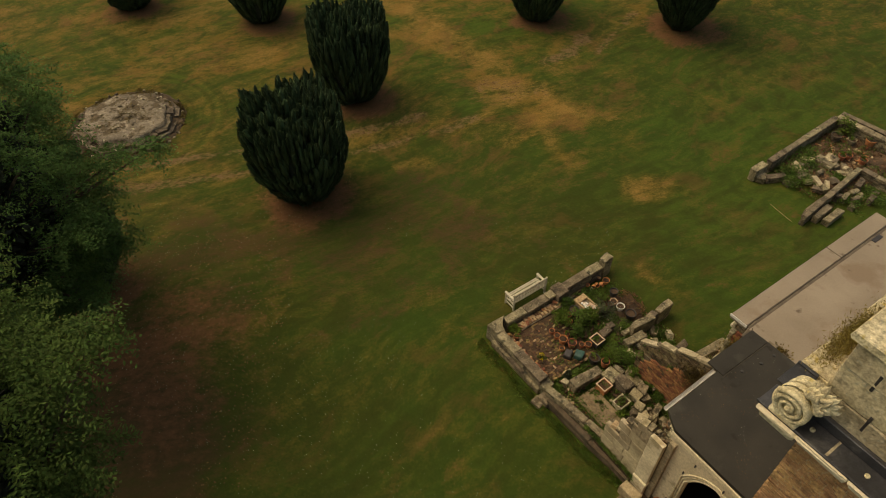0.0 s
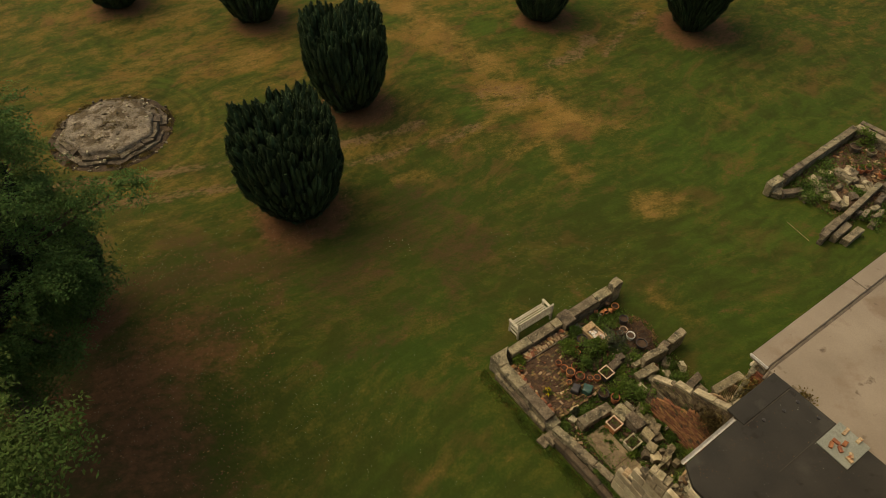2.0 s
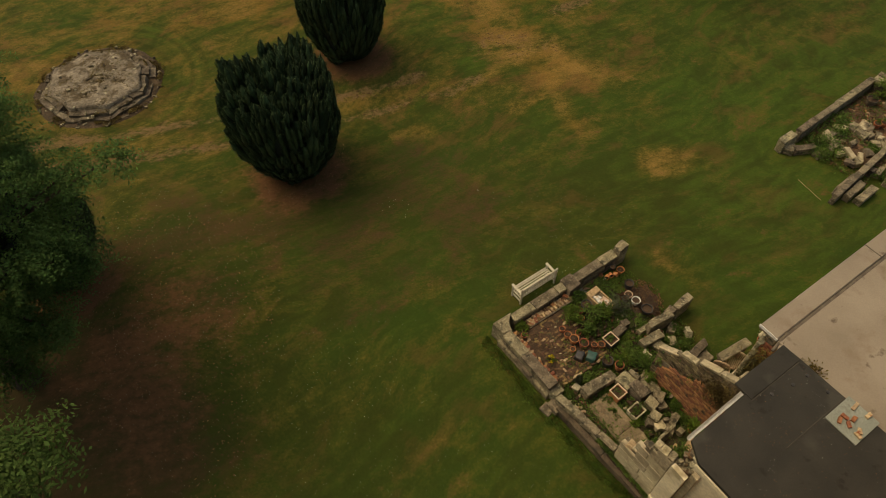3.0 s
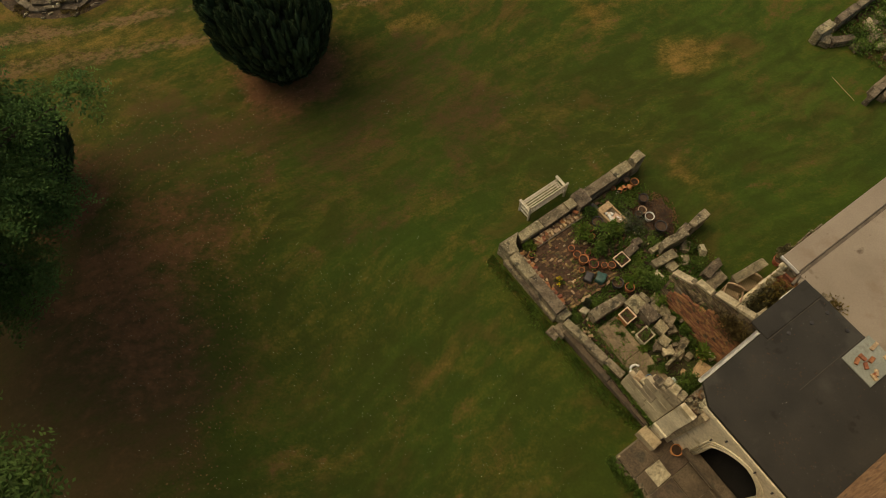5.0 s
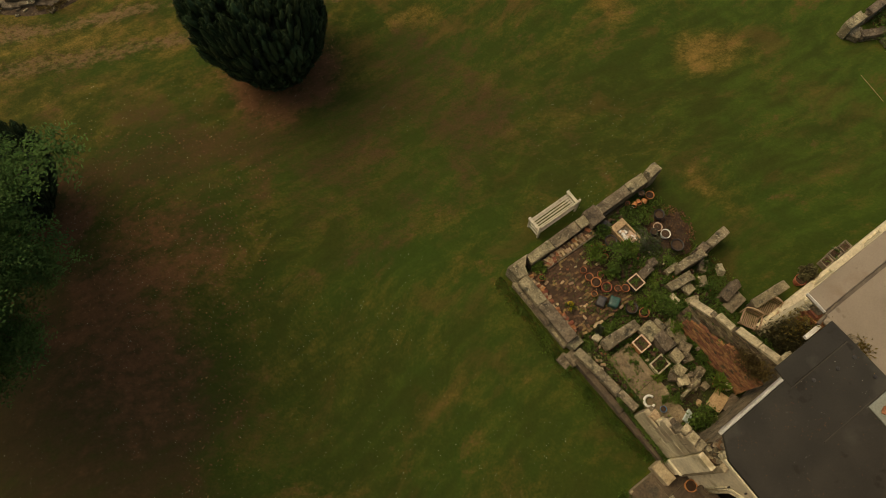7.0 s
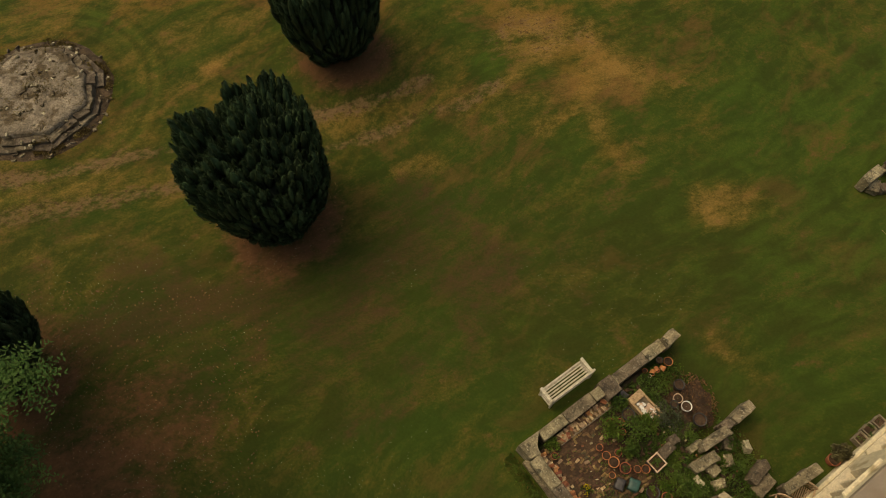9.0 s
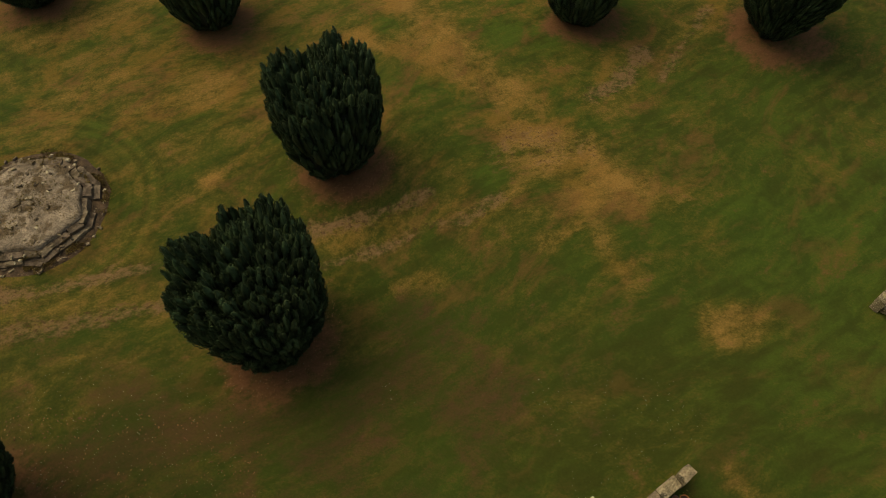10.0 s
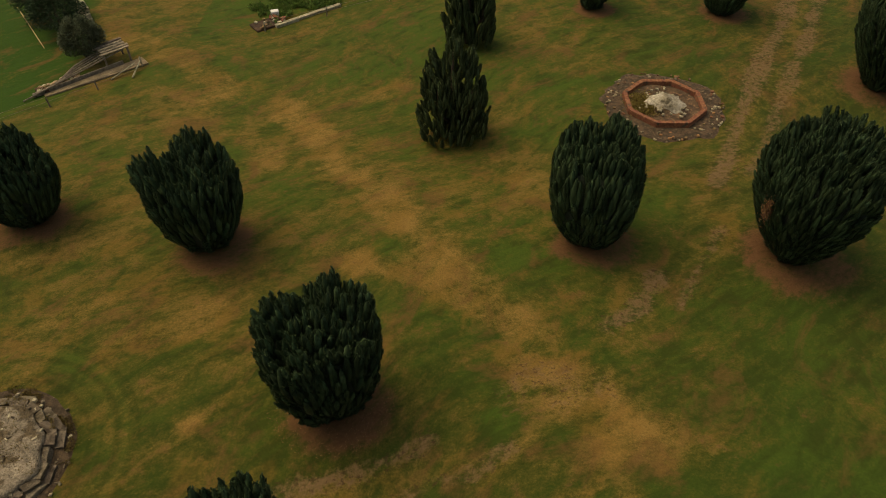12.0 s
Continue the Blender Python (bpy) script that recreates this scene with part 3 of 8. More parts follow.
    faces = np.stack([idx[:-1, :-1], idx[1:, :-1], idx[1:, 1:], idx[:-1, 1:]], -1).reshape(-1, 4)
    me = bpy.data.meshes.new("ground")
    me.vertices.add(nx * ny)
    me.vertices.foreach_set("co", np.stack([gx, gy, z], -1).astype(np.float32).ravel())
    me.loops.add(faces.size)
    me.loops.foreach_set("vertex_index", faces.astype(np.int32).ravel())
    me.polygons.add(len(faces))
    me.polygons.foreach_set("loop_start", np.arange(0, faces.size, 4, dtype=np.int32))
    me.polygons.foreach_set("use_smooth", np.ones(len(faces), dtype=bool))
    me.update(calc_edges=True)
    for key, val in (("dry", dry), ("track", track), ("litter", litter), ("mould_shade", mould_shade), ("fresh", fresh), ("gilt", gilt)):
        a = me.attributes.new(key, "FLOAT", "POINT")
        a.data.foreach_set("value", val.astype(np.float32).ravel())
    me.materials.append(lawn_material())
    tagged(new("ground", me), "mown lawn with parched straw patches and bare tracks", "lawn", kind="structure")


build_ground()


# ---- trees ----
YEW_LEVELS = np.array([0.0, 0.05, 0.15, 0.3, 0.5, 0.7, 0.85, 0.95, 1.0])
VASE = np.array([0.185, 0.28, 0.37, 0.445, 0.49, 0.50, 0.485, 0.445, 0.375])
EGG = np.array([0.18, 0.27, 0.365, 0.445, 0.495, 0.485, 0.42, 0.33, 0.20])
FAN = np.array([0.15, 0.21, 0.29, 0.385, 0.475, 0.50, 0.45, 0.36, 0.22])
# outline, and the humps and clefts of the head: angle, half width in degrees, rise, push outwards
YEW_FORMS = [(VASE, [(172, 20, 0.06, 0.05), (132, 13, -0.13, -0.06), (330, 55, -0.12, 0.0), (100, 22, 0.03, 0.0)]),
             (VASE, [(180, 28, 0.06, 0.03), (122, 14, -0.16, -0.04), (82, 13, 0.06, 0.0), (62, 8, -0.08, 0.0), (40, 14, 0.12, 0.0), (0, 24, -0.14, 0.0)]),
             (VASE, [(180, 17, 0.10, 0.17), (146, 12, -0.14, -0.08), (85, 25, 0.11, 0.0), (355, 38, -0.12, 0.0)]),
             (VASE, [(150, 40, 0.10, 0.0), (350, 40, -0.16, 0.06), (40, 14, -0.10, -0.05)]),
             (EGG, [(150, 22, 0.10, 0.02), (95, 12, -0.08, -0.04), (55, 22, 0.08, 0.0)]),
             (FAN, [(200, 30, -0.06, -0.04), (60, 40, 0.06, 0.04)])]


def yew_form(kind, seed):
    """Functions for the reach and the head of one Irish yew, 1 wide and 1 high."""
    rng = np.random.default_rng(seed)
    lobes = rng.uniform(0, 6.28, 4)
    radii, humps = YEW_FORMS[kind]

    def bell(a, centre, half):
        d = (np.degrees(a) - centre + 180) % 360 - 180
        return math.exp(-(d / half) ** 2)

    def wide(h, a):
        push = sum(p * bell(a, c, half) for c, half, rise, p in humps) * min(1.0, h * 1.2) ** 2
        return np.interp(h, YEW_LEVELS, radii) * (1 + push + 0.04 * np.sin(2 * a + lobes[0]) + 0.045 * np.sin(3 * a + lobes[1]) + 0.035 * np.sin(5 * a + lobes[2]))

    def head(a, q):
        rise = sum(k * bell(a, c, half) for c, half, k, p in humps)
        return 1 + min(1.0, q * 1.3) * (rise + 0.025 * np.sin(7 * a + lobes[0]))
    return wide, head


def yew_meshes(kind, seed, w, h):
    """Long feathery plumes over the whole crown, and the body inside it, coloured dark as shade."""
    rng = np.random.default_rng(seed)
    wide, head = yew_form(kind, seed)
    core_v, core_f = [], []
    nseg, nring = 28, 13
    for i in range(nring):
        z = 0.03 + 0.80 * i / (nring - 1)
        for k in range(nseg):
            a = 2 * math.pi * k / nseg
            r = wide(z, a) * 0.84
            core_v.append((r * math.cos(a), r * math.sin(a), z * head(a, z) * 0.92))
    for i in range(nring - 1):
        for k in range(nseg):
            k2 = (k + 1) % nseg
            core_f.append((i * nseg + k, i * nseg + k2, (i + 1) * nseg + k2, (i + 1) * nseg + k))
    core_f.append(tuple(range(nseg))[::-1])
    core_f.append(tuple((nring - 1) * nseg + k for k in range(nseg)))
    size = 0.80 if kind == 5 else 1.0
    plumes = []
    for j in range(int(23 * w * h / size ** 2)):
        z = rng.beta(1.25, 1.0) * 0.86 + 0.05
        a = j * 2.39996 + rng.uniform(-0.25, 0.25)
        r = wide(z, a) * rng.uniform(0.90, 1.03)
        long = size * rng.uniform(0.85, 1.5)
        inner = min(1.0, 0.86 * wide(max(0.0, z - long / h), a) / r)
        plumes.append((r * math.cos(a), r * math.sin(a), z * head(a, z), inner, long, size * rng.uniform(0.14, 0.22)))
    tops = int(12 * w * w / size ** 2)
    for j in range(tops):
        a, q = j * 2.39996, math.sqrt((j + 0.5) / tops)
        reach = wide(0.9, a) * 1.0 * q
        z = (0.98 - 0.08 * q * q + rng.uniform(-0.10, 0.06)) * head(a, q)
        plumes.append((reach * math.cos(a), reach * math.sin(a), z, 0.90, size * rng.uniform(0.8, 1.3), size * rng.uniform(0.13, 0.20)))
    return plumes, core_v, core_f


def yew_crown(plumes, w, h, seed, needles, mat=None):
    """Each plume is a pointed spindle, clothed in short sprays that lie along it."""
    rng = np.random.default_rng(seed)
    cen, ups, out, sv, sf = [], [], [], [], []
    levels = np.array([0.0, 0.25, 0.55, 0.78, 0.92, 1.0])
    shape = np.array([0.50, 0.95, 1.0, 0.80, 0.50, 0.05])
    base = 0
    for px, py, pz, inner, length, width in plumes:
        tip = np.array([px * w, py * w, pz * h + 0.10])
        foot = np.array([px * w * inner, py * w * inner, max(0.06, tip[2] - length)]) + rng.normal(0, 0.05, 3)
        length = np.linalg.norm(tip - foot)
        axis = (tip - foot) / length
        e1 = np.cross(axis, [0.3, 0.9, 0.1])
        e1 /= np.linalg.norm(e1)
        e2 = np.cross(axis, e1)
        b = 2 * math.pi * np.arange(6) / 6
        spoke = np.cos(b)[:, None] * e1 + np.sin(b)[:, None] * e2
        rr = width * shape[:, None] * 0.62 * (1 + rng.uniform(-0.25, 0.25, (6, 6)))
        sv.append((foot + axis * (levels * length)[:, None, None].reshape(6, 1, 1) + spoke[None] * rr[:, :, None]).reshape(-1, 3))
        for i in range(5):
            for k in range(6):
                k2 = (k + 1) % 6
                sf.append((base + i * 6 + k, base + i * 6 + k2, base + (i + 1) * 6 + k2, base + (i + 1) * 6 + k))
        base += 36
        q = rng.random(needles) ** 0.7
        b = rng.uniform(0, 6.283, needles)
        rad = width * np.interp(q, levels, shape) * rng.uniform(0.62, 1.08, needles)
        outward = np.cos(b)[:, None] * e1 + np.sin(b)[:, None] * e2
        cen.append(foot + axis * (q * length)[:, None] + outward * rad[:, None])
        ups.append(axis + outward * rng.uniform(0.15, 0.55, (needles, 1)) + rng.normal(0, 0.10, (needles, 3)))
        out.append(outward)
    grow = math.sqrt(110 / needles)
    return leaf_mesh(np.concatenate(cen), np.concatenate(ups), 0.125 * grow, 0.043 * grow, mat or YEW, rng, 0.1, np.concatenate(out), (np.concatenate(sv), np.array(sf)))


def build_yews():
    for i, (x, y, w, h, kind, turn) in enumerate(YEWS):
        plumes, core_v, core_f = yew_meshes(kind, 100 + i, w, h)
        tall = h > 5.0
        label = "tall dark green Irish yew with a jagged flat top" if tall else "dark green Irish yew, dense and upright, on the lawn"
        root = thing("yew_tree", pose(x, y, 0.0, 0, 0, turn), label, "tree", "Irish yews on the lawn")
        attach("crown", yew_crown(plumes, w, h, 70 + i, 105 if y < 45 else 55), root)
        attach("inner_body", data_mesh(np.array(core_v) * np.array([w, w, h]), core_f, CROWN_SHADE, True), root)
        bm = bmesh.new()
        add_tube(bm, [(0, 0, -0.15), (0.02, 0, 0.25), (0, 0.02, 0.6 + 0.05 * h)], [0.34, 0.26, 0.2], 9)
        for k in range(5):
            a = k * 1.257
            add_tube(bm, [(0, 0, 0.25), (0.3 * math.cos(a), 0.3 * math.sin(a), 0.6), (0.2 * w * math.cos(a), 0.2 * w * math.sin(a), 0.3 * h)], [0.14, 0.11, 0.06], 6)
        part("trunk", bm, BARK, root, "short brown trunk", smooth=True)
        if i == 5:
            # a dead, rusty branch in the side of the large one
            rng = np.random.default_rng(9)
            pts = np.array([-0.44 * w, -0.16 * w, 0.50 * h]) + rng.normal(0, 1, (420, 3)) * np.array([0.07, 0.13, 0.26])
            attach("dead_branch", leaf_mesh(pts, rng.normal(0, 0.4, (420, 3)) + np.array([-0.3, -0.1, 0.9]), 0.13, 0.05, NEEDLES, rng), root, label="dead rust-red branch")["kind"] = "stuff"


def conifer(x, y, w, h, seed):
    """A looser, pointed cypress: several leaders, each a cone of upright plumes."""
    rng = np.random.default_rng(seed)
    root = thing("cypress_tree", pose(x, y, 0.0), "looser pointed dark green cypress with several tips", "tree")
    tips = [(0.02, 0.0, 1.0, 0.36), (-0.24, 0.03, 0.86, 0.25), (0.20, 0.10, 0.88, 0.29), (-0.16, -0.18, 0.66, 0.30), (0.24, -0.14, 0.64, 0.27), (-0.05, 0.25, 0.74, 0.28), (0.36, 0.08, 0.58, 0.15)]
    plumes = []
    for tx, ty, th, tw in tips:
        for k in range(int(330 * tw)):
            q = rng.random() ** 0.85
            a = k * 2.39996 + rng.uniform(-0.3, 0.3)
            r = tw * (1.02 - q) ** 0.62 * (0.55 + 0.45 * min(1.0, 4 * q)) * rng.uniform(0.75, 1.05)
            plumes.append((tx + r * math.cos(a), ty + r * math.sin(a), (0.10 + 0.89 * q) * th, 0.88, rng.uniform(0.5, 0.95), rng.uniform(0.09, 0.16)))
    attach("crown", yew_crown(plumes, w, h, seed + 30, 75, CYPRESS), root)
    bm = bmesh.new()
    add_tube(bm, [(0, 0, -0.15), (0, 0, 0.3 * h), (0, 0, 0.85 * h)], [0.22, 0.15, 0.04], 8)
    for tx, ty, th, tw in tips[1:]:
        add_tube(bm, [(0, 0, 0.12 * h), (tx * w, ty * w, 0.3 * h), (tx * w, ty * w, th * h * 0.85)], [0.1, 0.08, 0.03], 6)
    part("trunk", bm, BARK, root, smooth=True)


def broadleaf(name, x, y, height, reach, low, pads, fronds, leaflet, mat, seed, label, boughs=()):
    """A broad tree: trunk, forking limbs, and layered pads of drooping, feathery fronds."""
    rng = np.random.default_rng(seed)
    root = thing(name, pose(x, y, 0.0), label, "tree")
    bm = bmesh.new()
    fork = 0.30 * height
    add_tube(bm, [(0, 0, -0.2), (0.05, 0, 0.15 * height), (0.0, 0.05, fork)], [0.48, 0.36, 0.30], 12)
    mid, half = low + 0.5 * (height - low), 0.5 * (height - low)
    spots = []
    for k in range(pads):
        a = k * 2.39996 + rng.uniform(-0.3, 0.3)
        q = (k + 0.5) / pads
        el = math.asin(max(-0.75, 2 * q - 1))
        r = rng.uniform(0.70, 0.93) * (1 + 0.10 * math.sin(3 * a + seed) + 0.08 * math.sin(5 * a))
        spots.append((np.array([reach * r * math.cos(el) * math.cos(a), reach * r * math.cos(el) * math.sin(a), mid + half * r * math.sin(el)]), rng.uniform(0.7, 1.15)))
    for bx, by, bz in boughs:
        tip = np.array([bx - x, by - y, bz])
        for k, q in enumerate((1.0, 0.86, 0.72)):
            spots.append((tip * np.array([q, q, 1.0]) - np.array([0, 0, 0.1 * k]), 0.55 + 0.2 * k))
    cen, ups, faces = [], [], []
    pairs = np.repeat(np.linspace(0.12, 1.0, 9), 2)
    hand = np.tile([1.0, -1.0], 9)
    for k, (c, size) in enumerate(spots):
        start = np.array([0.0, 0.05, fork])
        if k % 3 == 0 or k >= pads:
            bend = start * 0.45 + c * 0.55 + np.array([0, 0, 0.05 * height])
            add_tube(bm, [tuple(start), tuple(bend), tuple(c - np.array([0, 0, 0.12]))], [0.13, 0.07, 0.02], 6)
        away = c * np.array([1, 1, 0]) / max(np.linalg.norm(c[:2]), 1e-3)
        for j in range(fronds):
            a = rng.uniform(0, 6.283)
            d = np.array([math.cos(a), math.sin(a), 0.0]) + away * 0.55
            d /= np.linalg.norm(d)
            foot = c + d * size * rng.uniform(-0.15, 0.80) + np.array([0, 0, rng.normal(0.0, 0.13) * size])
            long = rng.uniform(0.30, 0.58)
            side = np.array([-d[1], d[0], rng.normal(0, 0.45)])
            s = pairs * long
            sag = rng.uniform(0.25, 0.75)
            spine = foot + d * s[:, None]
            spine[:, 2] += 0.10 * s - sag * s * s / long
            wide = leaflet * 0.55 * (1 - 0.45 * (pairs - 0.45) ** 2)
            cen.append(spine + side * (hand * wide)[:, None] + rng.normal(0, 0.028, (18, 3)))
            ups.append(side * hand[:, None] + d * 0.55 + np.array([0, 0, -0.28]) + rng.normal(0, 0.30, (18, 3)))
            faces.append(np.array([0, 0, 1.0]) + d * rng.uniform(0.0, 0.5) + rng.normal(0, 0.35, (18, 3)))
    inner = rng.normal(0, 1, (9000, 3))
    inner *= (rng.random((9000, 1)) ** 0.4 * 0.74) / np.linalg.norm(inner, axis=1, keepdims=True)
    cen.append(inner * np.array([reach, reach, half]) + np.array([0, 0, mid]))
    ups.append(rng.normal(0, 1, inner.shape)), faces.append(np.array([0, 0, 1.0]) + rng.normal(0, 0.3, inner.shape))
    attach("crown", leaf_mesh(np.concatenate(cen), np.concatenate(ups), leaflet, leaflet * 0.44, mat, rng, 0.25, np.concatenate(faces)), root)
    # leaves coloured near-black, painting the shade between the outer sprays
    attach("inner_foliage", leaf_mesh(inner * np.array([reach, reach, half]) * 0.9 + np.array([0, 0, mid]), rng.normal(0, 1, inner.shape), 0.42, 0.26, CROWN_SHADE, rng, 0.2, np.array([0, 0, 1.0]) + rng.normal(0, 0.5, inner.shape)), root, label="dark leaves inside the crown, shade put into their colour")["kind"] = "stuff"
    part("trunk", bm, BARK, root, "grey brown trunk and limbs", smooth=True)


build_yews()
conifer(-2.35, 48.8, 4.1, 5.5, 5)
conifer(-1.8, 58.2, 3.6, 6.0, 6)
broadleaf("broadleaf_tree", -14.4, 14.7, 14.0, 5.0, 3.2, 170, 50, 0.100, LEAF_DEEP, 3, "large deep green broadleaf tree with drooping sprays", [(-8.8, 16.4, 9.2), (-9.6, 15.0, 7.0), (-10.0, 13.2, 6.4)])
broadleaf("broadleaf_tree", -9.2, 6.2, 14.0, 3.4, 7.2, 105, 48, 0.10, LEAF_FRESH, 9, "tall fresh green broadleaf tree with feathery sprays", [(-5.8, 8.0, 12.2)])


# ---- the tall brick house: wall corner, cornice, lead, gable and carved scroll ----
def build_house():
    root = thing("brick_house", AXES, "tall old brick house with stone cornice, lead flashing and gable", "house")
    part("wall", box(6.78, 17.5, -14, 1.66, -0.1, 14.58), BRICK_WALL, root, "house wall of handmade brick in thin joints")
    part("roof", box(9.45, 17.45, -13.95, 1.60, 14.575, 14.70, 0.02), LEAD, root, "flat roof of grey sheet lead behind the gable")
    r = random.Random(4)
    # stone cornice: worn lengths with a ragged lower lip
    v = 2.16
    while v > -5:
        ln = r.uniform(0.42, 0.66)
        bm = bmesh.new()
        add_box(bm, 6.465 + r.uniform(-0.02, 0.015), 7.05, v - ln + 0.012, v, 14.825, 14.86, 0.012, 0.012, r)
        add_box(bm, 6.60 + r.uniform(-0.03, 0.02), 7.05, v - ln + 0.02, v - 0.01, 14.60, 14.825, 0.03, 0.012, r)
        part("cornice_stone", bm, ASHLAR, root)
        v -= ln
    part("cornice_return", box(6.56, 12.5, 1.7, 2.14, 14.60, 14.84, 0.03), STONE_PALE, root)
    # lead laid over the ledge, with an upstand against the gable and welted joints
    bm = bmesh.new()
    add_box(bm, 6.505, 6.86, -5, 2.20, 14.864, 14.885, 0.006)
    add_box(bm, 6.80, 6.865, -5, 1.72, 14.885, 15.03, 0.01)
    add_box(bm, 6.505, 6.53, -5, 2.21, 14.866, 14.90, 0.008)
    part("lead_flashing", bm, LEAD, root, "dark grey lead flashing with welted joints")
    bm = bmesh.new()
    add_box(bm, 6.90, 7.30, 1.98, 2.24, 14.87, 14.90, 0.008)
    add_box(bm, 7.27, 7.31, 1.98, 2.24, 14.86, 14.93, 0.008)
    part("lead_flashing", bm, LEAD, root)
    for v in (1.36, 0.36, -0.7):
        part("stone_joint", box(6.54, 6.80, v - 0.015, v + 0.015, 14.884, 14.892, 0.003), STONE_WALL, root)
    for v in (1.62, 0.98, 0.1):
        bm = bmesh.new()
        add_lathe(bm, [(0.03, 14.885), (0.028, 14.905), (0.012, 14.915), (0.002, 14.917)], 10, pose(6.68, v, 0))
        part("bolt", bm, STONE_LICHEN, root)
    # gable: big ashlar blocks stepped up behind the ledge, lichened coping on top
    z = 14.86
    for course, hz in enumerate((0.46, 0.44, 0.40)):
        v = 1.80
        while v > -4:
            ln = r.uniform(0.7, 1.1)
            part("ashlar_block", box(6.87 + r.uniform(-0.01, 0.01), 7.7, v - ln + 0.008, v, z + 0.006, z + hz, 0.015, 0.006, r), STONE_WALL, root)
            v -= ln
        z += hz
    v = 1.88
    while v > -4:
        ln = r.uniform(0.8, 1.1)
        part("coping_stone", box(6.82, 9.6, v - ln + 0.01, v, z, z + 0.11, 0.02, 0.012, r), STONE_LICHEN, root)
        v -= ln
    part("gable_core", box(7.65, 9.5, -4, 1.79, 14.6, z - 0.005), STONE_WALL, root)
    for v, zz in ((1.30, 15.28), (1.46, 15.83), (0.72, 15.55)):
        part("putlog_slot", box(6.862, 6.9, v - 0.016, v + 0.016, zz - 0.13, zz + 0.13, 0.004), PLASTIC_DARK, root)
    # mossy ledge along the other side
    for k in range(7):
        part("ledge_stone", box(7.32 + 0.62 * k, 7.93 + 0.62 * k, 1.66, 2.22 + r.uniform(-0.03, 0.02), 14.80, 14.91 + r.uniform(-0.02, 0.02), 0.02, 0.015, r), STONE_LICHEN, root)
    rng = np.random.default_rng(8)
    n = 5000
    pts = np.stack([rng.normal(8.15, 0.30, n), rng.normal(2.08, 0.08, n), 14.92 + rng.random(n) * rng.random(n) * 0.14], -1)
    attach("grass_tuft", leaf_mesh(pts, np.array([0, 0.25, 0.6]) + rng.normal(0, 0.5, (n, 3)), 0.055, 0.008, LEAF_DRY, rng), root, label="straw-yellow grass growing on the ledge")
    # bricks of the face over the lower roof
    LIME = material("pale_lime_mortar", (0.30, 0.22, 0.13), (0.42, 0.32, 0.20), 5, 50, 0.95, 0.4, (0.20, 0.14, 0.08), 3, 0.6, 0.0)
    part("mortar_bed", box(6.766, 6.79, -0.5, 1.655, 12.7, 14.575), LIME, root, "pale lime mortar between the bricks")
    lengths = (0.095, 0.125, 0.16, 0.185)
    shapes = {ln: [to_mesh(box(0, 0.05, -ln / 2, ln / 2, 0, 0.042, 0.005, 0.003, random.Random(k)), BRICK_WALL) for k in range(3)] for ln in lengths}
    for course in range(34):
        z = 14.53 - 0.050 * course
        v = 1.66 + (0.03 if course % 2 else 0.0)
        while v > -0.30:
            ln = r.choice(lengths)
            attach("brick", r.choice(shapes[ln]), root, pose(6.756 + r.uniform(-0.005, 0.005), v - ln / 2, z + r.uniform(-0.003, 0.003), 0, r.uniform(-1, 1), r.uniform(-0.6, 0.6)))
            v -= ln + 0.008
    return root


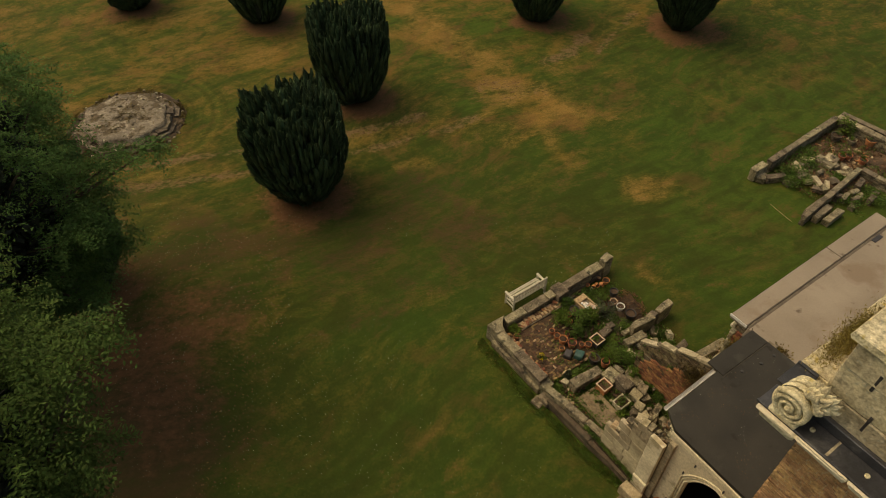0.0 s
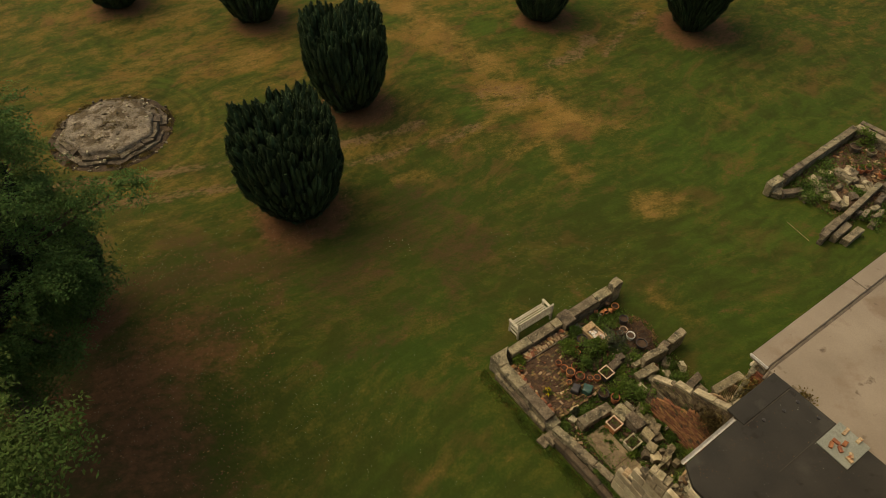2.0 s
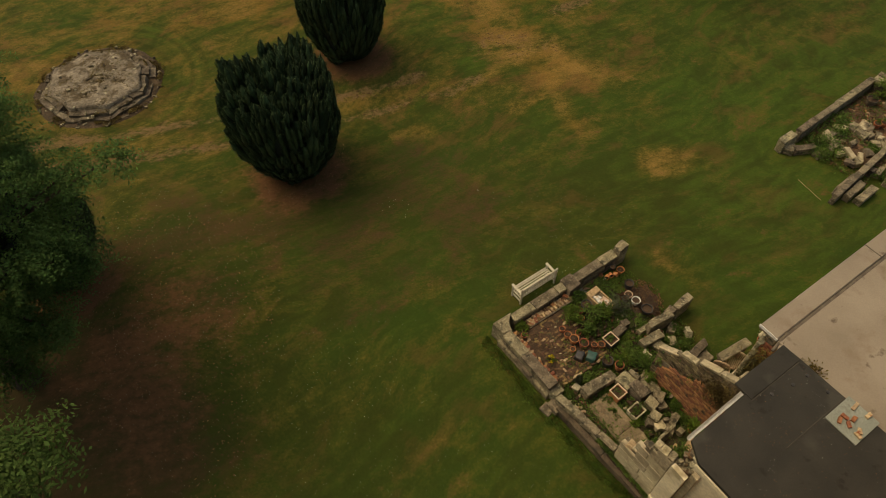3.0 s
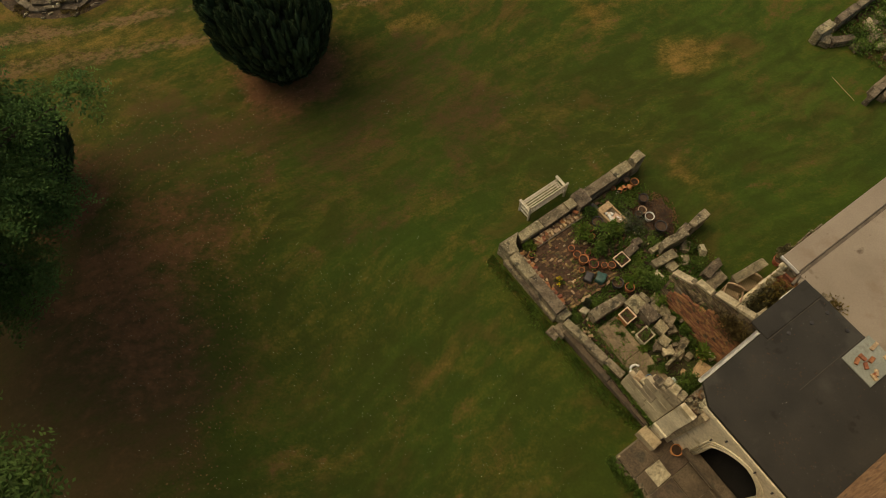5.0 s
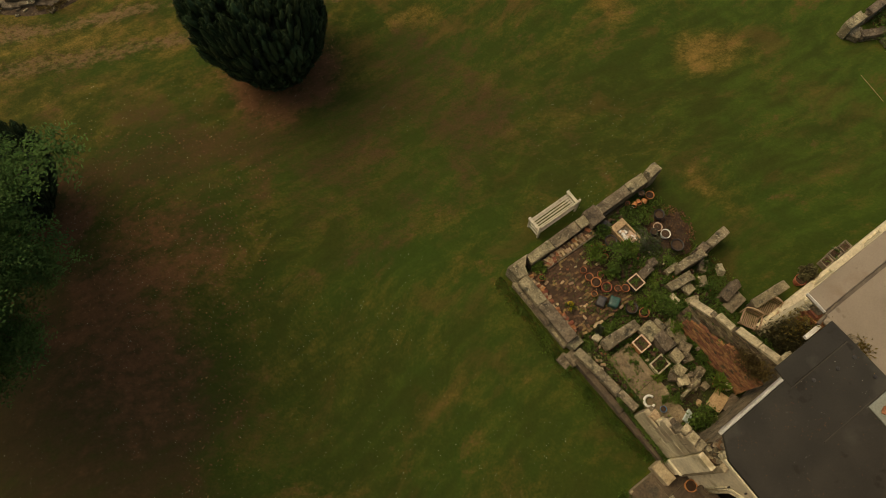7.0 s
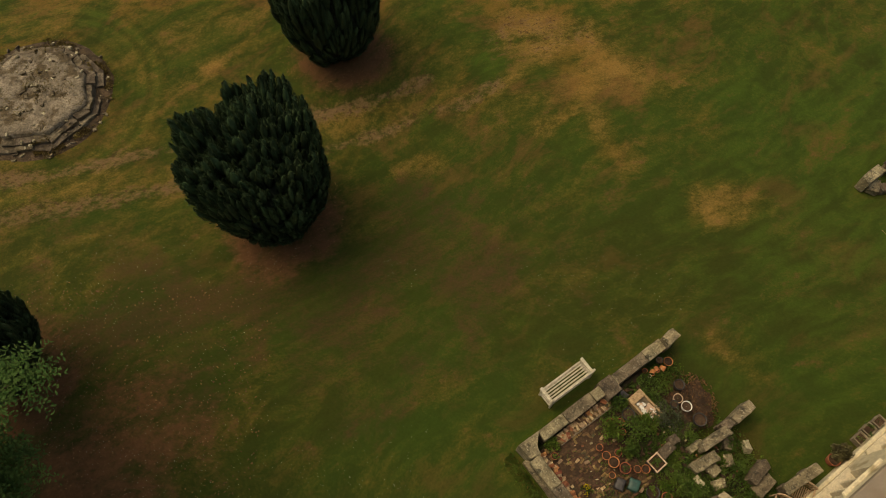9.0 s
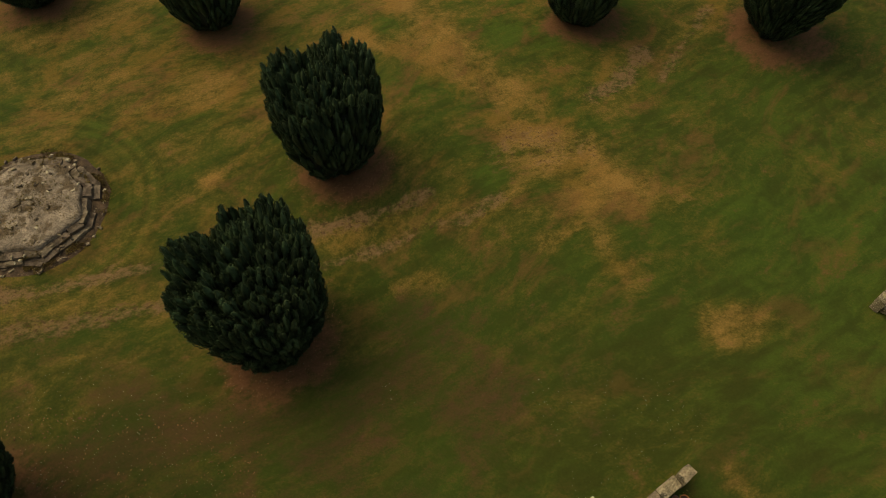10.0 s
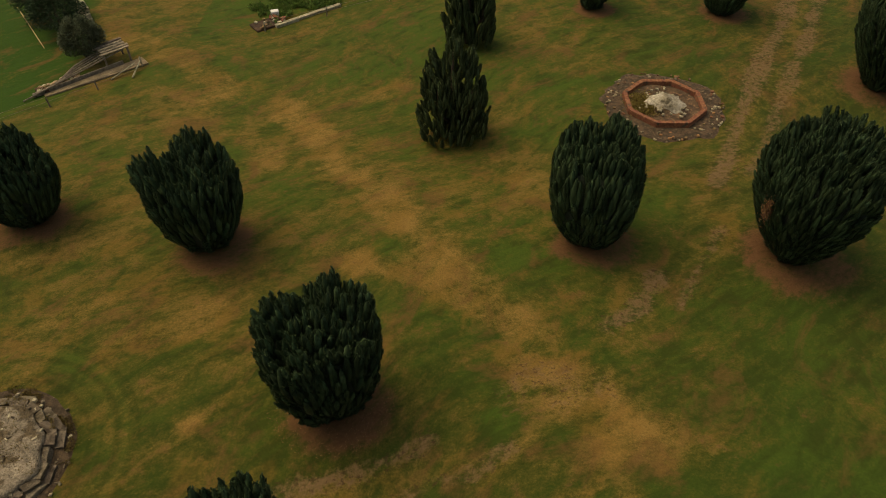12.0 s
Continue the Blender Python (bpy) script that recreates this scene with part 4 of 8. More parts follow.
def build_scroll():
    """A carved volute with ribs and an acanthus leaf, standing on the corner of the cornice."""
    bm = bmesh.new()
    # drum of three ribs; its axis runs along x
    prof = []
    for k in range(31):
        q = k / 30
        prof.append((0.20 + 0.028 * math.cos(q * 6 * math.pi) + 0.03 * q, 0.46 * q))
    add_lathe(bm, [(0.02, 0.0)] + prof + [(0.02, 0.46)], 40, Matrix.Rotation(radians(90), 4, "Y"))
    # the spiral band on the face
    ring = []
    turns, steps = 2.6, 110
    for k in range(steps + 1):
        q = k / steps
        a = 2 * math.pi * turns * q + 0.6
        rad = 0.275 * (1 - q) ** 0.8 + 0.03
        ring.append((-0.05 - 0.05 * q, rad * math.cos(a), rad * math.sin(a)))
    add_tube(bm, ring, [0.052 * (1 - 0.62 * k / steps) for k in range(steps + 1)], 8)
    add_lathe(bm, [(0.005, 0.13), (0.035, 0.12), (0.052, 0.08), (0.06, 0.0)], 16, Matrix.Rotation(radians(-90), 4, "Y") @ pose(0, 0, 0.02))
    add_lathe(bm, [(0.30, -0.06), (0.315, 0.0), (0.30, 0.05), (0.02, 0.05)], 40, Matrix.Rotation(radians(-90), 4, "Y"))
    add_lathe(bm, [(0.285, 0.12), (0.30, 0.17), (0.285, 0.22)], 40, Matrix.Rotation(radians(90), 4, "Y"))
    add_lathe(bm, [(0.26, 0.28), (0.285, 0.33), (0.26, 0.38)], 40, Matrix.Rotation(radians(90), 4, "Y"))
    # acanthus leaf reaching from the drum to the gable: pointed, ribbed blades
    r = random.Random(5)

    lobes = []

    def blade(start, way, length, width, curl):
        """A lobe lying in the plane of the gable face, ribbed along its middle."""
        bm = bmesh.new()
        lobes.append(bm)
        way = way.normalized()
        front = Vector((-1, 0, 0))
        side = way.cross(front).normalized()
        rows = []
        for k in range(9):
            q = k / 8
            wd = width * (0.45 + 0.75 * math.sin(math.pi * (0.1 + 0.75 * q))) * (1 - 0.9 * q ** 7) * (1 + 0.16 * (k % 2)) + 0.008
            p = start + way * (length * q) + front * (curl * math.sin(2.6 * q))
            rows.append([bm.verts.new(p - side * wd), bm.verts.new(p - side * wd * 0.5 + front * 0.035), bm.verts.new(p + front * 0.012), bm.verts.new(p + side * wd * 0.5 + front * 0.035), bm.verts.new(p + side * wd), bm.verts.new(p - front * 0.06)])
        for a, b in zip(rows, rows[1:]):
            for k in range(6):
                bm.faces.new((a[k], a[(k + 1) % 6], b[(k + 1) % 6], b[k]))
        bm.faces.new(rows[0]), bm.faces.new(rows[-1])
    for count, length, depth in ((7, 0.31, 0.24), (6, 0.25, 0.17), (4, 0.18, 0.10)):
        for k in range(count):
            a = 0.30 + 1.55 * k / (count - 1) + r.uniform(-0.08, 0.08)
            way = Vector((-0.05, -math.cos(a), math.sin(a)))
            blade(Vector((depth, -0.17 - 0.03 * math.cos(a), 0.20 + 0.10 * math.sin(a))), way, length * r.uniform(0.95, 1.3), 0.066, 0.10)
    # small uneven wear of the carving
    for mesh in [bm] + lobes:
        for v in mesh.verts:
            v.co += Vector([r.uniform(-0.004, 0.004) for _ in range(3)])
    add_box(bm, -0.10, 0.50, -0.24, 0.24, -0.34, -0.22, 0.02, 0.006, r)
    ob = thing("carved_scroll", place(6.57, 1.90, 15.115) @ Matrix.Scale(0.70, 4), "carved stone volute scroll with acanthus leaf, lichened, on the cornice", "ornament", mesh=to_mesh(bm, STONE_LICHEN, True))
    for mesh in lobes:
        part("acanthus_lobe", mesh, STONE_LICHEN, ob, smooth=True)
    return ob


# ---- the low stone outbuilding with flat felt roof ----
def arch_height(q):
    """Four-centred arch over -1..1."""
    q = abs(q)
    return (1 - q ** 2.6) * 0.75 + (1 - q) * 0.25


def build_outbuilding():
    root = thing("stone_outbuilding", AXES, "low stone outbuilding with flat dark felt roof and arched opening", "building")
    u0, u1 = 12.19, 12.36
    va, vb, sill, spring, rise = 2.46, 4.05, 0.72, 2.26, 0.92
    bm = bmesh.new()
    n = 24

    def column(y0, y1, b0, b1, t0, t1):
        a = [bm.verts.new(p) for p in ((u0, y0, b0), (u0, y1, b1), (u0, y1, t1), (u0, y0, t0), (u1, y0, b0), (u1, y1, b1), (u1, y1, t1), (u1, y0, t0))]
        for f in ((0, 1, 2, 3), (7, 6, 5, 4), (0, 4, 5, 1), (3, 2, 6, 7)):
            bm.faces.new([a[i] for i in f])
        return a

    def curve(k):
        q = -1 + 2 * k / n
        return (va + vb) / 2 + q * (vb - va) / 2, spring + rise * arch_height(q)
    for k in range(n):
        (y0, z0), (y1, z1) = curve(k), curve(k + 1)
        column(y0, y1, z0, z1, 3.92, 3.92)
    for y0, y1 in ((1.66, va), (vb, 5.02)):
        for b, t in ((-0.1, sill), (sill, spring), (spring, 3.92)):
            column(y0, y1, b, b, t, t)
    column(va, vb, -0.1, -0.1, sill, sill)
    for y in (va, vb, 1.66, 5.02):
        for b, t in ((-0.1, sill), (sill, spring), (spring, 3.92)):
            if y in (va, vb) and (b, t) != (sill, spring):
                continue
            bm.faces.new([bm.verts.new(p) for p in ((u0, y, b), (u1, y, b), (u1, y, t), (u0, y, t))])
    bmesh.ops.remove_doubles(bm, verts=bm.verts[:], dist=0.0005)
    part("wall", bm, ASHLAR, root, "pale ashlar wall with a four-centred arch")
    for off, rad in ((0.04, 0.028), (0.11, 0.022), (0.17, 0.030)):
        bm = bmesh.new()
        pts = [(u0 - 0.01, va - off, sill)] + [(u0 - 0.015, (va + vb) / 2 + (y - (va + vb) / 2) * (1 + off / 0.65), z + off) for y, z in (curve(k) for k in range(n + 1))] + [(u0 - 0.01, vb + off, sill)]
        add_tube(bm, pts, rad, 6)
        part("arch_moulding", bm, ASHLAR, root, smooth=True)
    part("sill", box(u0 - 0.16, u1 + 0.01, va - 0.25, vb + 0.3, 0.55, 0.79, 0.03), TERRACE, root, "worn brown stone sill")
    part("string_course", box(u0 - 0.07, u0 - 0.002, 1.7, 5.04, 3.72, 3.9, 0.02), ASHLAR, root)
    for v, z in ((4.25, 2.62), (4.05, 3.35), (2.5, 3.4), (3.1, 3.42)):
        part("iron_stub", box(u0 - 0.05, u0 + 0.02, v - 0.02, v + 0.02, z - 0.05, z + 0.05, 0.008), PLASTIC_DARK, root)
    part("wall", box(12.47, 16.95, 5.10, 5.40, -0.1, 3.9), STONE, root)
    r = random.Random(71)
    z = -0.1
    while z < 3.85:
        hz = min(r.uniform(0.16, 0.28), 3.9 - z)
        cut = r.uniform(5.12, 5.30)
        part("quoin", box(12.22 + r.uniform(-0.03, 0.02), 12.66, 5.02, cut - 0.008, z + 0.006, z + hz - 0.006, 0.02, 0.014, r), STONE_PALE, root)
        part("quoin", box(12.33 + r.uniform(-0.04, 0.05), 12.66, cut + 0.02, 5.42 + r.uniform(-0.09, 0.03), z + 0.006, z + hz - 0.03, 0.02, 0.016, r), STONE if r.random() < 0.7 else BRICK_BROWN, root)
        z += hz
    part("wall", box(16.6, 16.9, 1.70, 5.10, -0.1, 3.7), STONE, root)
    # floor and lining coloured near-black to paint the shade behind the arch
    part("inner_floor", box(12.37, 16.6, 1.70, 5.10, -0.05, 0.3), INSIDE, root)
    part("inner_lining", box(12.38, 16.6, 1.68, 1.72, 0.3, 3.9), INSIDE, root)
    # roof deck, with a chamfered west corner
    bm = bmesh.new()
    ring = [(12.14, 1.662), (12.14, 4.98), (12.46, 5.52), (16.72, 5.62), (16.78, 1.662)]
    lo = [bm.verts.new((x, y, 3.94)) for x, y in ring]
    hi = [bm.verts.new((x, y, 4.06)) for x, y in ring]
    bm.faces.new(lo[::-1]), bm.faces.new(hi)
    for k in range(5):
        bm.faces.new((lo[k], lo[(k + 1) % 5], hi[(k + 1) % 5], hi[k]))
    roof = part("roof", bm, FELT, root, "flat roof of dark grey felt with lapped seams")
    part("felt_strip", box(14.62, 16.70, 5.36, 5.95, 4.02, 4.085, 0.015), FELT, roof)
    part("felt_seam", box(14.60, 16.6, 5.325, 5.355, 4.06, 4.078, 0.005), FELT_SEAM, roof)
    part("felt_seam", box(14.3, 16.75, 3.93, 3.955, 4.06, 4.074, 0.004), FELT_SEAM, roof)
    for u, v in ((15.9, 5.0), (16.45, 4.95), (16.5, 4.3), (15.2, 5.15)):
        bm = bmesh.new()
        add_lathe(bm, [(0.055, 4.058), (0.05, 4.085), (0.01, 4.09)], 9, pose(u, v, 0))
        part("roof_vent", bm, PLASTIC_DARK, roof)
    rng = np.random.default_rng(91)
    n = 75
    pts = np.stack([rng.uniform(12.3, 16.6, n), rng.uniform(1.8, 5.4, n), np.full(n, 4.066)], -1)
    knots = rng.integers(0, 14, n)
    pts[:50, :2] = pts[knots[:50], :2] + rng.normal(0, 0.2, (50, 2))
    pts = pts[(pts[:, 0] > 12.3) & (pts[:, 0] < 16.6) & (pts[:, 1] > 1.75) & (pts[:, 1] < 5.4)]
    flat = rng.normal(0, 1, (len(pts), 3)) * np.array([1, 1, 0.1])
    tagged(attach("droppings", leaf_mesh(pts, flat, 0.013, 0.010, DAISY, rng, 0.0, np.tile([0, 0, 1.0], (len(pts), 1))), roof, label="small white specks on the felt"), kind="stuff")
    n = 240
    pts = np.stack([rng.uniform(12.4, 16.6, n), 5.35 - 3.5 * rng.random(n) ** 1.6, np.full(n, 4.067)], -1)
    pts[120:, :2] = pts[rng.integers(0, 18, 120), :2] + rng.normal(0, 0.14, (120, 2))
    pts = pts[(pts[:, 0] > 12.5) & (pts[:, 0] < 16.6) & (pts[:, 1] > 1.75) & (pts[:, 1] < 5.3)]
    flat = rng.normal(0, 1, (len(pts), 3)) * np.array([1, 1, 0.1])
    tagged(attach("roof_grit", leaf_mesh(pts, flat, 0.034, 0.018, FALLEN, rng, 0.0, np.tile([0, 0, 1.0], (len(pts), 1))), roof, label="brown leaf scraps and grit on the felt"), kind="stuff")
    # white eaves gutter
    bm = bmesh.new()
    prof = [(-0.06, 0.0), (-0.05, -0.06), (0.0, -0.085), (0.05, -0.06), (0.06, 0.0)]
    rows = [[bm.verts.new((u, 5.60 + (u - 12.46) * 0.022 + a, 4.06 + b)) for a, b in prof] for u in (12.42, 13.5, 14.62)]
    for p, q in zip(rows, rows[1:]):
        for k in range(4):
            bm.faces.new((p[k], p[k + 1], q[k + 1], q[k]))
    bmesh.ops.solidify(bm, geom=bm.faces[:], thickness=0.012)
    part("gutter", bm, WHITE_METAL, root, "white painted eaves gutter")
    # pale sheet laid over a hole in the roof
    part("cover_sheet", box(15.80, 16.85, 2.95, 3.90, 4.064, 4.10, 0.006), ROOF_SHEET, root, "grey-green sheet laid on the felt")
    for k, (u, v, turn, mat) in enumerate([(16.02, 3.62, 20, BRICK_RED), (16.22, 3.60, 100, BRICK_RED), (16.36, 3.42, 10, BRICK_RED), (16.12, 3.40, 60, BRICK_RED), (16.2, 3.12, 35, BRICK_PALE), (16.05, 3.08, 80, BRICK_PALE), (16.70, 3.62, 5, BRICK_PALE), (16.76, 3.25, 0, BRICK_PALE)]):
        ln = 0.30 if k == 6 else 0.19
        thing("loose_brick", place(u, v, 4.102, turn), "loose broken orange brick lying on the roof sheet" if mat is BRICK_RED else "loose pale brick lying on the roof sheet", "brick", "bricks holding the sheet down", mesh=to_mesh(rough_block(ln, 0.10, 0.065, 50 + k, 0.008, 0.01), mat))


# ---- the long low wing with beige membrane roof ----
def build_wing():
    root = thing("low_wing", AXES, "long low wing with beige flat membrane roof", "building")
    # front wall in piers, with a mullioned window between each two
    edges = [16.95, 17.55, 18.85, 19.75, 21.05, 21.95, 23.25, 24.8]
    for k in range(0, 8, 2):
        part("wall", box(edges[k], edges[k + 1], 6.3, 6.62, -0.1, 3.66), ASHLAR, root, "cream ashlar front wall")
    for k in range(1, 7, 2):
        a, b = edges[k], edges[k + 1]
        part("wall", box(a, b, 6.3, 6.616, -0.1, 1.0), ASHLAR, root)
        part("wall", box(a, b, 6.3, 6.616, 2.5, 3.66), ASHLAR, root)
        window = part("window", box(a, b, 6.36, 6.40, 1.0, 2.5), PLASTIC_DARK, root, "dark leaded window")
        part("sill", box(a - 0.08, b + 0.08, 6.40, 6.74, 0.94, 1.04, 0.02), ASHLAR, window)
        part("hood", box(a - 0.12, b + 0.12, 6.60, 6.72, 2.52, 2.62, 0.03), ASHLAR, window)
        for q in (0.33, 0.67):
            part("mullion", box(a + (b - a) * q - 0.05, a + (b - a) * q + 0.05, 6.40, 6.58, 1.0, 2.5, 0.02), ASHLAR, window)
    part("plinth", box(16.9, 24.8, 6.60, 6.74, -0.1, 0.42, 0.04), ASHLAR, root)
    part("string_course", box(16.9, 24.8, 6.60, 6.70, 3.30, 3.44, 0.03), ASHLAR, root)
    part("wall", box(24.5, 24.8, 1.7, 6.3, -0.1, 3.66), STONE, root)
    part("wall", box(16.95, 17.25, 5.42, 6.3, -0.1, 3.62), MORTAR, root, "rough rubble end wall, overgrown")
    r = random.Random(52)
    z = -0.05
    while z < 3.5:
        hz = r.uniform(0.16, 0.26)
        v = 6.60
        quoin = True
        while v > 5.5:
            w = r.uniform(0.12, 0.20) if quoin else r.uniform(0.14, 0.34)
            red = (not quoin) and z > 2.3 and r.random() < 0.55
            part("quoin" if quoin else "rubble_stone", box(16.86 + r.uniform(-0.03, 0.03) - (0.02 if quoin else 0), 17.0, v - w + 0.012, v, z + 0.008, z + hz - 0.008, 0.02, 0.015, r), STONE_PALE if quoin else (BRICK_RED if red else STONE), root)
            v -= w
            quoin = False
        z += hz
    rng = np.random.default_rng(33)
    CREEPER = leaf_material("dry_creeper", (0.046, 0.046, 0.022), (0.11, 0.098, 0.046))
    n = 3600
    pts = np.stack([rng.normal(16.74, 0.08, n), rng.normal(5.98, 0.26, n), np.abs(rng.normal(1.2, 0.8, n))], -1)
    attach("creeper", leaf_mesh(pts, rng.normal(0, 0.6, (n, 3)) + np.array([-0.3, 0, 0.8]), 0.11, 0.045, CREEPER, rng), root, label="dry brown-green creeper on the end wall")
    n = 700
    pts = np.stack([rng.normal(16.75, 0.08, n), rng.normal(6.15, 0.22, n), rng.normal(2.5, 0.5, n)], -1)
    attach("dry_growth", leaf_mesh(pts, rng.normal(0, 0.6, (n, 3)) + np.array([-0.3, 0, 0.8]), 0.14, 0.03, LEAF_DRY, rng), root)["kind"] = "stuff"
    part("vent_box", box(16.30, 16.86, 5.86, 5.98, 3.10, 3.22, 0.01), WHITE_METAL, root, "small white vent box")
    part("roof", box(16.86, 25.0, 1.70, 6.16, 3.62, 3.80, 0.02), MEMBRANE, root, "beige roof membrane with dark stains")
    part("roof_edge", box(16.86, 25.0, 6.20, 6.80, 3.66, 3.88, 0.025), MEMBRANE, root, "raised beige roof edge with lapped joints")
    part("valley", box(16.9, 25.0, 6.10, 6.24, 3.64, 3.812, 0.004), MEMBRANE_SEAM, root, "dirty valley joint")
    part("edge_trim", box(16.835, 16.86, 6.18, 6.82, 3.78, 3.895, 0.006), WHITE_METAL, root)
    part("lap_seam", box(21.9, 21.94, 6.20, 6.805, 3.67, 3.89, 0.004), MEMBRANE_SEAM, root)
    part("roof_apron", box(16.70, 17.35, 5.5, 6.05, 3.60, 3.79, 0.06), MEMBRANE, root)
    bm = bmesh.new()
    add_tube(bm, [(16.55, 6.05, 3.70), (16.95, 6.12, 3.76), (17.3, 6.16, 3.80)], 0.05, 8)
    part("outlet_pipe", bm, MEMBRANE_SEAM, root)
    part("roof_drain", box(23.6, 24.1, 5.95, 6.12, 3.805, 3.83, 0.01), PLASTIC_DARK, root, "blocked dark roof drain")
    rng = np.random.default_rng(3)
    n = 160
    pts = np.stack([rng.normal(16.95, 0.10, n), rng.normal(4.95, 0.16, n), 3.84 + 0.05 * rng.random(n)], -1)
    attach("weed_tuft", leaf_mesh(pts, rng.normal(0, 0.5, (n, 3)) + np.array([0, 0, 1.0]), 0.10, 0.04, LEAF_DRY, rng), root)["kind"] = "stuff"


build_house()
build_scroll()
build_outbuilding()
build_wing()


# ---- garden walls ----
def wall_run(name, label, p, q, thick, top, seed, base=0.0, coping=0.9, cope_thick=0.13, mat=STONE, course=0.2, cope_mat=None):
    """A coursed stone wall from p to q with a coping of long slabs."""
    r = random.Random(seed)
    d = Vector((q[0] - p[0], q[1] - p[1], 0))
    ln = d.length
    turn = math.degrees(math.atan2(d.y, d.x))
    root = thing(name, place(p[0], p[1], base, turn), label, "wall", kind="structure")
    part("wall_core", box(0.02, ln - 0.02, -thick / 2 + 0.05, thick / 2 - 0.05, -0.1, top - base - cope_thick), MORTAR, root)
    z = -0.06
    body = top - base - cope_thick
    while z < body - 0.04:
        h = min(course * r.uniform(0.85, 1.2), body - z)
        for side in (-1, 1):
            x = 0.0
            while x < ln - 0.05:
                w = min(r.uniform(0.28, 0.62), ln - x)
                y = side * (thick / 2 - 0.07)
                part("stone", box(x + 0.008, x + w - 0.008, y - 0.07, y + 0.07, z + 0.006, z + h - 0.006, 0.018, 0.012, r), mat, root)
                x += w
        z += h
    x = 0.0
    while x < ln - 0.05:
        w = min(coping * r.uniform(0.75, 1.25), ln - x)
        if ln - x - w < 0.3:
            w = ln - x
        drop = r.uniform(-0.03, 0.02)
        part("coping_stone", box(x + 0.01, x + w - 0.01, -thick / 2 - 0.025 + r.uniform(-0.015, 0.015), thick / 2 + 0.025 + r.uniform(-0.015, 0.015), body + drop, top - base + drop, 0.016, 0.016, r), cope_mat or mat, root)
        x += w
    return root


def stone(u, v, z, sx, sy, sz, turn=0.0, tilt=(0, 0), seed=0, mat=None, label="weathered limestone block lying among garden rubble", name="stone_block", group="loose stone blocks"):
    ob = thing(name, place(u, v, z, turn, tilt[0], tilt[1]), label, "stone", group, mesh=to_mesh(rough_block(sx, sy, sz, seed + int(u * 37 + v * 91), 0.025, 0.035), mat or STONE))
    return ob


def ramp(profile, v):
    """The height of a stepped or sloping wall head at v."""
    for (a, za), (b, zb) in zip(profile, profile[1:]):
        if b <= v <= a:
            return za + (zb - za) * (a - v) / max(a - b, 1e-6)
    return profile[-1][1] if v < profile[-1][0] else profile[0][1]


def raised_wall(name, label, u0, u1, profile, course, lengths, mat, seed, gap=0.008, start=0.0, jit=0.012, back=None):
    """A ruined wall along v whose head follows profile, in coursed stones on both faces."""
    r = random.Random(seed)
    root = thing(name, AXES, label, "wall", kind="structure")
    va, vb = profile[0][0], profile[-1][0]
    bm = bmesh.new()
    pts = [(v, z - 0.05) for v, z in profile]
    ring = [(va, -0.1)] + pts + [(vb, -0.1)]
    a = [bm.verts.new((u0 + 0.05, v, z)) for v, z in ring]
    b = [bm.verts.new((u1 - 0.05, v, z)) for v, z in ring]
    bm.faces.new(a), bm.faces.new(b[::-1])
    for k in range(len(ring)):
        bm.faces.new((a[k], b[k], b[(k + 1) % len(ring)], a[(k + 1) % len(ring)]))
    part("wall_core", bm, MORTAR, root)
    top = max(z for v, z in profile)
    z = start
    while z < top:
        h = course * r.uniform(0.85, 1.15)
        for x0, x1 in ((u0, u0 + 0.16), (u1 - 0.16, u1)):
            v = va
            while v > vb + 0.03:
                w = min(r.uniform(*lengths), v - vb)
                if v - w - vb < 0.1:
                    w = v - vb
                hi = min(z + h, ramp(profile, v - 0.5 * w) + r.uniform(-0.05, 0.03))
                if hi > z + 0.06:
                    part("stone", box(x0 + r.uniform(-0.008, 0.008), x1, v - w + gap, v - gap, z + gap, hi - gap, 0.015, jit, r), mat if x0 == u0 or back is None else back, root)
                v -= w
        z += h
    return root


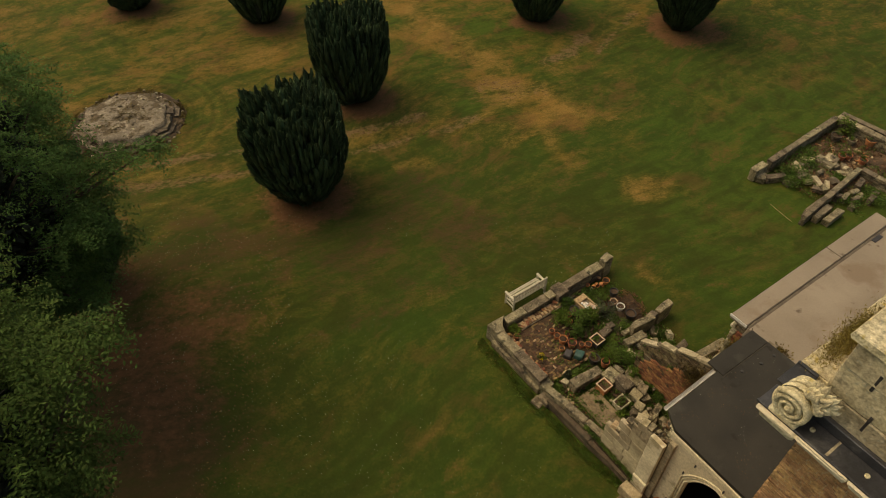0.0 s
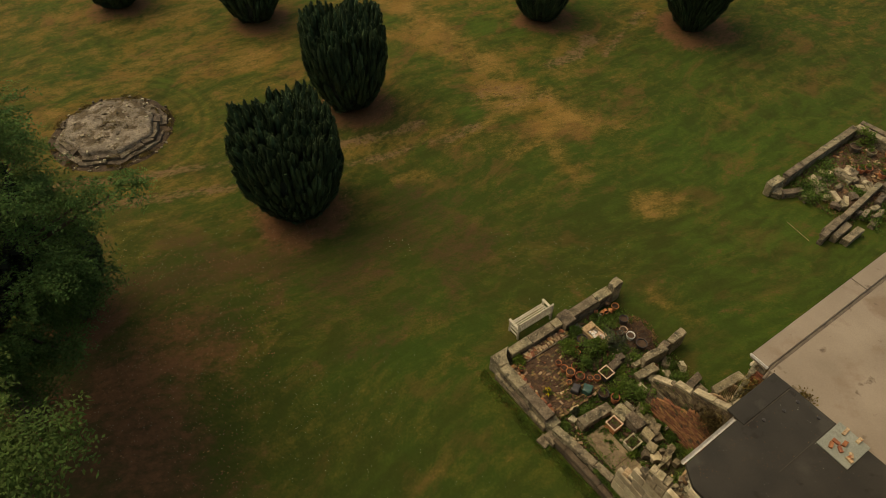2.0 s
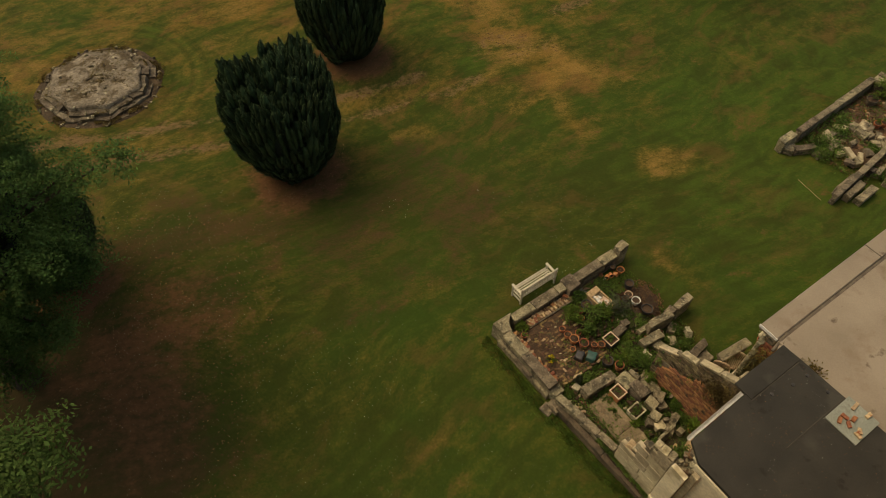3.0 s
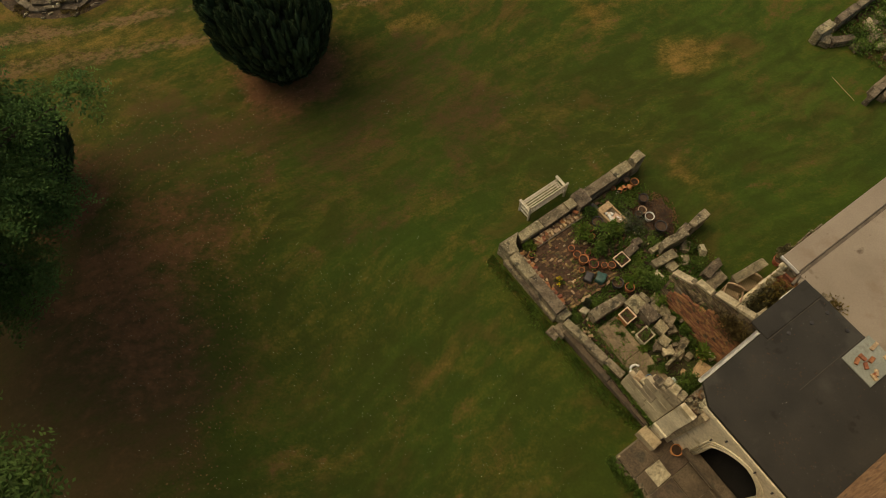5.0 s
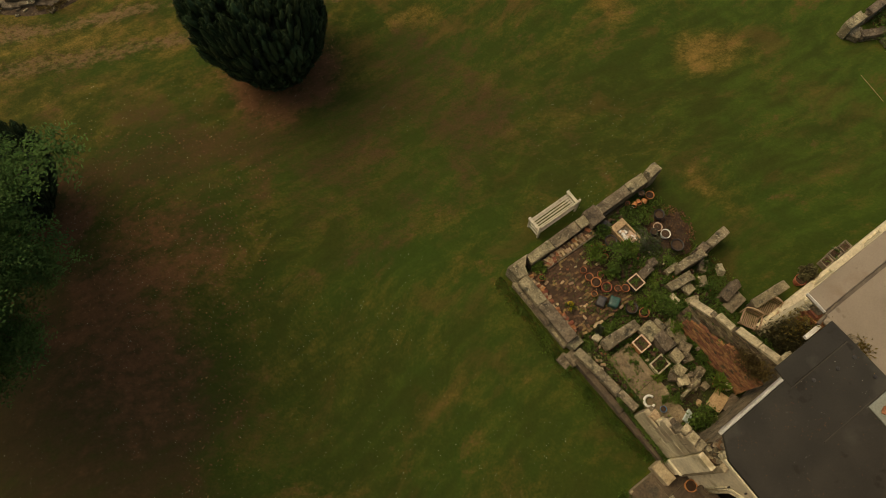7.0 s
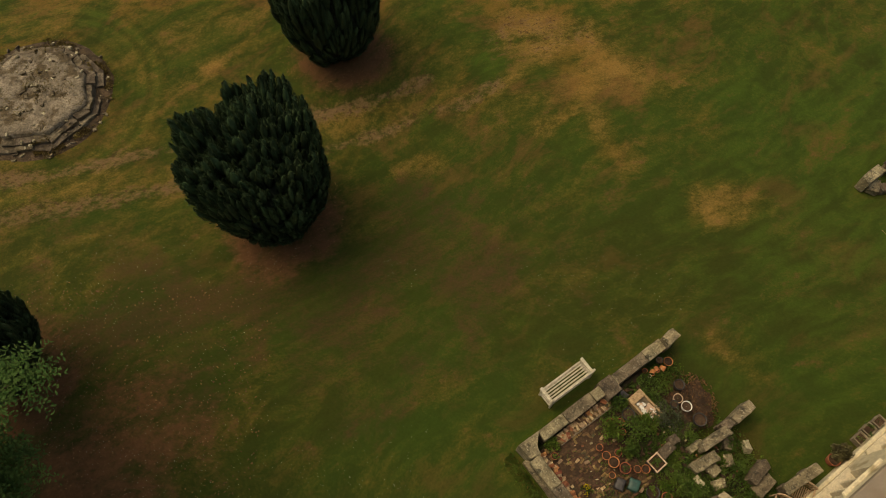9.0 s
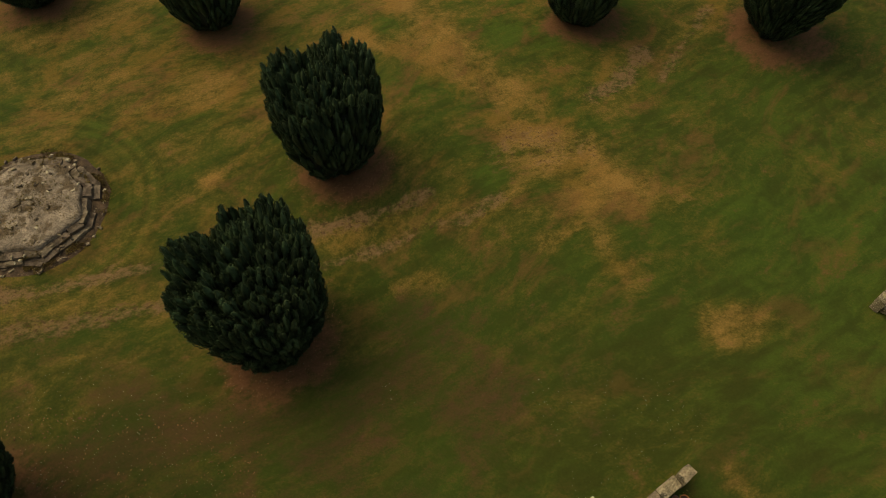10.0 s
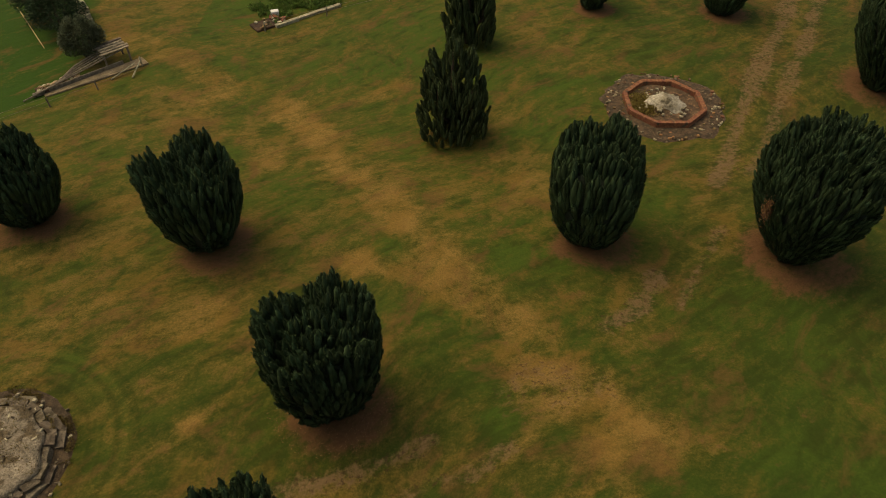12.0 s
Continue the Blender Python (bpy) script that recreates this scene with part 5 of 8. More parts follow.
def build_raised_walls():
    r = random.Random(77)
    # ruined end wall beside the doorway: stepped head, smooth stained face
    RENDER_STONE = material("stained_smooth_ashlar", (0.30, 0.248, 0.168), (0.47, 0.40, 0.28), 1.3, 26, 0.92, 0.35, (0.19, 0.145, 0.088), 1.6, 0.57, 0.12, contrast=1.1)
    south = raised_wall("wall_ruined_end", "tall ruined end wall of stained ashlar with stepped broken head", 11.90, 12.20, [(6.92, 1.62), (6.66, 1.90), (6.44, 2.10), (6.30, 2.62), (6.12, 3.05), (5.9, 3.30), (5.44, 3.40)], 0.36, (0.30, 0.62), RENDER_STONE, 78, 0.004, 0.0, 0.008, STONE)
    for v, z, w, h, mat in ((6.84, 1.66, 0.16, 0.12, STONE_WALL), (6.66, 1.88, 0.22, 0.12, BRICK_PALE), (6.47, 2.08, 0.16, 0.10, STONE_LICHEN), (6.34, 2.46, 0.18, 0.16, STONE_WALL), (6.20, 2.84, 0.16, 0.12, STONE), (6.04, 3.14, 0.16, 0.13, STONE_WALL), (5.80, 3.34, 0.20, 0.10, STONE_WALL), (5.56, 3.40, 0.16, 0.11, STONE)):
        part("head_stone", rough_block(0.26, w, h, int(v * 50), 0.03, 0.02), mat, south, m=place(0, 0).inverted() @ place(12.08 + r.uniform(-0.05, 0.05), v, z - 0.03, r.uniform(-14, 14)))
    # grassy ledge at its foot
    part("ledge", box(11.84, 11.92, 5.46, 7.1, -0.05, 0.56, 0.02), SOIL, south, "earthy ledge with grass")
    rng = np.random.default_rng(79)
    n = 1300
    pts = np.stack([rng.normal(11.88, 0.04, n), rng.uniform(5.35, 7.6, n), 0.58 + 0.16 * rng.random(n)], -1)
    attach("ledge_grass", leaf_mesh(pts, rng.normal(0, 0.5, (n, 3)) + np.array([-0.3, 0, 0.8]), 0.12, 0.025, LEAF_BUSH, rng), south, label="green grass growing on the ledge")
    # pier of clean ashlar, its head broken away
    pier = thing("stone_pier", AXES, "tall pale ashlar pier with broken head beside the arch", "wall", kind="structure")
    z = 0.0
    for k, h in enumerate((0.55, 0.42, 0.60, 0.62, 0.58, 0.60)):
        part("ashlar_block", box(11.84, 12.00, 4.94, 5.42, z + 0.001, z + h - 0.001, 0.006, 0.002, r), ASHLAR, pier)
        z += h
    part("rubble_core", box(12.0, 12.30, 4.95, 5.41, 0.0, 3.22, 0.02, 0.02, r), STONE, pier, "rough rubble core of the pier")
    part("base_moulding", box(11.79, 12.02, 4.90, 5.43, 0.92, 1.02, 0.03), ASHLAR, pier)
    for v, q in ((4.90, 0.035), (4.82, 0.03), (4.75, 0.02)):
        bm = bmesh.new()
        add_tube(bm, [(11.92 + 0.5 * (4.94 - v) + 0.2, v, 0.1), (11.92 + 0.5 * (4.94 - v) + 0.2, v, 1.6), (11.92 + 0.5 * (4.94 - v) + 0.2, v, 3.42)], q, 8)
        part("shaft", bm, ASHLAR, pier, smooth=True)
    part("return", box(12.04, 12.185, 4.74, 4.935, 0.0, 3.5, 0.01), STONE_WALL, pier, "weathered return beside the arch wall")
    for k in range(12):
        q = r.random()
        part("broken_stone", rough_block(r.uniform(0.08, 0.17), r.uniform(0.07, 0.14), r.uniform(0.06, 0.12), k + 70, 0.03, 0.02), (STONE, BRICK_BROWN, STONE)[k % 3], pier, m=pose(12.0 + 0.34 * q, r.uniform(4.98, 5.46), 3.18 + 0.42 * q * r.uniform(0.7, 1.0), r.uniform(-20, 20), r.uniform(-20, 20), r.uniform(0, 180)))
    # wall between garden and yard: brick facing below, stone above, pale sloping coping
    RUBBLE_FACE = material("brown_rubble_masonry", (0.085, 0.060, 0.036), (0.20, 0.150, 0.092), 4, 40, 0.94, 0.8, (0.05, 0.05, 0.022), 3.0, 0.56, 0.3, contrast=2.0)
    profile = [(8.42, 1.86), (7.76, 2.30), (7.74, 2.50), (7.16, 2.72), (7.14, 2.86), (5.72, 3.58)]
    yard = raised_wall("wall_yard", "ruined ramped garden wall with brick facing and pale coping", 15.02, 15.24, profile, 0.17, (0.14, 0.34), RUBBLE_FACE, 80, 0.012, 0.0, 0.022, STONE)
    for (va, za), (vb, zb) in ((profile[0], profile[1]), (profile[2], profile[3]), (profile[4], profile[5])):
        count = max(1, round((va - vb) / 0.6))
        for k in range(count):
            a, b = va + (vb - va) * k / count, va + (vb - va) * (k + 1) / count
            mid, zm = (a + b) / 2, za + (zb - za) * (k + 0.5) / count
            ln = math.hypot(a - b, (zb - za) / count)
            slope = math.degrees(math.atan2(zb - za, va - vb))
            bm = rough_block(0.22, ln - 0.012, 0.11, k + int(10 * va), 0.02, 0.025)
            part("coping_stone", bm, STONE_WALL, yard, m=pose(15.13, mid, zm + r.uniform(-0.01, 0.02), -slope))
    part("coping_block", rough_block(0.34, 0.32, 0.28, 5, 0.02, 0.03), STONE_WALL, yard, "square pale block ending the coping", m=pose(15.20, 5.86, 3.62, 0, 0, 3))
    part("brick_backing", box(14.98, 15.03, 5.74, 8.1, -0.05, 1.6), MORTAR, yard)
    shapes = [to_mesh(box(-0.05, 0.03, -0.105, 0.105, 0, 0.062, 0.008, 0.006, random.Random(k + 19)), BRICK_PATH) for k in range(5)]
    for row in range(29):
        z = 0.24 + 0.072 * row
        v = 8.16 - (0.11 if row % 2 else 0.0)
        while v > 5.75:
            head = min(2.25, 1.15 + 0.9 * (8.2 - v)) + 0.14 * math.sin(5 * v)
            if z < head and r.random() < 0.96:
                attach("brick", r.choice(shapes), yard, pose(14.965 + r.uniform(-0.012, 0.012), v - 0.105, z, r.uniform(-1, 1), r.uniform(-2, 2), r.uniform(-2, 2)))
            v -= 0.218
    n = 1500
    pts = np.stack([rng.normal(14.93, 0.05, n), rng.normal(6.1, 0.28, n), rng.normal(2.5, 0.32, n)], -1)
    pts = pts[(pts[:, 1] > 5.6)]
    tagged(attach("dry_creeper", leaf_mesh(pts, rng.normal(0, 0.6, (len(pts), 3)) + np.array([-0.3, 0, 0.6]), 0.12, 0.035, leaf_material("withered_creeper", (0.085, 0.062, 0.026), (0.17, 0.125, 0.05)), rng), yard, label="withered brown creeper on the wall"), kind="stuff")
    n = 1400
    pts = np.stack([rng.normal(14.96, 0.06, n), rng.uniform(6.2, 8.3, n), np.zeros(n)], -1)
    pts[:, 2] = np.array([ramp(profile, v) for v in pts[:, 1]]) - np.abs(rng.normal(0.45, 0.22, n))
    keep = (fractal(pts[:, 1], pts[:, 2], 0.5, 83) > 0.56) & (pts[:, 1] > 7.0)
    tagged(attach("wall_weeds", leaf_mesh(pts[keep], rng.normal(0, 0.6, (keep.sum(), 3)) + np.array([-0.5, 0, 0.3]), 0.08, 0.04, LEAF_BUSH, rng), yard, label="green weeds rooted in the wall face"), kind="stuff")


def build_near_garden():
    g1 = "weathered limestone garden wall with broad slab coping"
    wall_run("wall_garden_south", g1, (11.90, 12.15), (11.93, 9.72), 0.34, 0.78, 1, coping=1.25, cope_thick=0.15)
    wall_run("wall_garden_north", g1, (12.45, 12.52), (17.35, 12.52), 0.31, 0.70, 2, coping=1.05, cope_thick=0.15)
    wall_run("wall_plinth", "low plinth course along the foot of the wall", (11.76, 12.3), (11.80, 9.7), 0.24, 0.32, 3, coping=0.9, cope_thick=0.12)
    wall_run("wall_garden_low", "low limestone garden wall, broken and lichened", (11.82, 9.40), (12.12, 7.0), 0.20, 0.72, 4, coping=0.8, cope_thick=0.12)
    wall_run("wall_low_plinth", "low mossy plinth course along the garden wall", (11.71, 9.2), (11.86, 5.45), 0.16, 0.44, 5, coping=0.7, cope_thick=0.08, mat=TERRACE)
    # corner stone, a big triangular slab on the wall head
    bm = bmesh.new()
    pts = [(11.70, 12.72), (12.52, 12.70), (12.15, 12.42), (12.10, 12.12), (11.76, 12.20)]
    lo = [bm.verts.new((x, y, 0.0)) for x, y in pts]
    hi = [bm.verts.new((x + 0.01, y - 0.01, 0.80 + 0.02 * (k % 2))) for k, (x, y) in enumerate(pts)]
    bm.faces.new(lo[::-1]), bm.faces.new(hi)
    for k in range(5):
        bm.faces.new((lo[k], lo[(k + 1) % 5], hi[(k + 1) % 5], hi[k]))
    bmesh.ops.bevel(bm, geom=bm.edges[:], offset=0.03, segments=1, affect="EDGES")
    thing("corner_stone", AXES, "broad triangular limestone slab on the wall corner", "stone", mesh=to_mesh(bm, STONE))
    stone(15.05, 12.46, 0.0, 0.52, 0.52, 0.78, 0, label="square limestone block built into the garden wall", name="wall_block", group="")
    stone(17.62, 12.50, 0.0, 0.50, 0.34, 0.95, 4, label="upright limestone pier at the end of the wall", name="stone_pier", group="")
    # steps outside the gap
    stone(11.45, 9.42, 0.0, 0.34, 0.40, 0.16, 8, label="worn stone step at the gap in the wall", name="stone_step", group="steps at the gap")
    stone(11.68, 9.30, 0.0, 0.30, 0.42, 0.30, 4, label="worn stone step at the gap in the wall", name="stone_step", group="steps at the gap")
    # slab beside the doorway
    slab_mesh = to_mesh(box(-0.17, 0.17, -0.33, 0.33, 0, 0.46, 0.012, 0.008, random.Random(9)), material("buff_stone_slab", (0.31, 0.245, 0.155), (0.42, 0.34, 0.225), 2.5, 35, 0.92, 0.4, (0.22, 0.17, 0.10), 3.0, 0.62, 0.0, contrast=1.5))
    thing("stone_slab", place(11.62, 5.18, 0.0, 3), "flat buff stone slab on the terrace", "stone", mesh=slab_mesh)
    # terrace
    r = random.Random(12)
    terrace = thing("terrace_paving", AXES, "stained stone terrace in front of the arched opening", "paving", kind="structure")
    part("bed", box(10.55, 12.3, 1.0, 5.35, -0.1, 0.09), MORTAR, terrace)
    v = 5.32
    while v > 1.0:
        h = r.uniform(0.6, 0.95)
        u = 10.55
        while u < 12.25:
            w = min(r.uniform(0.55, 0.95), 12.28 - u)
            part("paving_slab", box(u + 0.012, u + w - 0.012, v - h + 0.012, v - 0.012, 0.07, 0.13 + r.uniform(-0.01, 0.012), 0.012, 0.008, r), TERRACE, terrace)
            u += w
        v -= h
    part("paving_slab", box(10.94, 11.50, 3.98, 4.54, 0.09, 0.150, 0.02, 0.02, r), STONE_PALE, terrace, "pale cream paving slab")
    for k in range(34):
        stone(10.52 + r.uniform(-0.09, 0.07), 5.28 - 0.125 * k, 0.0, r.uniform(0.06, 0.16), r.uniform(0.08, 0.16), r.uniform(0.08, 0.16), r.uniform(-40, 40), seed=k, label="small rubble stone edging the terrace", name="edging_stone", group="terrace edging")


def build_garden_floor():
    """Earth, moss and grass inside the near garden, rising a little above the lawn."""
    us, vs = np.arange(11.95, 18.6, 0.09), np.arange(5.45, 12.45, 0.09)
    gu, gv = np.meshgrid(us, vs, indexing="ij")
    wob = fractal(gu, gv, 1.1, 57) - 0.5
    reach = np.where(gv > 9.9, 17.3 - 0.25 * (gv - 9.9), 16.5) + 1.2 * wob
    lift = np.clip((reach - gu) / 0.9, 0, 1)
    rough = (fractal(gu, gv, 0.5, 51) - 0.5) * 0.10
    z = -0.06 + 0.32 * lift * lift * (3 - 2 * lift) + rough * (0.2 + lift)
    edge = np.minimum.reduce([gu - 11.95, 18.5 - gu, gv - 5.45, 12.4 - gv])
    z = np.where(edge < 0.10, -0.06, z)
    nx, ny = gu.shape
    idx = np.arange(nx * ny).reshape(nx, ny)
    faces = np.stack([idx[:-1, :-1], idx[1:, :-1], idx[1:, 1:], idx[:-1, 1:]], -1).reshape(-1, 4)
    m = material("earth_and_moss", (0.030, 0.042, 0.009), (0.042, 0.060, 0.011), 1.4, 30, 0.97, 0.9, (0.050, 0.034, 0.019), 1.3, 0.47, 0.0, bump_size=0.06, contrast=2.0)
    me = data_mesh(np.stack([gu, gv, z], -1).reshape(-1, 3), faces, m, True)
    ob = new("garden_floor", me)
    ob.matrix_basis = AXES
    tagged(ob, "mossy earth floor of the walled garden", "ground", kind="structure")
    # low weeds and grass all over it
    rng = np.random.default_rng(58)
    n = 46000
    wu, wv = rng.uniform(12.1, 17.4, n), rng.uniform(5.6, 12.2, n)
    dens = fractal(wu, wv, 0.9, 59)
    paved = ((wu < 14.4) & (wv > 9.75)) | ((wu > 12.65) & (wu < 13.35) & (wv > 6.1) & (wv < 8.6)) | ((wu > 15.05 + (7.9 - wv) * 0.12) & (wu < 15.7 + (7.9 - wv) * 0.25) & (wv < 7.9)) | ((wu > 16.3) & (wv > 10.1) & (wv < 11.4))
    sel = (dens > np.where(paved, 0.63, 0.41))
    wu, wv = wu[sel], wv[sel]
    n = len(wu)
    pts = np.stack([wu, wv, 0.29 + 0.07 * rng.random(n) * rng.random(n)], -1)
    gone = np.clip((wu - 16.4) / 0.6, 0, 1)
    pts[:, 2] -= 0.24 * gone
    me = leaf_mesh(pts, rng.normal(0, 0.6, (n, 3)) + np.array([0, 0, 0.7]), 0.085, 0.035, LEAF_BUSH, rng)
    ob = new("low_weeds", me)
    ob.matrix_basis = AXES
    tagged(ob, "low green weeds and moss over the garden floor", "weeds", kind="stuff")


build_garden_floor()
build_near_garden()
build_raised_walls()


# ---- brick floors of the near garden ----
def build_patio():
    r = random.Random(21)
    root = thing("brick_patio", AXES, "worn brown brick floor with moss in the joints", "paving", kind="structure")
    part("bed", box(12.14, 14.42, 9.62, 12.24, 0.1, 0.315), SOIL, root)
    shapes = [to_mesh(box(-0.085, 0.085, -0.040, 0.040, 0, 0.05, 0.010, 0.009, random.Random(k)), BRICK_BROWN) for k in range(6)]
    pale = [to_mesh(box(-0.08, 0.08, -0.042, 0.042, 0, 0.05, 0.012, 0.010, random.Random(k)), BRICK_PALE) for k in range(3)]
    for row in range(27):
        v = 9.70 + 0.093 * row
        u = 12.22 + (0.11 if row % 2 else 0)
        while u < 14.4:
            if r.random() < 0.68 and not (u > 13.75 and v > 10.3 and r.random() < 0.55):
                line = abs(u - 13.05) < 0.12 and r.random() < 0.4
                light = r.random() < (0.35 if line else 0.07)
                attach("brick", r.choice(pale if light else shapes), root, pose(u + r.uniform(-0.012, 0.012), v + r.uniform(-0.01, 0.01), 0.280 + r.uniform(-0.018, 0.018), r.uniform(-8, 8), r.uniform(-8, 8), r.uniform(-15, 15) + (90 if r.random() < 0.12 else 0)))
            u += 0.185
    reds = [to_mesh(box(-0.10, 0.10, -0.055, 0.055, 0, 0.07, 0.014, 0.010, random.Random(k + 9)), BRICK_RED) for k in range(4)]
    # ledge of broken brick under the long wall
    ledge = thing("brick_ledge", AXES, "low ledge of broken pale bricks along the wall", "paving", kind="structure")
    part("bed", box(12.85, 14.85, 12.02, 12.32, 0.1, 0.37), MORTAR, ledge)
    part("kerb", box(12.85, 14.85, 11.97, 12.02, 0.1, 0.40, 0.012, 0.01, r), TIMBER, ledge)
    for k in range(60):
        u, v = 12.90 + 0.066 * (k // 2) + r.uniform(-0.02, 0.02), 12.09 + 0.14 * (k % 2) + r.uniform(-0.02, 0.02)
        attach("brick", r.choice(pale + pale + shapes + reds[:1]), ledge, pose(u, v, 0.380 + r.uniform(-0.03, 0.04), r.uniform(-14, 14), r.uniform(-14, 14), 90 + r.uniform(-40, 40)))
    # loose red and pale brick edging behind the other wall
    edge = thing("brick_edging", AXES, "rough edging of red and pale bricks behind the wall", "edging", kind="structure")
    part("bed", box(12.12, 12.30, 9.9, 12.15, 0.1, 0.40), SOIL, edge)
    for k in range(34):
        attach("brick", r.choice(reds if r.random() < 0.62 else pale), edge, pose(12.21 + r.uniform(-0.06, 0.08), 12.10 - 0.066 * k, 0.39 + r.uniform(-0.02, 0.03), r.uniform(-12, 12), r.uniform(-12, 12), r.uniform(-35, 35)))
    for k in range(9):
        attach("brick", r.choice(shapes + shapes + pale), edge, pose(12.45 + 0.21 * k, 9.66 + r.uniform(-0.04, 0.04), 0.33, r.uniform(-10, 10), r.uniform(-10, 10), r.uniform(-12, 12)))


# ---- bench, chairs ----
def build_bench():
    """Faces +y; the back stands towards the wall."""
    root = thing("garden_bench", place(14.17, 13.34, 0.0, 0), "bleached white wooden garden bench facing the lawn", "bench")
    w = 0.80
    for x in (-w, w):
        part("back_leg", box(x - 0.035, x + 0.035, -0.26, -0.20, -0.02, 0.94, 0.01), BENCH_WOOD, root)
        part("front_leg", box(x - 0.035, x + 0.035, 0.22, 0.28, -0.02, 0.62, 0.01), BENCH_WOOD, root)
        part("armrest", box(x - 0.055, x + 0.055, -0.24, 0.32, 0.62, 0.66, 0.015), BENCH_WOOD, root)
        part("side_rail", box(x - 0.025, x + 0.025, -0.2, 0.22, 0.32, 0.39, 0.006), BENCH_WOOD, root)
        part("stretcher", box(x - 0.02, x + 0.02, -0.2, 0.22, 0.12, 0.17, 0.006), BENCH_WOOD, root)
    for k in range(6):
        y = -0.185 + 0.088 * k
        part("seat_slat", box(-w + 0.02, w - 0.02, y, y + 0.050, 0.40, 0.425, 0.006), BENCH_WOOD, root)
    part("seat_rail", box(-w + 0.035, w - 0.035, 0.235, 0.265, 0.31, 0.39, 0.006), BENCH_WOOD, root)
    part("top_rail", box(-w - 0.02, w + 0.02, -0.275, -0.225, 0.86, 0.94, 0.012), BENCH_WOOD, root)
    part("lower_rail", box(-w + 0.03, w - 0.03, -0.265, -0.225, 0.46, 0.51, 0.006), BENCH_WOOD, root)
    for k in range(19):
        x = -w + 0.085 + k * (2 * w - 0.17) / 18
        part("back_slat", box(x - 0.022, x + 0.022, -0.258, -0.236, 0.50, 0.87, 0.004), BENCH_WOOD, root)


def build_chair(u, v, turn):
    root = thing("slatted_chair", place(u, v, 0.0, turn) @ Matrix.Scale(0.84, 4), "weathered slatted garden armchair on the grass", "chair", "slatted chairs by the wing")
    for x in (-0.32, 0.32):
        part("front_leg", box(x - 0.025, x + 0.025, 0.22, 0.27, -0.02, 0.60, 0.006), CHAIR_WOOD, root)
        part("back_leg", box(x - 0.025, x + 0.025, -0.30, -0.25, -0.02, 0.82, 0.006), CHAIR_WOOD, root)
        bm = bmesh.new()
        add_tube(bm, [(x, -0.28, 0.62), (x * 1.08, -0.05, 0.64), (x * 1.08, 0.18, 0.63), (x * 0.98, 0.30, 0.60)], [0.03, 0.036, 0.036, 0.03], 7)
        part("armrest", bm, CHAIR_WOOD, root)
    for k in range(9):
        x = -0.27 + 0.0675 * k
        part("seat_slat", box(x - 0.019, x + 0.019, -0.25, 0.27, 0.40, 0.42, 0.004), CHAIR_WOOD, root)
    part("front_rail", box(-0.31, 0.31, 0.235, 0.265, 0.33, 0.40, 0.005), CHAIR_WOOD, root)
    bm = bmesh.new()
    add_tube(bm, [(-0.32, -0.29, 0.78), (-0.15, -0.31, 0.86), (0.15, -0.31, 0.86), (0.32, -0.29, 0.78)], 0.032, 7)
    part("top_rail", bm, CHAIR_WOOD, root)
    for k in range(8):
        x = -0.24 + k * 0.0686
        part("back_slat", box(x - 0.017, x + 0.017, -0.30, -0.278, 0.40, 0.82, 0.004), CHAIR_WOOD, root)


# ---- pots and plants ----
def leaf_bush(u, v, z, wide, high, n, leaf, mat, seed, label, name="garden_shrub", category="plant", group="garden shrubs", parent=None, upright=0.3):
    rng = np.random.default_rng(seed)
    m = max(6, n // 26)
    centres = rng.normal(0, 0.36, (m, 3)) * np.array([wide, wide, 0.0])
    rad = np.linalg.norm(centres[:, :2], axis=1)
    centres[:, 2] = high * (0.28 + 0.72 * rng.random(m)) * np.clip(1.15 - 0.75 * (rad / max(wide, 1e-3)) ** 2, 0.25, 1)
    cen, ups = [], []
    bm = bmesh.new()
    for c in centres:
        add_tube(bm, [(0.1 * c[0], 0.1 * c[1], -0.03), tuple(0.5 * c + np.array([0, 0, 0.1 * high])), tuple(c)], [0.010 + 0.008 * wide, 0.008, 0.004], 5)
        k = n // m
        off = rng.normal(0, 0.20, (k, 3)) * np.array([wide, wide, 0.55 * high]) * 0.8
        cen.append(c + off)
        ups.append(off * 1.2 + rng.normal(0, 0.3, (k, 3)) * leaf * 3 + np.array([0, 0, upright]) * leaf * 3)
    cen = np.concatenate(cen)
    cen[:, 2] = np.maximum(cen[:, 2], 0.01)
    if parent is None:
        root = thing(name, place(u, v, z), label, category, group)
        attach("foliage", leaf_mesh(cen, np.concatenate(ups), leaf, leaf * 0.55, mat, rng), root)
        part("stem", bm, BARK, root)
        return root
    bm.free()
    return attach("plant", leaf_mesh(cen, np.concatenate(ups), leaf, leaf * 0.55, mat, rng), parent, pose(0, 0, z), label)


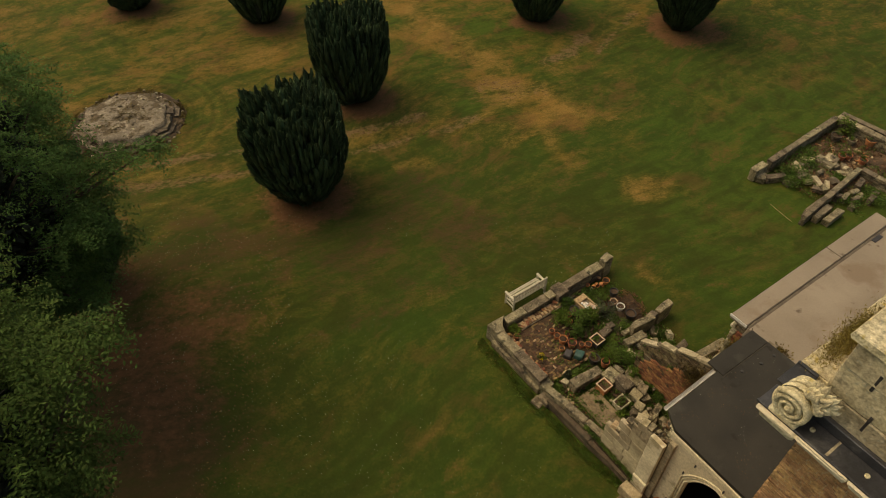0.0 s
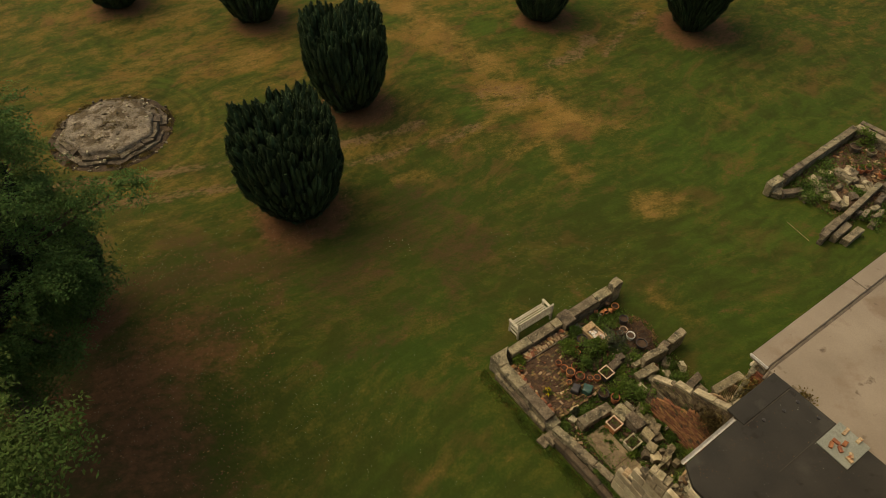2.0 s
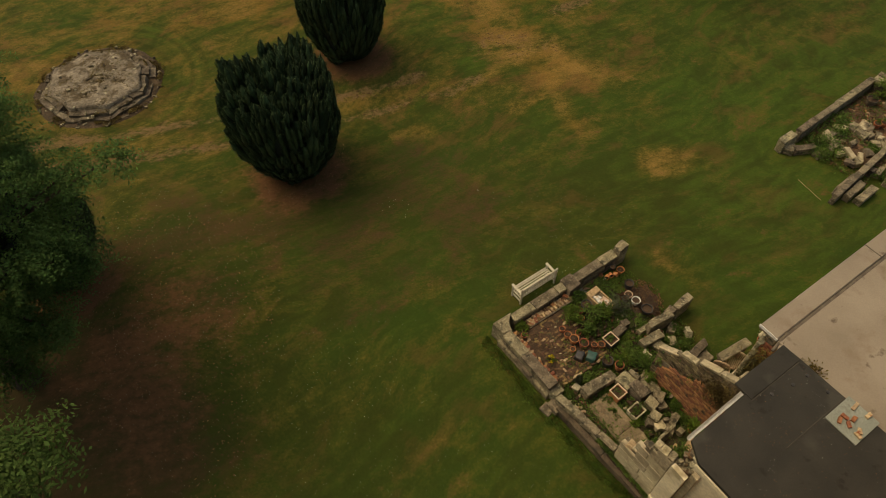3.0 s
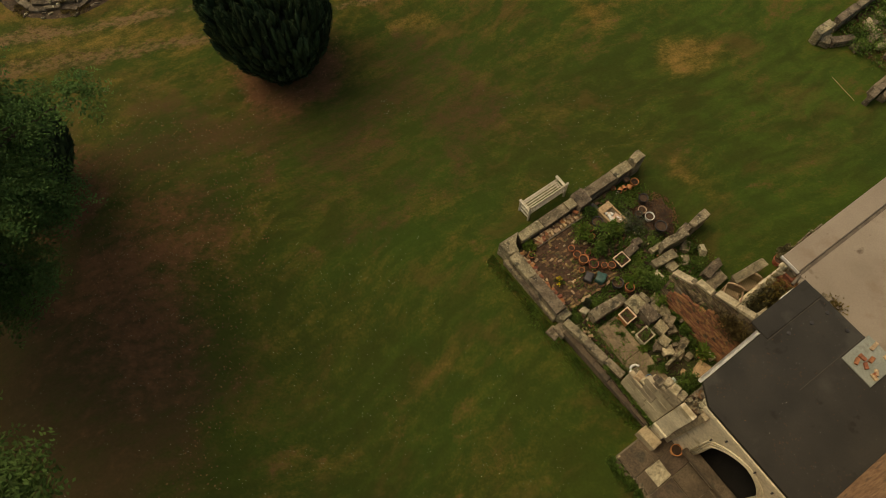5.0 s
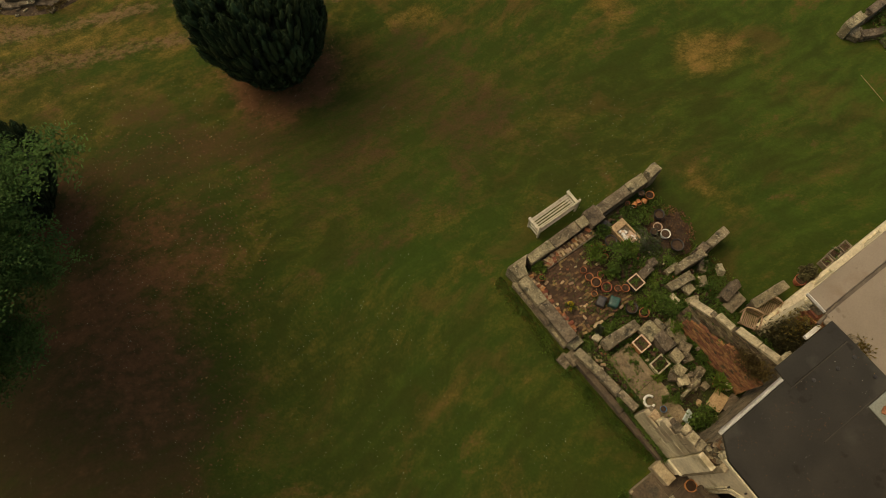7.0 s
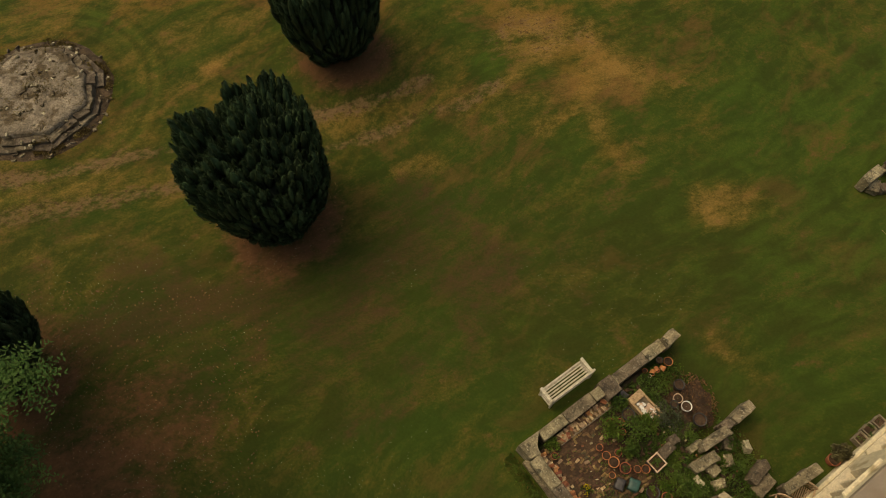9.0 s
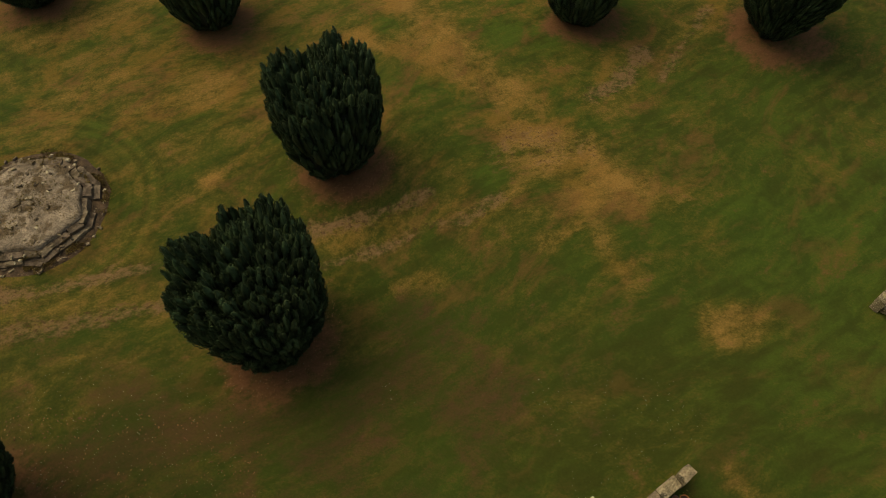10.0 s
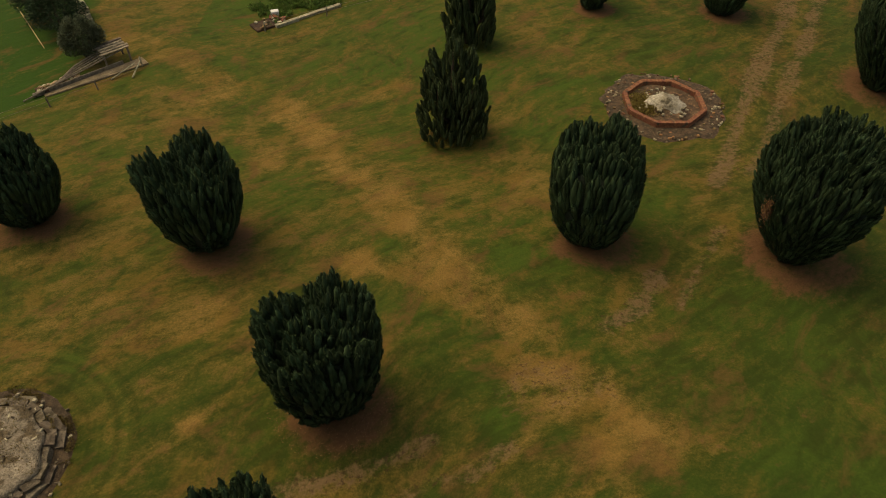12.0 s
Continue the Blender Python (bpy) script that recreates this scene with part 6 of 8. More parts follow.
def pot(u, v, z, radius, height, mat, label, plant=0, seed=0, tilt=0, group="plant pots"):
    root = thing("plant_pot", place(u, v, z + (0.5 * radius if tilt else 0), seed * 37 % 360, tilt), label, "pot", group)
    bm = bmesh.new()
    r, h = radius, height
    add_lathe(bm, [(0.02, 0), (0.68 * r, 0), (0.74 * r, 0.02), (0.90 * r, 0.76 * h), (0.99 * r, 0.78 * h), (r, h), (0.98 * r, h + 0.008), (0.87 * r, h), (0.85 * r, 0.8 * h), (0.80 * r, 0.70 * h)], 22)
    part("body", bm, mat, root, smooth=False)
    bm = bmesh.new()
    add_lathe(bm, [(0.85 * r, 0.80 * h), (0.5 * r, 0.84 * h), (0.01, 0.85 * h)], 14)
    part("soil", bm, SOIL, root)
    if plant:
        leaf_bush(0, 0, 0.8 * h, 1.1 * r, 1.3 * r, plant, 0.07, LEAF_LIGHT if seed % 2 else LEAF_BUSH, seed, "", parent=root)["kind"] = "stuff"
    return root


def square_pot(u, v, z, sx, sy, h, mat, rim, label, plant, seed):
    root = thing("square_planter", place(u, v, z, 3), label, "planter", "square planters")
    bm = bmesh.new()
    for x0, x1, y0, y1 in ((-sx, sx, -sy, -sy + 0.03), (-sx, sx, sy - 0.03, sy), (-sx, -sx + 0.03, -sy + 0.03, sy - 0.03), (sx - 0.03, sx, -sy + 0.03, sy - 0.03)):
        add_box(bm, x0, x1, y0, y1, 0, h - 0.03, 0.004)
    part("body", bm, mat, root)
    bm = bmesh.new()
    e = 0.018
    for x0, x1, y0, y1 in ((-sx - e, sx + e, -sy - e, -sy + 0.025), (-sx - e, sx + e, sy - 0.025, sy + e), (-sx - e, -sx + 0.025, -sy + 0.025, sy - 0.025), (sx - 0.025, sx + e, -sy + 0.025, sy - 0.025)):
        add_box(bm, x0, x1, y0, y1, h - 0.03, h, 0.006)
    part("rim", bm, rim, root)
    part("soil", box(-sx + 0.03, sx - 0.03, -sy + 0.03, sy - 0.03, h - 0.12, h - 0.05), SOIL, root)
    leaf_bush(0, 0, h - 0.06, sx * 1.3, 0.16, plant, 0.06, LEAF_BUSH, seed, "", parent=root)["kind"] = "stuff"


def build_pots():
    t = "terracotta plant pot with dark soil"
    for k, (u, v, r) in enumerate([(13.70, 10.99, 0.13), (13.74, 10.72, 0.165), (13.90, 10.40, 0.17), (13.48, 10.47, 0.10), (14.19, 10.17, 0.11), (14.38, 10.03, 0.13), (13.70, 11.28, 0.11), (14.05, 10.85, 0.11)]):
        pot(u, v, 0.31, r, 1.6 * r, TERRACOTTA, t, 40 if k in (2, 7) else 0, k)
    for k, (u, v, r) in enumerate([(14.45, 11.64, 0.13), (14.70, 11.47, 0.12), (14.57, 11.22, 0.10), (12.47, 11.86, 0.11)]):
        pot(u, v, 0.31, r, 1.5 * r, TERRACOTTA, "old mossy terracotta plant pot", 30 if k == 3 else 0, k + 20)
    for k, (u, v, r, h) in enumerate([(15.04, 11.51, 0.20, 0.26), (16.91, 11.28, 0.17, 0.28), (16.68, 10.14, 0.21, 0.24), (14.09, 9.43, 0.19, 0.30), (16.99, 12.20, 0.11, 0.18), (16.40, 10.93, 0.12, 0.2)]):
        pot(u, v, 0.28, r, h, PLASTIC_DARK, "large dark plastic plant pot", 60 if k == 3 else 0, k + 30)
    pot(16.63, 10.99, 0.2, 0.15, 0.24, TERRACOTTA_PALE, "faded plant pot with pale rim", 0, 41)
    pot(16.68, 10.66, 0.2, 0.165, 0.22, PLASTIC_WHITE, "dark pot with a white rim", 0, 42)
    pot(14.31, 9.09, 0.28, 0.16, 0.30, TERRACOTTA, "terracotta pot with a light green bushy plant", 220, 43)
    pot(14.71, 6.11, 0.28, 0.22, 0.22, TERRACOTTA, "broad terracotta bowl with a rosette fern", 0, 44)
    pot(17.27, 12.02, 0.06, 0.15, 0.2, TERRACOTTA, "terracotta pot on the grass edge", 0, 45)
    pot(16.44, 12.22, 0.2, 0.08, 0.13, TERRACOTTA, "small orange clay pot", 0, 46)
    for k, (u, v) in enumerate([(16.68, 12.10), (16.82, 12.12), (16.95, 12.05)]):
        pot(u, v, 0.2, 0.09, 0.16, TERRACOTTA, "toppled orange clay pot by the wall", 0, 47 + k, tilt=78)
    pot(16.45, 12.02, 0.2, 0.06, 0.1, PLASTIC_WHITE, "small pale grey pot", 0, 51)
    pot(12.03, 4.44, 0.12, 0.18, 0.30, TERRACOTTA, "terracotta pot on the terrace", 0, 52)
    square_pot(14.75, 9.98, 0.3, 0.20, 0.20, 0.28, PLASTIC_DARK, TERRACOTTA_PALE, "square planter with pale pink rim", 160, 1)
    square_pot(13.57, 8.40, 0.28, 0.20, 0.20, 0.34, TERRACOTTA, TERRACOTTA_PALE, "square terracotta planter with pale rim", 60, 2)
    square_pot(13.63, 7.60, 0.28, 0.24, 0.19, 0.26, STONE_PALE, STONE_PALE, "shallow pale stone trough with green plants", 260, 3)
    # broken collar of a chimney pot, on the concrete
    bm = bmesh.new()
    pts = [(0.165 * math.cos(a), 0.165 * math.sin(a), 0.06) for a in np.linspace(-0.5, 4.3, 22)]
    add_tube(bm, pts, 0.042, 8)
    thing("broken_ring", place(12.68, 6.94, 0.30, 40), "broken white ring lying on the concrete", "rubble", mesh=to_mesh(bm, PLASTIC_WHITE, True))
    pot(12.84, 6.53, 0.30, 0.10, 0.14, PLASTIC_BLUE, "small blue plastic pot", 0, 60)
    thing("crumpled_sheet", place(13.26, 5.95, 0.42, 20, 28), "crumpled pale mint plastic sheet", "sheet", mesh=to_mesh(rough_block(0.36, 0.24, 0.05, 7, 0.02, 0.01), CLOTH_MINT))
    for u, v, mat, lab in ((13.50, 10.16, PLASTIC_DARK, "dark grey plastic bag of compost"), (13.80, 9.90, PLASTIC_TEAL, "dark teal plastic bag of compost")):
        bm = rough_block(0.36, 0.30, 0.22, int(u * 10), 0.05, 0.07)
        thing("compost_bag", place(u, v, 0.31, 25), lab, "bag", mesh=to_mesh(bm, mat, True))
    # rosette fern in the bowl
    rng = np.random.default_rng(77)
    n = 90
    a = rng.uniform(0, 6.283, n)
    out = np.stack([np.cos(a), np.sin(a), rng.uniform(0.3, 1.1, n)], -1)
    root = thing("rosette_fern", place(14.71, 6.11, 0.46), "light green rosette fern growing in a bowl", "plant")
    attach("frond", leaf_mesh(out * 0.20 * rng.uniform(0.5, 1.2, (n, 1)), out, 0.34, 0.07, LEAF_LIGHT, rng, 0.7), root)


def build_shrubs():
    for k, (u, v, w, h) in enumerate([(14.37, 11.45, 0.42, 0.55), (14.90, 11.01, 0.48, 0.60), (15.30, 10.98, 0.40, 0.55), (14.40, 10.72, 0.30, 0.42)]):
        leaf_bush(u, v, 0.28, w, h, 900, 0.085, LEAF_BUSH if k % 2 else LEAF_LIGHT, 200 + k, "bushy green shrub crowding the pots")
    leaf_bush(15.95, 10.80, 0.25, 0.55, 0.6, 900, 0.06, LEAF_GREY, 210, "grey-green twiggy shrub with small pale flowers")
    for k, (u, v, w, h) in enumerate([(14.55, 9.2, 0.36, 0.30), (14.95, 8.86, 0.45, 0.45), (15.10, 8.62, 0.42, 0.55), (14.75, 8.20, 0.30, 0.55), (15.05, 9.25, 0.40, 0.26), (14.95, 7.48, 0.30, 0.38), (13.45, 7.35, 0.22, 0.2), (14.80, 6.95, 0.26, 0.4), (15.04, 11.90, 0.36, 0.4), (12.62, 12.2, 0.26, 0.3), (13.15, 9.36, 0.26, 0.35)]):
        leaf_bush(u, v, 0.26, w, h, 700, 0.075, LEAF_BUSH if k % 3 else LEAF_LIGHT, 220 + k, "low spreading green shrub among the stones")
    leaf_bush(13.50, 5.68, 0.28, 0.50, 0.75, 1700, 0.075, LEAF_BUSH, 240, "rounded dense green bush beside the building")
    leaf_bush(12.66, 10.62, 0.30, 0.20, 0.22, 160, 0.05, LEAF_LIGHT, 241, "small yellow-flowered plant on the brick floor")
    leaf_bush(12.60, 10.66, 0.36, 0.18, 0.20, 60, 0.06, FLOWER_YELLOW, 242, "small cluster of bright yellow flowers", name="flower_cluster", group="")
    leaf_bush(12.85, 9.46, 0.28, 0.2, 0.35, 220, 0.16, LEAF_GREY, 243, "spiky blue-green leafy plant", upright=1.5)
    leaf_bush(17.0, 9.0, 0.05, 0.45, 0.35, 600, 0.07, LEAF_BUSH, 244, "dark green weeds between the blocks")
    leaf_bush(16.35, 6.25, 0.10, 0.50, 1.0, 1300, 0.08, LEAF_BUSH, 247, "dark green overgrowth in the corner by the wing")
    leaf_bush(17.35, 5.95, 0.25, 0.60, 0.65, 900, 0.09, LEAF_GREY, 246, "dry twiggy overgrowth by the wing")
    for k, (u, v, w, h) in enumerate([(15.45, 9.05, 0.30, 0.30), (16.35, 8.95, 0.28, 0.25), (16.75, 8.45, 0.30, 0.25), (15.6, 8.3, 0.30, 0.30), (15.35, 9.75, 0.34, 0.22), (14.95, 9.60, 0.30, 0.18), (14.85, 8.05, 0.26, 0.4), (14.9, 7.15, 0.24, 0.42), (14.75, 6.55, 0.26, 0.36), (13.35, 6.55, 0.24, 0.2), (13.45, 8.85, 0.26, 0.2), (12.35, 9.35, 0.24, 0.16), (16.15, 9.95, 0.30, 0.18)]):
        leaf_bush(u, v, 0.22, w, h, 520, 0.065, (LEAF_BUSH, LEAF_LIGHT, LEAF_BUSH)[k % 3], 320 + k, "tangled green weeds growing between the blocks", name="weed_clump", group="weeds")
    rw = random.Random(88)
    for k in range(20):
        v = 9.2 - 0.15 * k
        leaf_bush(11.98 + 0.02 * k + rw.uniform(-0.12, 0.10), v, 0.28 + 0.1 * rw.random(), 0.15, 0.10, 110, 0.055, LEAF_BUSH if k % 3 else LEAF_DRY, 360 + k, "grass and weeds along the low wall", name="weed_clump", group="weeds")
    for k in range(14):
        r = random.Random(k)
        leaf_bush(r.uniform(12.2, 16.0), r.uniform(6.4, 9.4), 0.28, 0.2, 0.12, 160, 0.06, LEAF_BUSH, 260 + k, "low green weeds in the garden floor", name="weed_clump", group="weeds")


def build_rubble():
    S = stone
    # loose blocks on the open side
    S(16.55, 9.50, 0.0, 1.02, 0.30, 0.84, -4)
    S(17.18, 9.57, 0.0, 0.36, 0.26, 0.70, 3)
    S(17.75, 9.55, 0.0, 0.80, 0.30, 0.78, 6, (0, 3))
    S(16.05, 9.66, 0.0, 0.50, 0.20, 0.46, 2)
    S(15.88, 9.20, 0.0, 0.85, 0.30, 0.68, -6, (4, 0))
    S(15.98, 8.86, 0.2, 0.30, 0.30, 0.28, 10)
    S(15.84, 8.46, 0.2, 0.40, 0.26, 0.26, -20)
    S(15.41, 8.86, 0.28, 0.20, 0.32, 0.22, 5, mat=STONE_PALE)
    S(16.90, 9.18, 0.0, 0.42, 0.30, 0.35, 40, (10, 8))
    S(16.58, 8.80, 0.0, 0.40, 0.34, 0.30, -30)
    S(17.36, 8.70, 0.0, 0.34, 0.20, 0.30, 60, (0, 15), mat=STONE_PALE)
    S(17.02, 8.10, 0.0, 0.80, 0.26, 0.50, 6, (12, 0))
    S(16.95, 7.66, 0.0, 0.75, 0.36, 0.26, 2)
    S(15.24, 10.08, 0.28, 0.48, 0.28, 0.30, 8)
    S(15.62, 10.17, 0.28, 0.26, 0.24, 0.30, -8)
    S(15.10, 10.0, 0.28, 0.2, 0.2, 0.2, 20)
    # heap beside the concrete
    S(13.24, 8.98, 0.26, 1.28, 0.34, 0.42, -3, (0, 2), label="long upright limestone slab lying on its edge")
    S(14.08, 8.55, 0.26, 0.52, 0.52, 0.40, 6)
    S(14.40, 8.52, 0.30, 0.20, 0.40, 0.42, 8)
    S(14.44, 8.16, 0.30, 0.22, 0.26, 0.30, 20)
    S(14.62, 8.22, 0.26, 0.50, 0.36, 0.30, 30, (8, 5))
    S(14.68, 7.90, 0.26, 0.36, 0.34, 0.28, -15)
    S(14.14, 8.02, 0.28, 0.44, 0.56, 0.46, 4, (0, 4), label="large squared limestone block lying on its side")
    S(14.20, 7.52, 0.28, 0.36, 0.34, 0.36, 12, (6, -5))
    S(14.56, 7.55, 0.28, 0.30, 0.34, 0.34, 25)
    S(14.45, 7.30, 0.28, 0.34, 0.38, 0.22, -12)
    S(13.95, 7.10, 0.28, 0.30, 0.36, 0.36, 18)
    S(13.72, 7.06, 0.28, 0.24, 0.30, 0.28, 50, (14, 0))
    S(13.88, 6.82, 0.28, 0.34, 0.30, 0.26, -20, mat=STONE_WALL)
    S(14.10, 6.55, 0.28, 0.40, 0.26, 0.24, 30)
    S(14.36, 6.72, 0.28, 0.50, 0.20, 0.30, 12, (10, 0))
    S(13.86, 6.42, 0.28, 0.80, 0.10, 0.34, 4, (-18, 0), label="broken brown stone slab leaning on the heap")
    S(14.30, 6.30, 0.28, 0.22, 0.22, 0.22, 5)
    S(14.34, 5.74, 0.30, 0.60, 0.42, 0.08, 12, (-10, 6), mat=SANDSTONE, label="tan sandstone slab propped on rubble", name="stone_slab")
    S(14.62, 5.44, 0.28, 0.62, 0.32, 0.09, 8, (-12, 0), label="weathered curved slab propped on rubble", name="stone_slab")
    S(13.84, 6.04, 0.28, 0.20, 0.14, 0.14, 20, mat=SANDSTONE)
    S(14.84, 5.90, 0.28, 0.16, 0.24, 0.30, 5, mat=STONE_PALE)
    S(12.66, 9.36, 0.26, 0.26, 0.24, 0.20, 15, mat=STONE_PALE, label="round pale boulder at the wall gap", name="boulder", group="")
    S(12.02, 9.62, 0.0, 0.40, 0.30, 0.52, 8)
    r = random.Random(31)
    for k in range(16):
        S(r.uniform(13.9, 14.9), r.uniform(6.3, 8.7), 0.55 if k < 5 else 0.3, r.uniform(0.10, 0.2), r.uniform(0.08, 0.16), r.uniform(0.08, 0.14), r.uniform(0, 180), seed=k + 300, mat=STONE, label="small broken stone in the rubble heap", name="rubble_stone", group="rubble heap")
    for k in range(30):
        S(12.02 + r.uniform(-0.10, 0.28), r.uniform(6.9, 9.2), 0.30, r.uniform(0.07, 0.17), r.uniform(0.06, 0.13), r.uniform(0.06, 0.12), r.uniform(0, 180), seed=k + 700, mat=(STONE, STONE_WALL, BRICK_PALE)[k % 3], label="small broken stone fallen from the low wall", name="rubble_stone", group="low wall rubble")
    # hearth-like stone box
    box_root = thing("stone_trough", place(15.60, 11.38, 0.26, 3) @ Matrix.Scale(1.14, 4), "tan stone trough filled with pale pebbles", "trough")
    bm = bmesh.new()
    for x0, x1, y0, y1 in ((-0.24, 0.24, -0.42, -0.36), (-0.24, 0.24, 0.22, 0.44), (-0.24, -0.18, -0.36, 0.22), (0.18, 0.24, -0.36, 0.22)):
        add_box(bm, x0, x1, y0, y1, 0, 0.26, 0.012)
    part("body", bm, SANDSTONE, box_root)
    part("fill", box(-0.18, 0.18, -0.36, 0.22, 0.02, 0.19), MORTAR, box_root)
    for k in range(22):
        part("pebble", rough_block(r.uniform(0.07, 0.14), r.uniform(0.06, 0.11), 0.07, k, 0.015, 0.02), TERRACOTTA_PALE if k % 3 else PLASTIC_WHITE, box_root, m=pose(r.uniform(-0.13, 0.13), r.uniform(-0.32, 0.18), 0.185, 0, 0, r.uniform(0, 180)))
    thing("coal_bin", place(15.25, 12.02, 0.22, 10), "black open box beside the wall", "box", mesh=to_mesh(box(-0.22, 0.22, -0.14, 0.14, 0, 0.20, 0.02), PLASTIC_DARK))
    slab = thing("concrete_slab", AXES, "cracked concrete slab in the garden", "paving", kind="structure")
    part("concrete", box(12.50, 13.36, 7.35, 8.66, 0.1, 0.312, 0.02, 0.01, r), CONCRETE, slab)
    part("concrete", box(12.46, 13.38, 5.9, 7.34, 0.1, 0.305, 0.02, 0.01, r), CONCRETE, slab)
    bm = bmesh.new()
    add_lathe(bm, [(0.02, 0.21), (0.25, 0.20), (0.45, 0.17), (0.60, 0.12), (0.72, 0.05), (0.82, -0.04)], 48)
    for v in bm.verts:
        k = 1 + 0.75 * (value_noise(v.co.x * 2.2 + 30, v.co.y * 2.2 + 30, 1.0, 4) - 0.5)
        v.co.x, v.co.y, v.co.z = v.co.x * k * 1.12, v.co.y * k, v.co.z + r.uniform(-0.03, 0.03)
    ob = new("soil_bed", to_mesh(bm, SOIL, True))
    ob.matrix_basis = place(16.95, 10.75, 0.0)
    tagged(ob, "dark dug soil bed in the garden", "soil", kind="structure")
    rng = np.random.default_rng(91)
    n = 900
    a, q = rng.uniform(0, 6.283, n), 0.95 * np.sqrt(rng.random(n))
    pts = np.stack([16.95 + q * np.cos(a), 10.75 + q * np.sin(a), 0.20 - 0.20 * q * q + 0.05 * rng.random(n)], -1)
    ob = new("bed_litter", leaf_mesh(pts, rng.normal(0, 0.6, (n, 3)) + np.array([0, 0, 0.4]), 0.10, 0.035, FALLEN, rng))
    ob.matrix_basis = AXES
    tagged(ob, "reddish dead stalks and leaves on the soil bed", "leaves", kind="stuff")
    # beside the wing: long stone, low railed yard, bits
    beam = thing("stone_bench", place(17.77, 7.22, 0.0, -5), "long weathered stone slab set on short stone blocks", "bench")
    part("slab", rough_block(1.30, 0.28, 0.15, 66, 0.02, 0.03), STONE, beam, m=pose(0, 0, 0.62))
    for x in (-0.42, 0.40):
        part("support", rough_block(0.26, 0.22, 0.68, 67, 0.02, 0.02), STONE, beam, m=pose(x, 0, -0.03))
    for k in range(16):
        S(16.35 + r.random() * 0.4, 5.62 + r.random() * 0.9, 0.0, r.uniform(0.12, 0.3), r.uniform(0.1, 0.22), r.uniform(0.1, 0.25), r.uniform(0, 180), seed=k + 400, mat=BRICK_RED if k % 5 == 0 else STONE, label="broken brick and stone in the yard corner", name="rubble_stone", group="yard rubble")
    pot(19.16, 6.96, 0.0, 0.19, 0.30, TERRACOTTA, "orange terracotta pot with a spiky grey plant", 0, 70)
    leaf_bush(19.42, 6.98, 0.10, 0.27, 0.5, 900, 0.20, leaf_material("pale_tussock_blades", (0.15, 0.14, 0.075), (0.30, 0.27, 0.15)), 290, "spiky grey-green tussock plant beside the pot", upright=2.0)
    for k, (u, v) in enumerate(((20.30, 6.90), (20.72, 6.93), (21.16, 6.90))):
        square_pot(u, v, 0.0, 0.17, 0.14, 0.28, TIMBER, TIMBER, "dark old wooden planter box by the wing wall", 90 if k == 1 else 20, 20 + k)



def build_debris():
    """Chips of stone and brick, dead leaves and bright weeds over the garden floor."""
    rng = np.random.default_rng(404)
    for name, label, mat, n, size, tall in (("stone_chips", "broken chips of pale stone on the garden floor", STONE_WALL, 300, 0.05, 0.04), ("brick_chips", "broken chips of red brick on the garden floor", BRICK_PATH, 260, 0.05, 0.035), ("dark_clods", "dark clods of earth on the garden floor", SOIL, 420, 0.09, 0.06)):
        verts, faces = [], []
        for k in range(n):
            u, v = rng.uniform(12.2, 16.6), rng.uniform(5.9, 12.2)
            if (u > 14.7 and v < 8.3) or (u > 16.0 and v > 9.8) or (12.5 < u < 13.4 and v < 8.7) or (u < 14.2 and v > 9.8 and rng.random() < 0.7):
                continue
            if value_noise(u, v, 0.7, 405 + len(name)) < 0.5:
                continue
            a = rng.uniform(0, 6.283)
            sx, sy, sz = size * rng.uniform(0.4, 1.3), size * rng.uniform(0.3, 0.9), tall * rng.uniform(0.5, 1.2)
            base = len(verts)
            for z, q in ((-0.03, 1.0), (sz, 0.72)):
                for x, y in ((-1, -1), (1, -1), (1, 1), (-1, 1)):
                    x, y = x * sx * q * rng.uniform(0.7, 1.1), y * sy * q * rng.uniform(0.7, 1.1)
                    verts.append((u + x * math.cos(a) - y * math.sin(a), v + x * math.sin(a) + y * math.cos(a), 0.31 + z + rng.uniform(-0.01, 0.01)))
            for f in ((4, 5, 6, 7), (0, 1, 5, 4), (1, 2, 6, 5), (2, 3, 7, 6), (3, 0, 4, 7)):
                faces.append(tuple(base + i for i in f))
        ob = new(name, data_mesh(verts, faces, mat))
        ob.matrix_basis = AXES
        tagged(ob, label, "rubble", kind="stuff")
    for name, label, mat, n, leaf, seed in (("bright_weeds", "bright yellow-green weeds between the stones", LEAF_LIGHT, 9000, 0.06, 1), ("dead_leaves", "dry brown leaves among the stones", FALLEN, 5000, 0.055, 2)):
        u, v = rng.uniform(12.1, 17.6, n), rng.uniform(5.7, 12.2, n)
        sel = (fractal(u, v, 0.55, 410 + seed) > 0.56) & ~((u > 14.9) & (v < 8.2) & (u < 15.4)) & ~((u < 14.3) & (v > 9.8) & (rng.random(n) > 0.25))
        u, v = u[sel], v[sel]
        z = 0.30 + 0.10 * rng.random(len(u)) * (1 if seed == 1 else 0.3) - 0.22 * np.clip((u - 16.4) / 0.6, 0, 1)
        ob = new(name, leaf_mesh(np.stack([u, v, z], -1), rng.normal(0, 0.7, (len(u), 3)) + np.array([0, 0, 0.5 if seed == 1 else 0.0]), leaf, leaf * 0.5, mat, rng))
        ob.matrix_basis = AXES
        tagged(ob, label, "weeds" if seed == 1 else "leaves", kind="stuff")


build_patio()
build_bench()
build_chair(16.86, 6.97, 118)
build_chair(17.62, 6.93, 112)
build_pots()
build_shrubs()
build_rubble()
build_debris()


